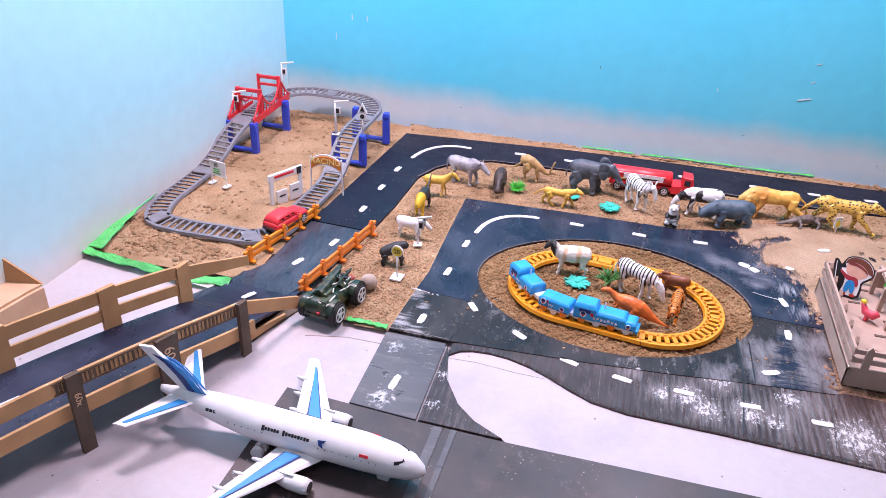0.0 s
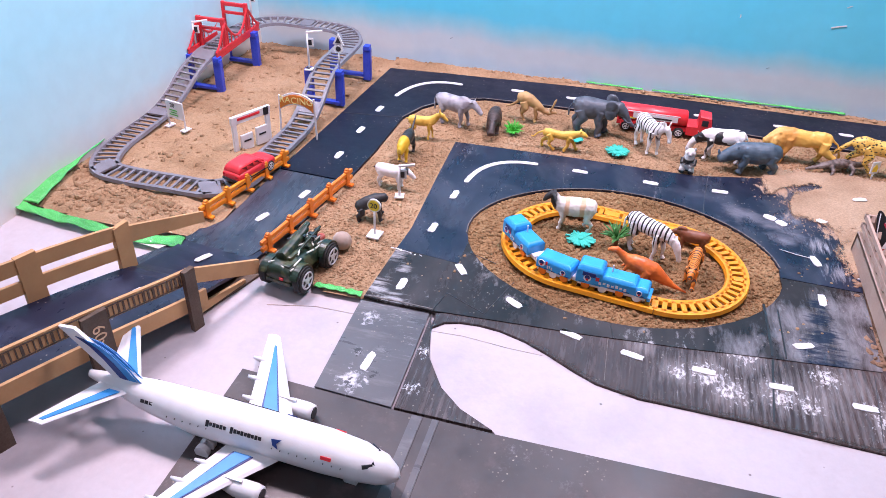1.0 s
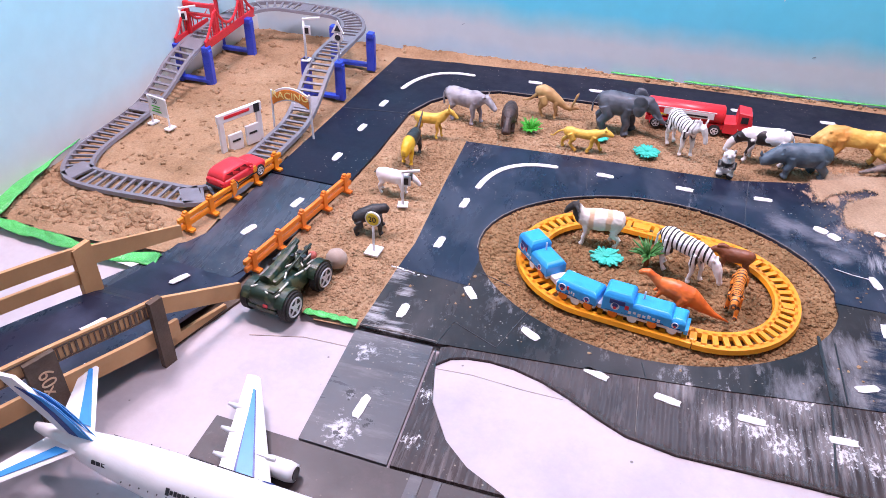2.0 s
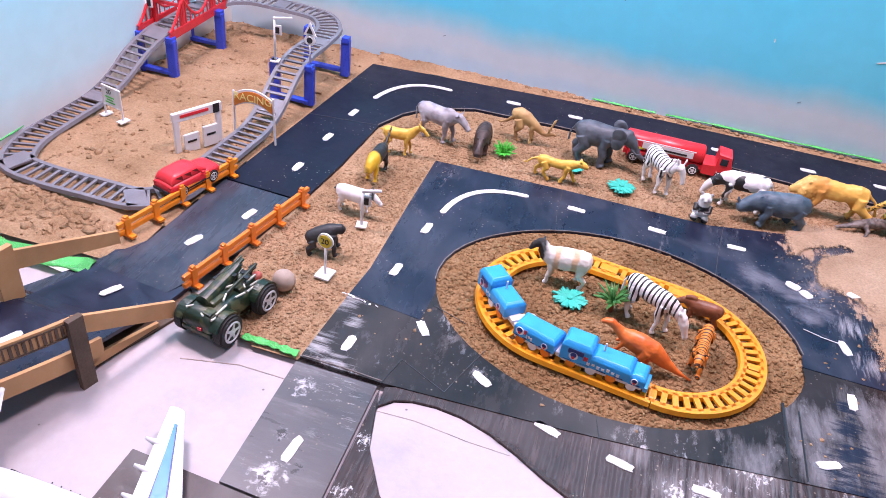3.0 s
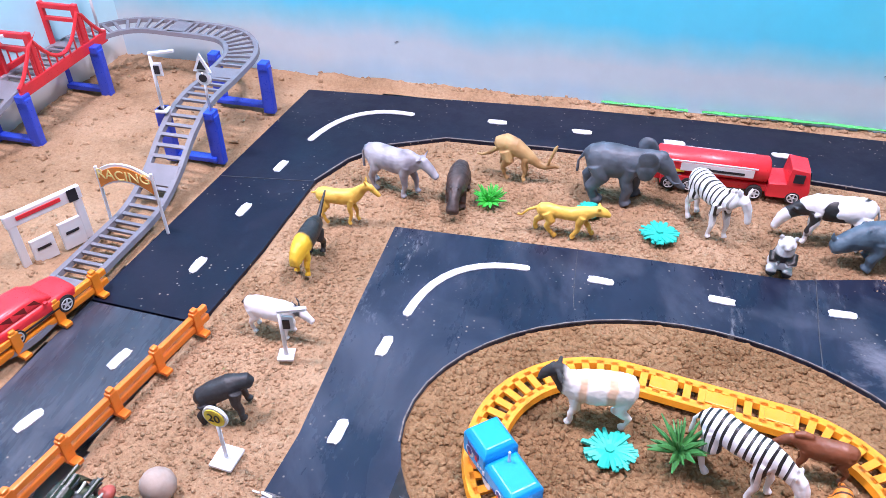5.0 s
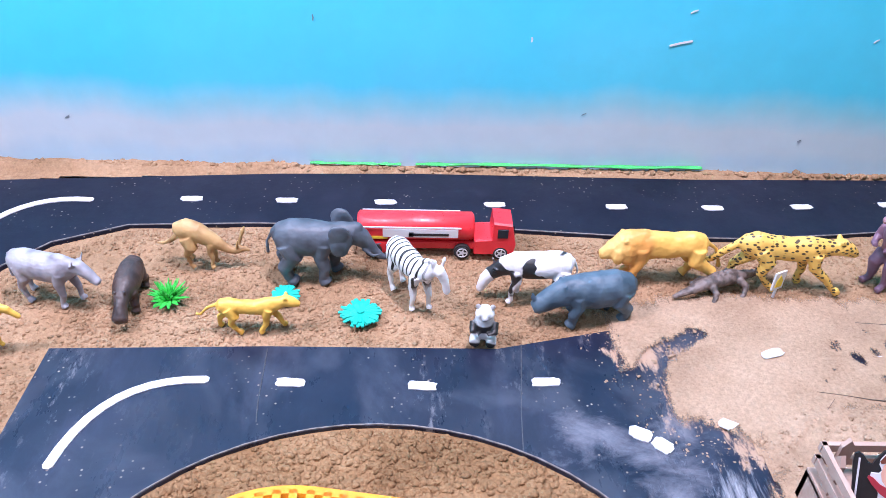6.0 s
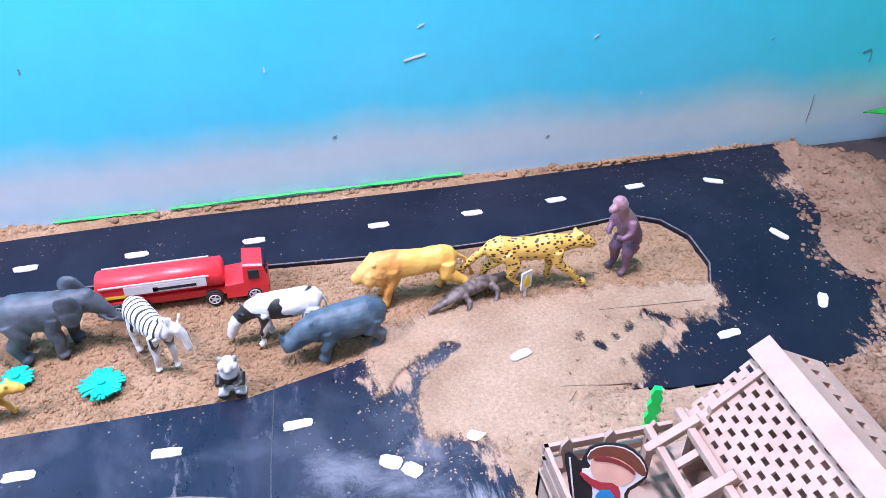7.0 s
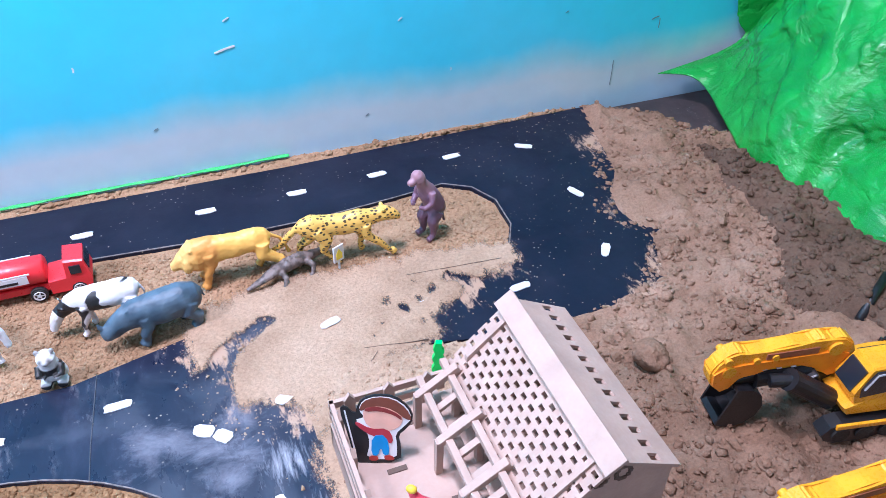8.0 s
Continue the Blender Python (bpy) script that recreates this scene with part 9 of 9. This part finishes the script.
figure("sheep_figure", "woolly sheep figure with a black head and rust side bands", SHEEP, 0.066, pose(-0.037, 1.034, 0, 0, 0, 186), [(-0.46, 0.46, 0.06, 0.08), (-0.41, 0.46, 0.135, 0.155), (-0.26, 0.46, 0.165, 0.180), (-0.06, 0.45, 0.170, 0.185), (0.12, 0.46, 0.155, 0.180), (0.23, 0.50, 0.115, 0.150), (0.29, 0.57, 0.085, 0.110), (0.33, 0.65, 0.070, 0.085), (0.39, 0.68, 0.066, 0.072), (0.45, 0.62, 0.050, 0.052), (0.50, 0.55, 0.036, 0.038), (0.52, 0.52, 0.024, 0.024)],
       [*four(-0.34, 0.15, 0.10, 0.36, 0.36, 0.08, 0.07, 0.032, 0.02), [(0.34, 0.06, 0.69, 0.022), (0.32, 0.13, 0.69, 0.026), (0.31, 0.18, 0.66, 0.012)], [(0.34, -0.06, 0.69, 0.022), (0.32, -0.13, 0.69, 0.026), (0.31, -0.18, 0.66, 0.012)]], knobs=0.008)
figure("zebra_figure", "white zebra figure with bold black stripes grazing inside the oval", ZEBRA_B, 0.068, pose(0.059, 1.003, 0, 0, 0, -30),
       [(-0.47, 0.56, 0.04, 0.05), (-0.44, 0.56, 0.10, 0.11), (-0.34, 0.57, 0.135, 0.145), (-0.18, 0.55, 0.135, 0.145), (0.0, 0.54, 0.135, 0.145), (0.15, 0.55, 0.120, 0.150), (0.27, 0.53, 0.085, 0.125), (0.37, 0.49, 0.066, 0.100), (0.46, 0.44, 0.060, 0.084), (0.51, 0.36, 0.058, 0.070), (0.55, 0.26, 0.044, 0.050), (0.58, 0.18, 0.042, 0.042), (0.59, 0.15, 0.026, 0.028)],
       [*four(-0.35, 0.19, 0.095, 0.54, 0.52, 0.095, 0.078, 0.033, 0.04), *ears(0.44, 0.50, 0.06, 0.07), [(0.14, 0, 0.69, 0.026), (0.28, 0, 0.66, 0.028), (0.42, 0, 0.57, 0.022)], tail((-0.46, 0, 0.62, 0.024), (-0.53, 0, 0.48, 0.018), (-0.53, 0, 0.28, 0.024))])
figure("pony_figure", "chestnut brown pony figure behind the zebra", CHESTNUT_F, 0.042, pose(0.106, 1.024, 0, 0, 0, 175), CATTLE, [*four(-0.36, 0.22, 0.10, 0.50, 0.48, 0.10, 0.08, 0.036, 0.02), [(0.16, 0, 0.70, 0.05), (0.30, 0, 0.72, 0.06), (0.42, 0, 0.68, 0.05)]], fine=66)
figure("dinosaur_figure", "orange long-tailed dinosaur figure behind the train", ORANGE_F, 0.064, pose(0.050, 0.944, 0, 0, 0, 174), [(-0.84, 0.03, 0.012, 0.014), (-0.62, 0.10, 0.036, 0.042), (-0.42, 0.20, 0.090, 0.100), (-0.22, 0.32, 0.140, 0.155), (-0.02, 0.37, 0.155, 0.165), (0.16, 0.41, 0.130, 0.145), (0.28, 0.47, 0.075, 0.085), (0.38, 0.54, 0.055, 0.062), (0.45, 0.59, 0.062, 0.060), (0.53, 0.57, 0.045, 0.045), (0.59, 0.54, 0.028, 0.028)],
       [hind(-0.14, 0.11, 0.34, 0.10, 0.040, 0.02), hind(-0.12, -0.11, 0.34, 0.10, 0.040, -0.06), [(0.20, 0.08, 0.36, 0.040), (0.26, 0.11, 0.24, 0.028), (0.32, 0.10, 0.20, 0.018)], [(0.20, -0.08, 0.36, 0.040), (0.26, -0.11, 0.24, 0.028), (0.32, -0.10, 0.20, 0.018)]])
figure("tiger_figure", "orange tiger figure with dark stripes inside the oval", TIGER, 0.060, pose(0.108, 0.966, 0, 0, 0, -100), CAT, [*four(-0.36, 0.20, 0.08, 0.39, 0.38, 0.085, 0.074, 0.036, 0.10), tail((-0.46, 0, 0.43, 0.028), (-0.58, 0, 0.36, 0.022), (-0.66, 0, 0.24, 0.020)), *ears(0.41, 0.52, 0.06, 0.05)])


# ---- plastic plants ----
def tuft(at, n, length, material, label, flat=0.5, width=0.0022):
    rng = random.Random(n)
    ob = thing("plastic_plant", at, label, "plastic plant")
    bm = bmesh.new()
    for k in range(n):
        a = 2 * math.pi * k / n + rng.uniform(-0.3, 0.3)
        el = rng.uniform(flat * 0.5, min(1.5, flat * 1.6))
        ln = length * (rng.uniform(0.7, 1.1) if flat > 0.4 else rng.uniform(0.45, 0.92))
        d = Vector((math.cos(a) * math.cos(el), math.sin(a) * math.cos(el), math.sin(el)))
        tip = d * ln - Vector((0, 0, ln * 0.12))
        mid = d * ln * 0.55
        loft(bm, [(0, 0, 0.001, width * 0.7, width * 0.35), (*mid, width, width * 0.4), (tip.x, tip.y, max(0.001, tip.z), width * (0.2 if flat > 0.4 else 0.65), width * (0.15 if flat > 0.4 else 0.35))], 5)
    part("leaves", bm, material, ob)
    bm = bmesh.new()
    rod(bm, (0, 0, -0.001), (0, 0, 0.004), 0.003)
    part("root_base", bm, material, ob)
    return ob


tuft(pose(-0.148, 1.268, 0), 70, 0.020, GREEN_LEAF, "bright green spiky plastic grass tuft", 0.8)
tuft(pose(-0.020, 1.008, 0.001), 120, 0.021, TEAL_LEAF, "flat teal plastic leaf rosette inside the oval", 0.22)
tuft(pose(0.008, 1.254, 0.001), 121, 0.020, TEAL_LEAF, "flat teal plastic leaf rosette by the road", 0.2)
tuft(pose(-0.056, 1.275, 0.001), 90, 0.015, TEAL_LEAF, "small teal plastic leaf rosette behind the lioness", 0.2)
palm = tuft(pose(0.022, 1.010, 0.010), 34, 0.026, DARK_LEAF, "small dark green plastic palm inside the oval", 0.75, width=0.0024)
bm = bmesh.new()
rod(bm, (0, 0, -0.011), (0, 0, 0.004), 0.0028, 0.002)
part("trunk", bm, CHESTNUT_F, palm)
sg = thing("small_sign", pose(0.357, 1.284, 0, 0, 0, 25), "small white toy road sign with a yellow mark beside the leopard", "road sign")
bm = bmesh.new()
rod(bm, (0, 0, 0), (0, 0, 0.012), 0.0012)
part("pole", bm, WHITE_P, sg)
bm = bmesh.new()
prism(bm, [(-0.006, 0), (0.006, 0), (0.006, 0.018), (-0.006, 0.018)], 0.0016, pose(0, 0, 0.009, 90))
part("plate", bm, WHITE_P, sg)
bm = bmesh.new()
prism(bm, [(-0.0035, 0.003), (0.0035, 0.003), (0.0035, 0.009), (0, 0.015), (-0.0035, 0.009)], 0.0008, pose(0, -0.001, 0.009, 90))
part("sign_mark", bm, SIGN_YELLOW, sg)
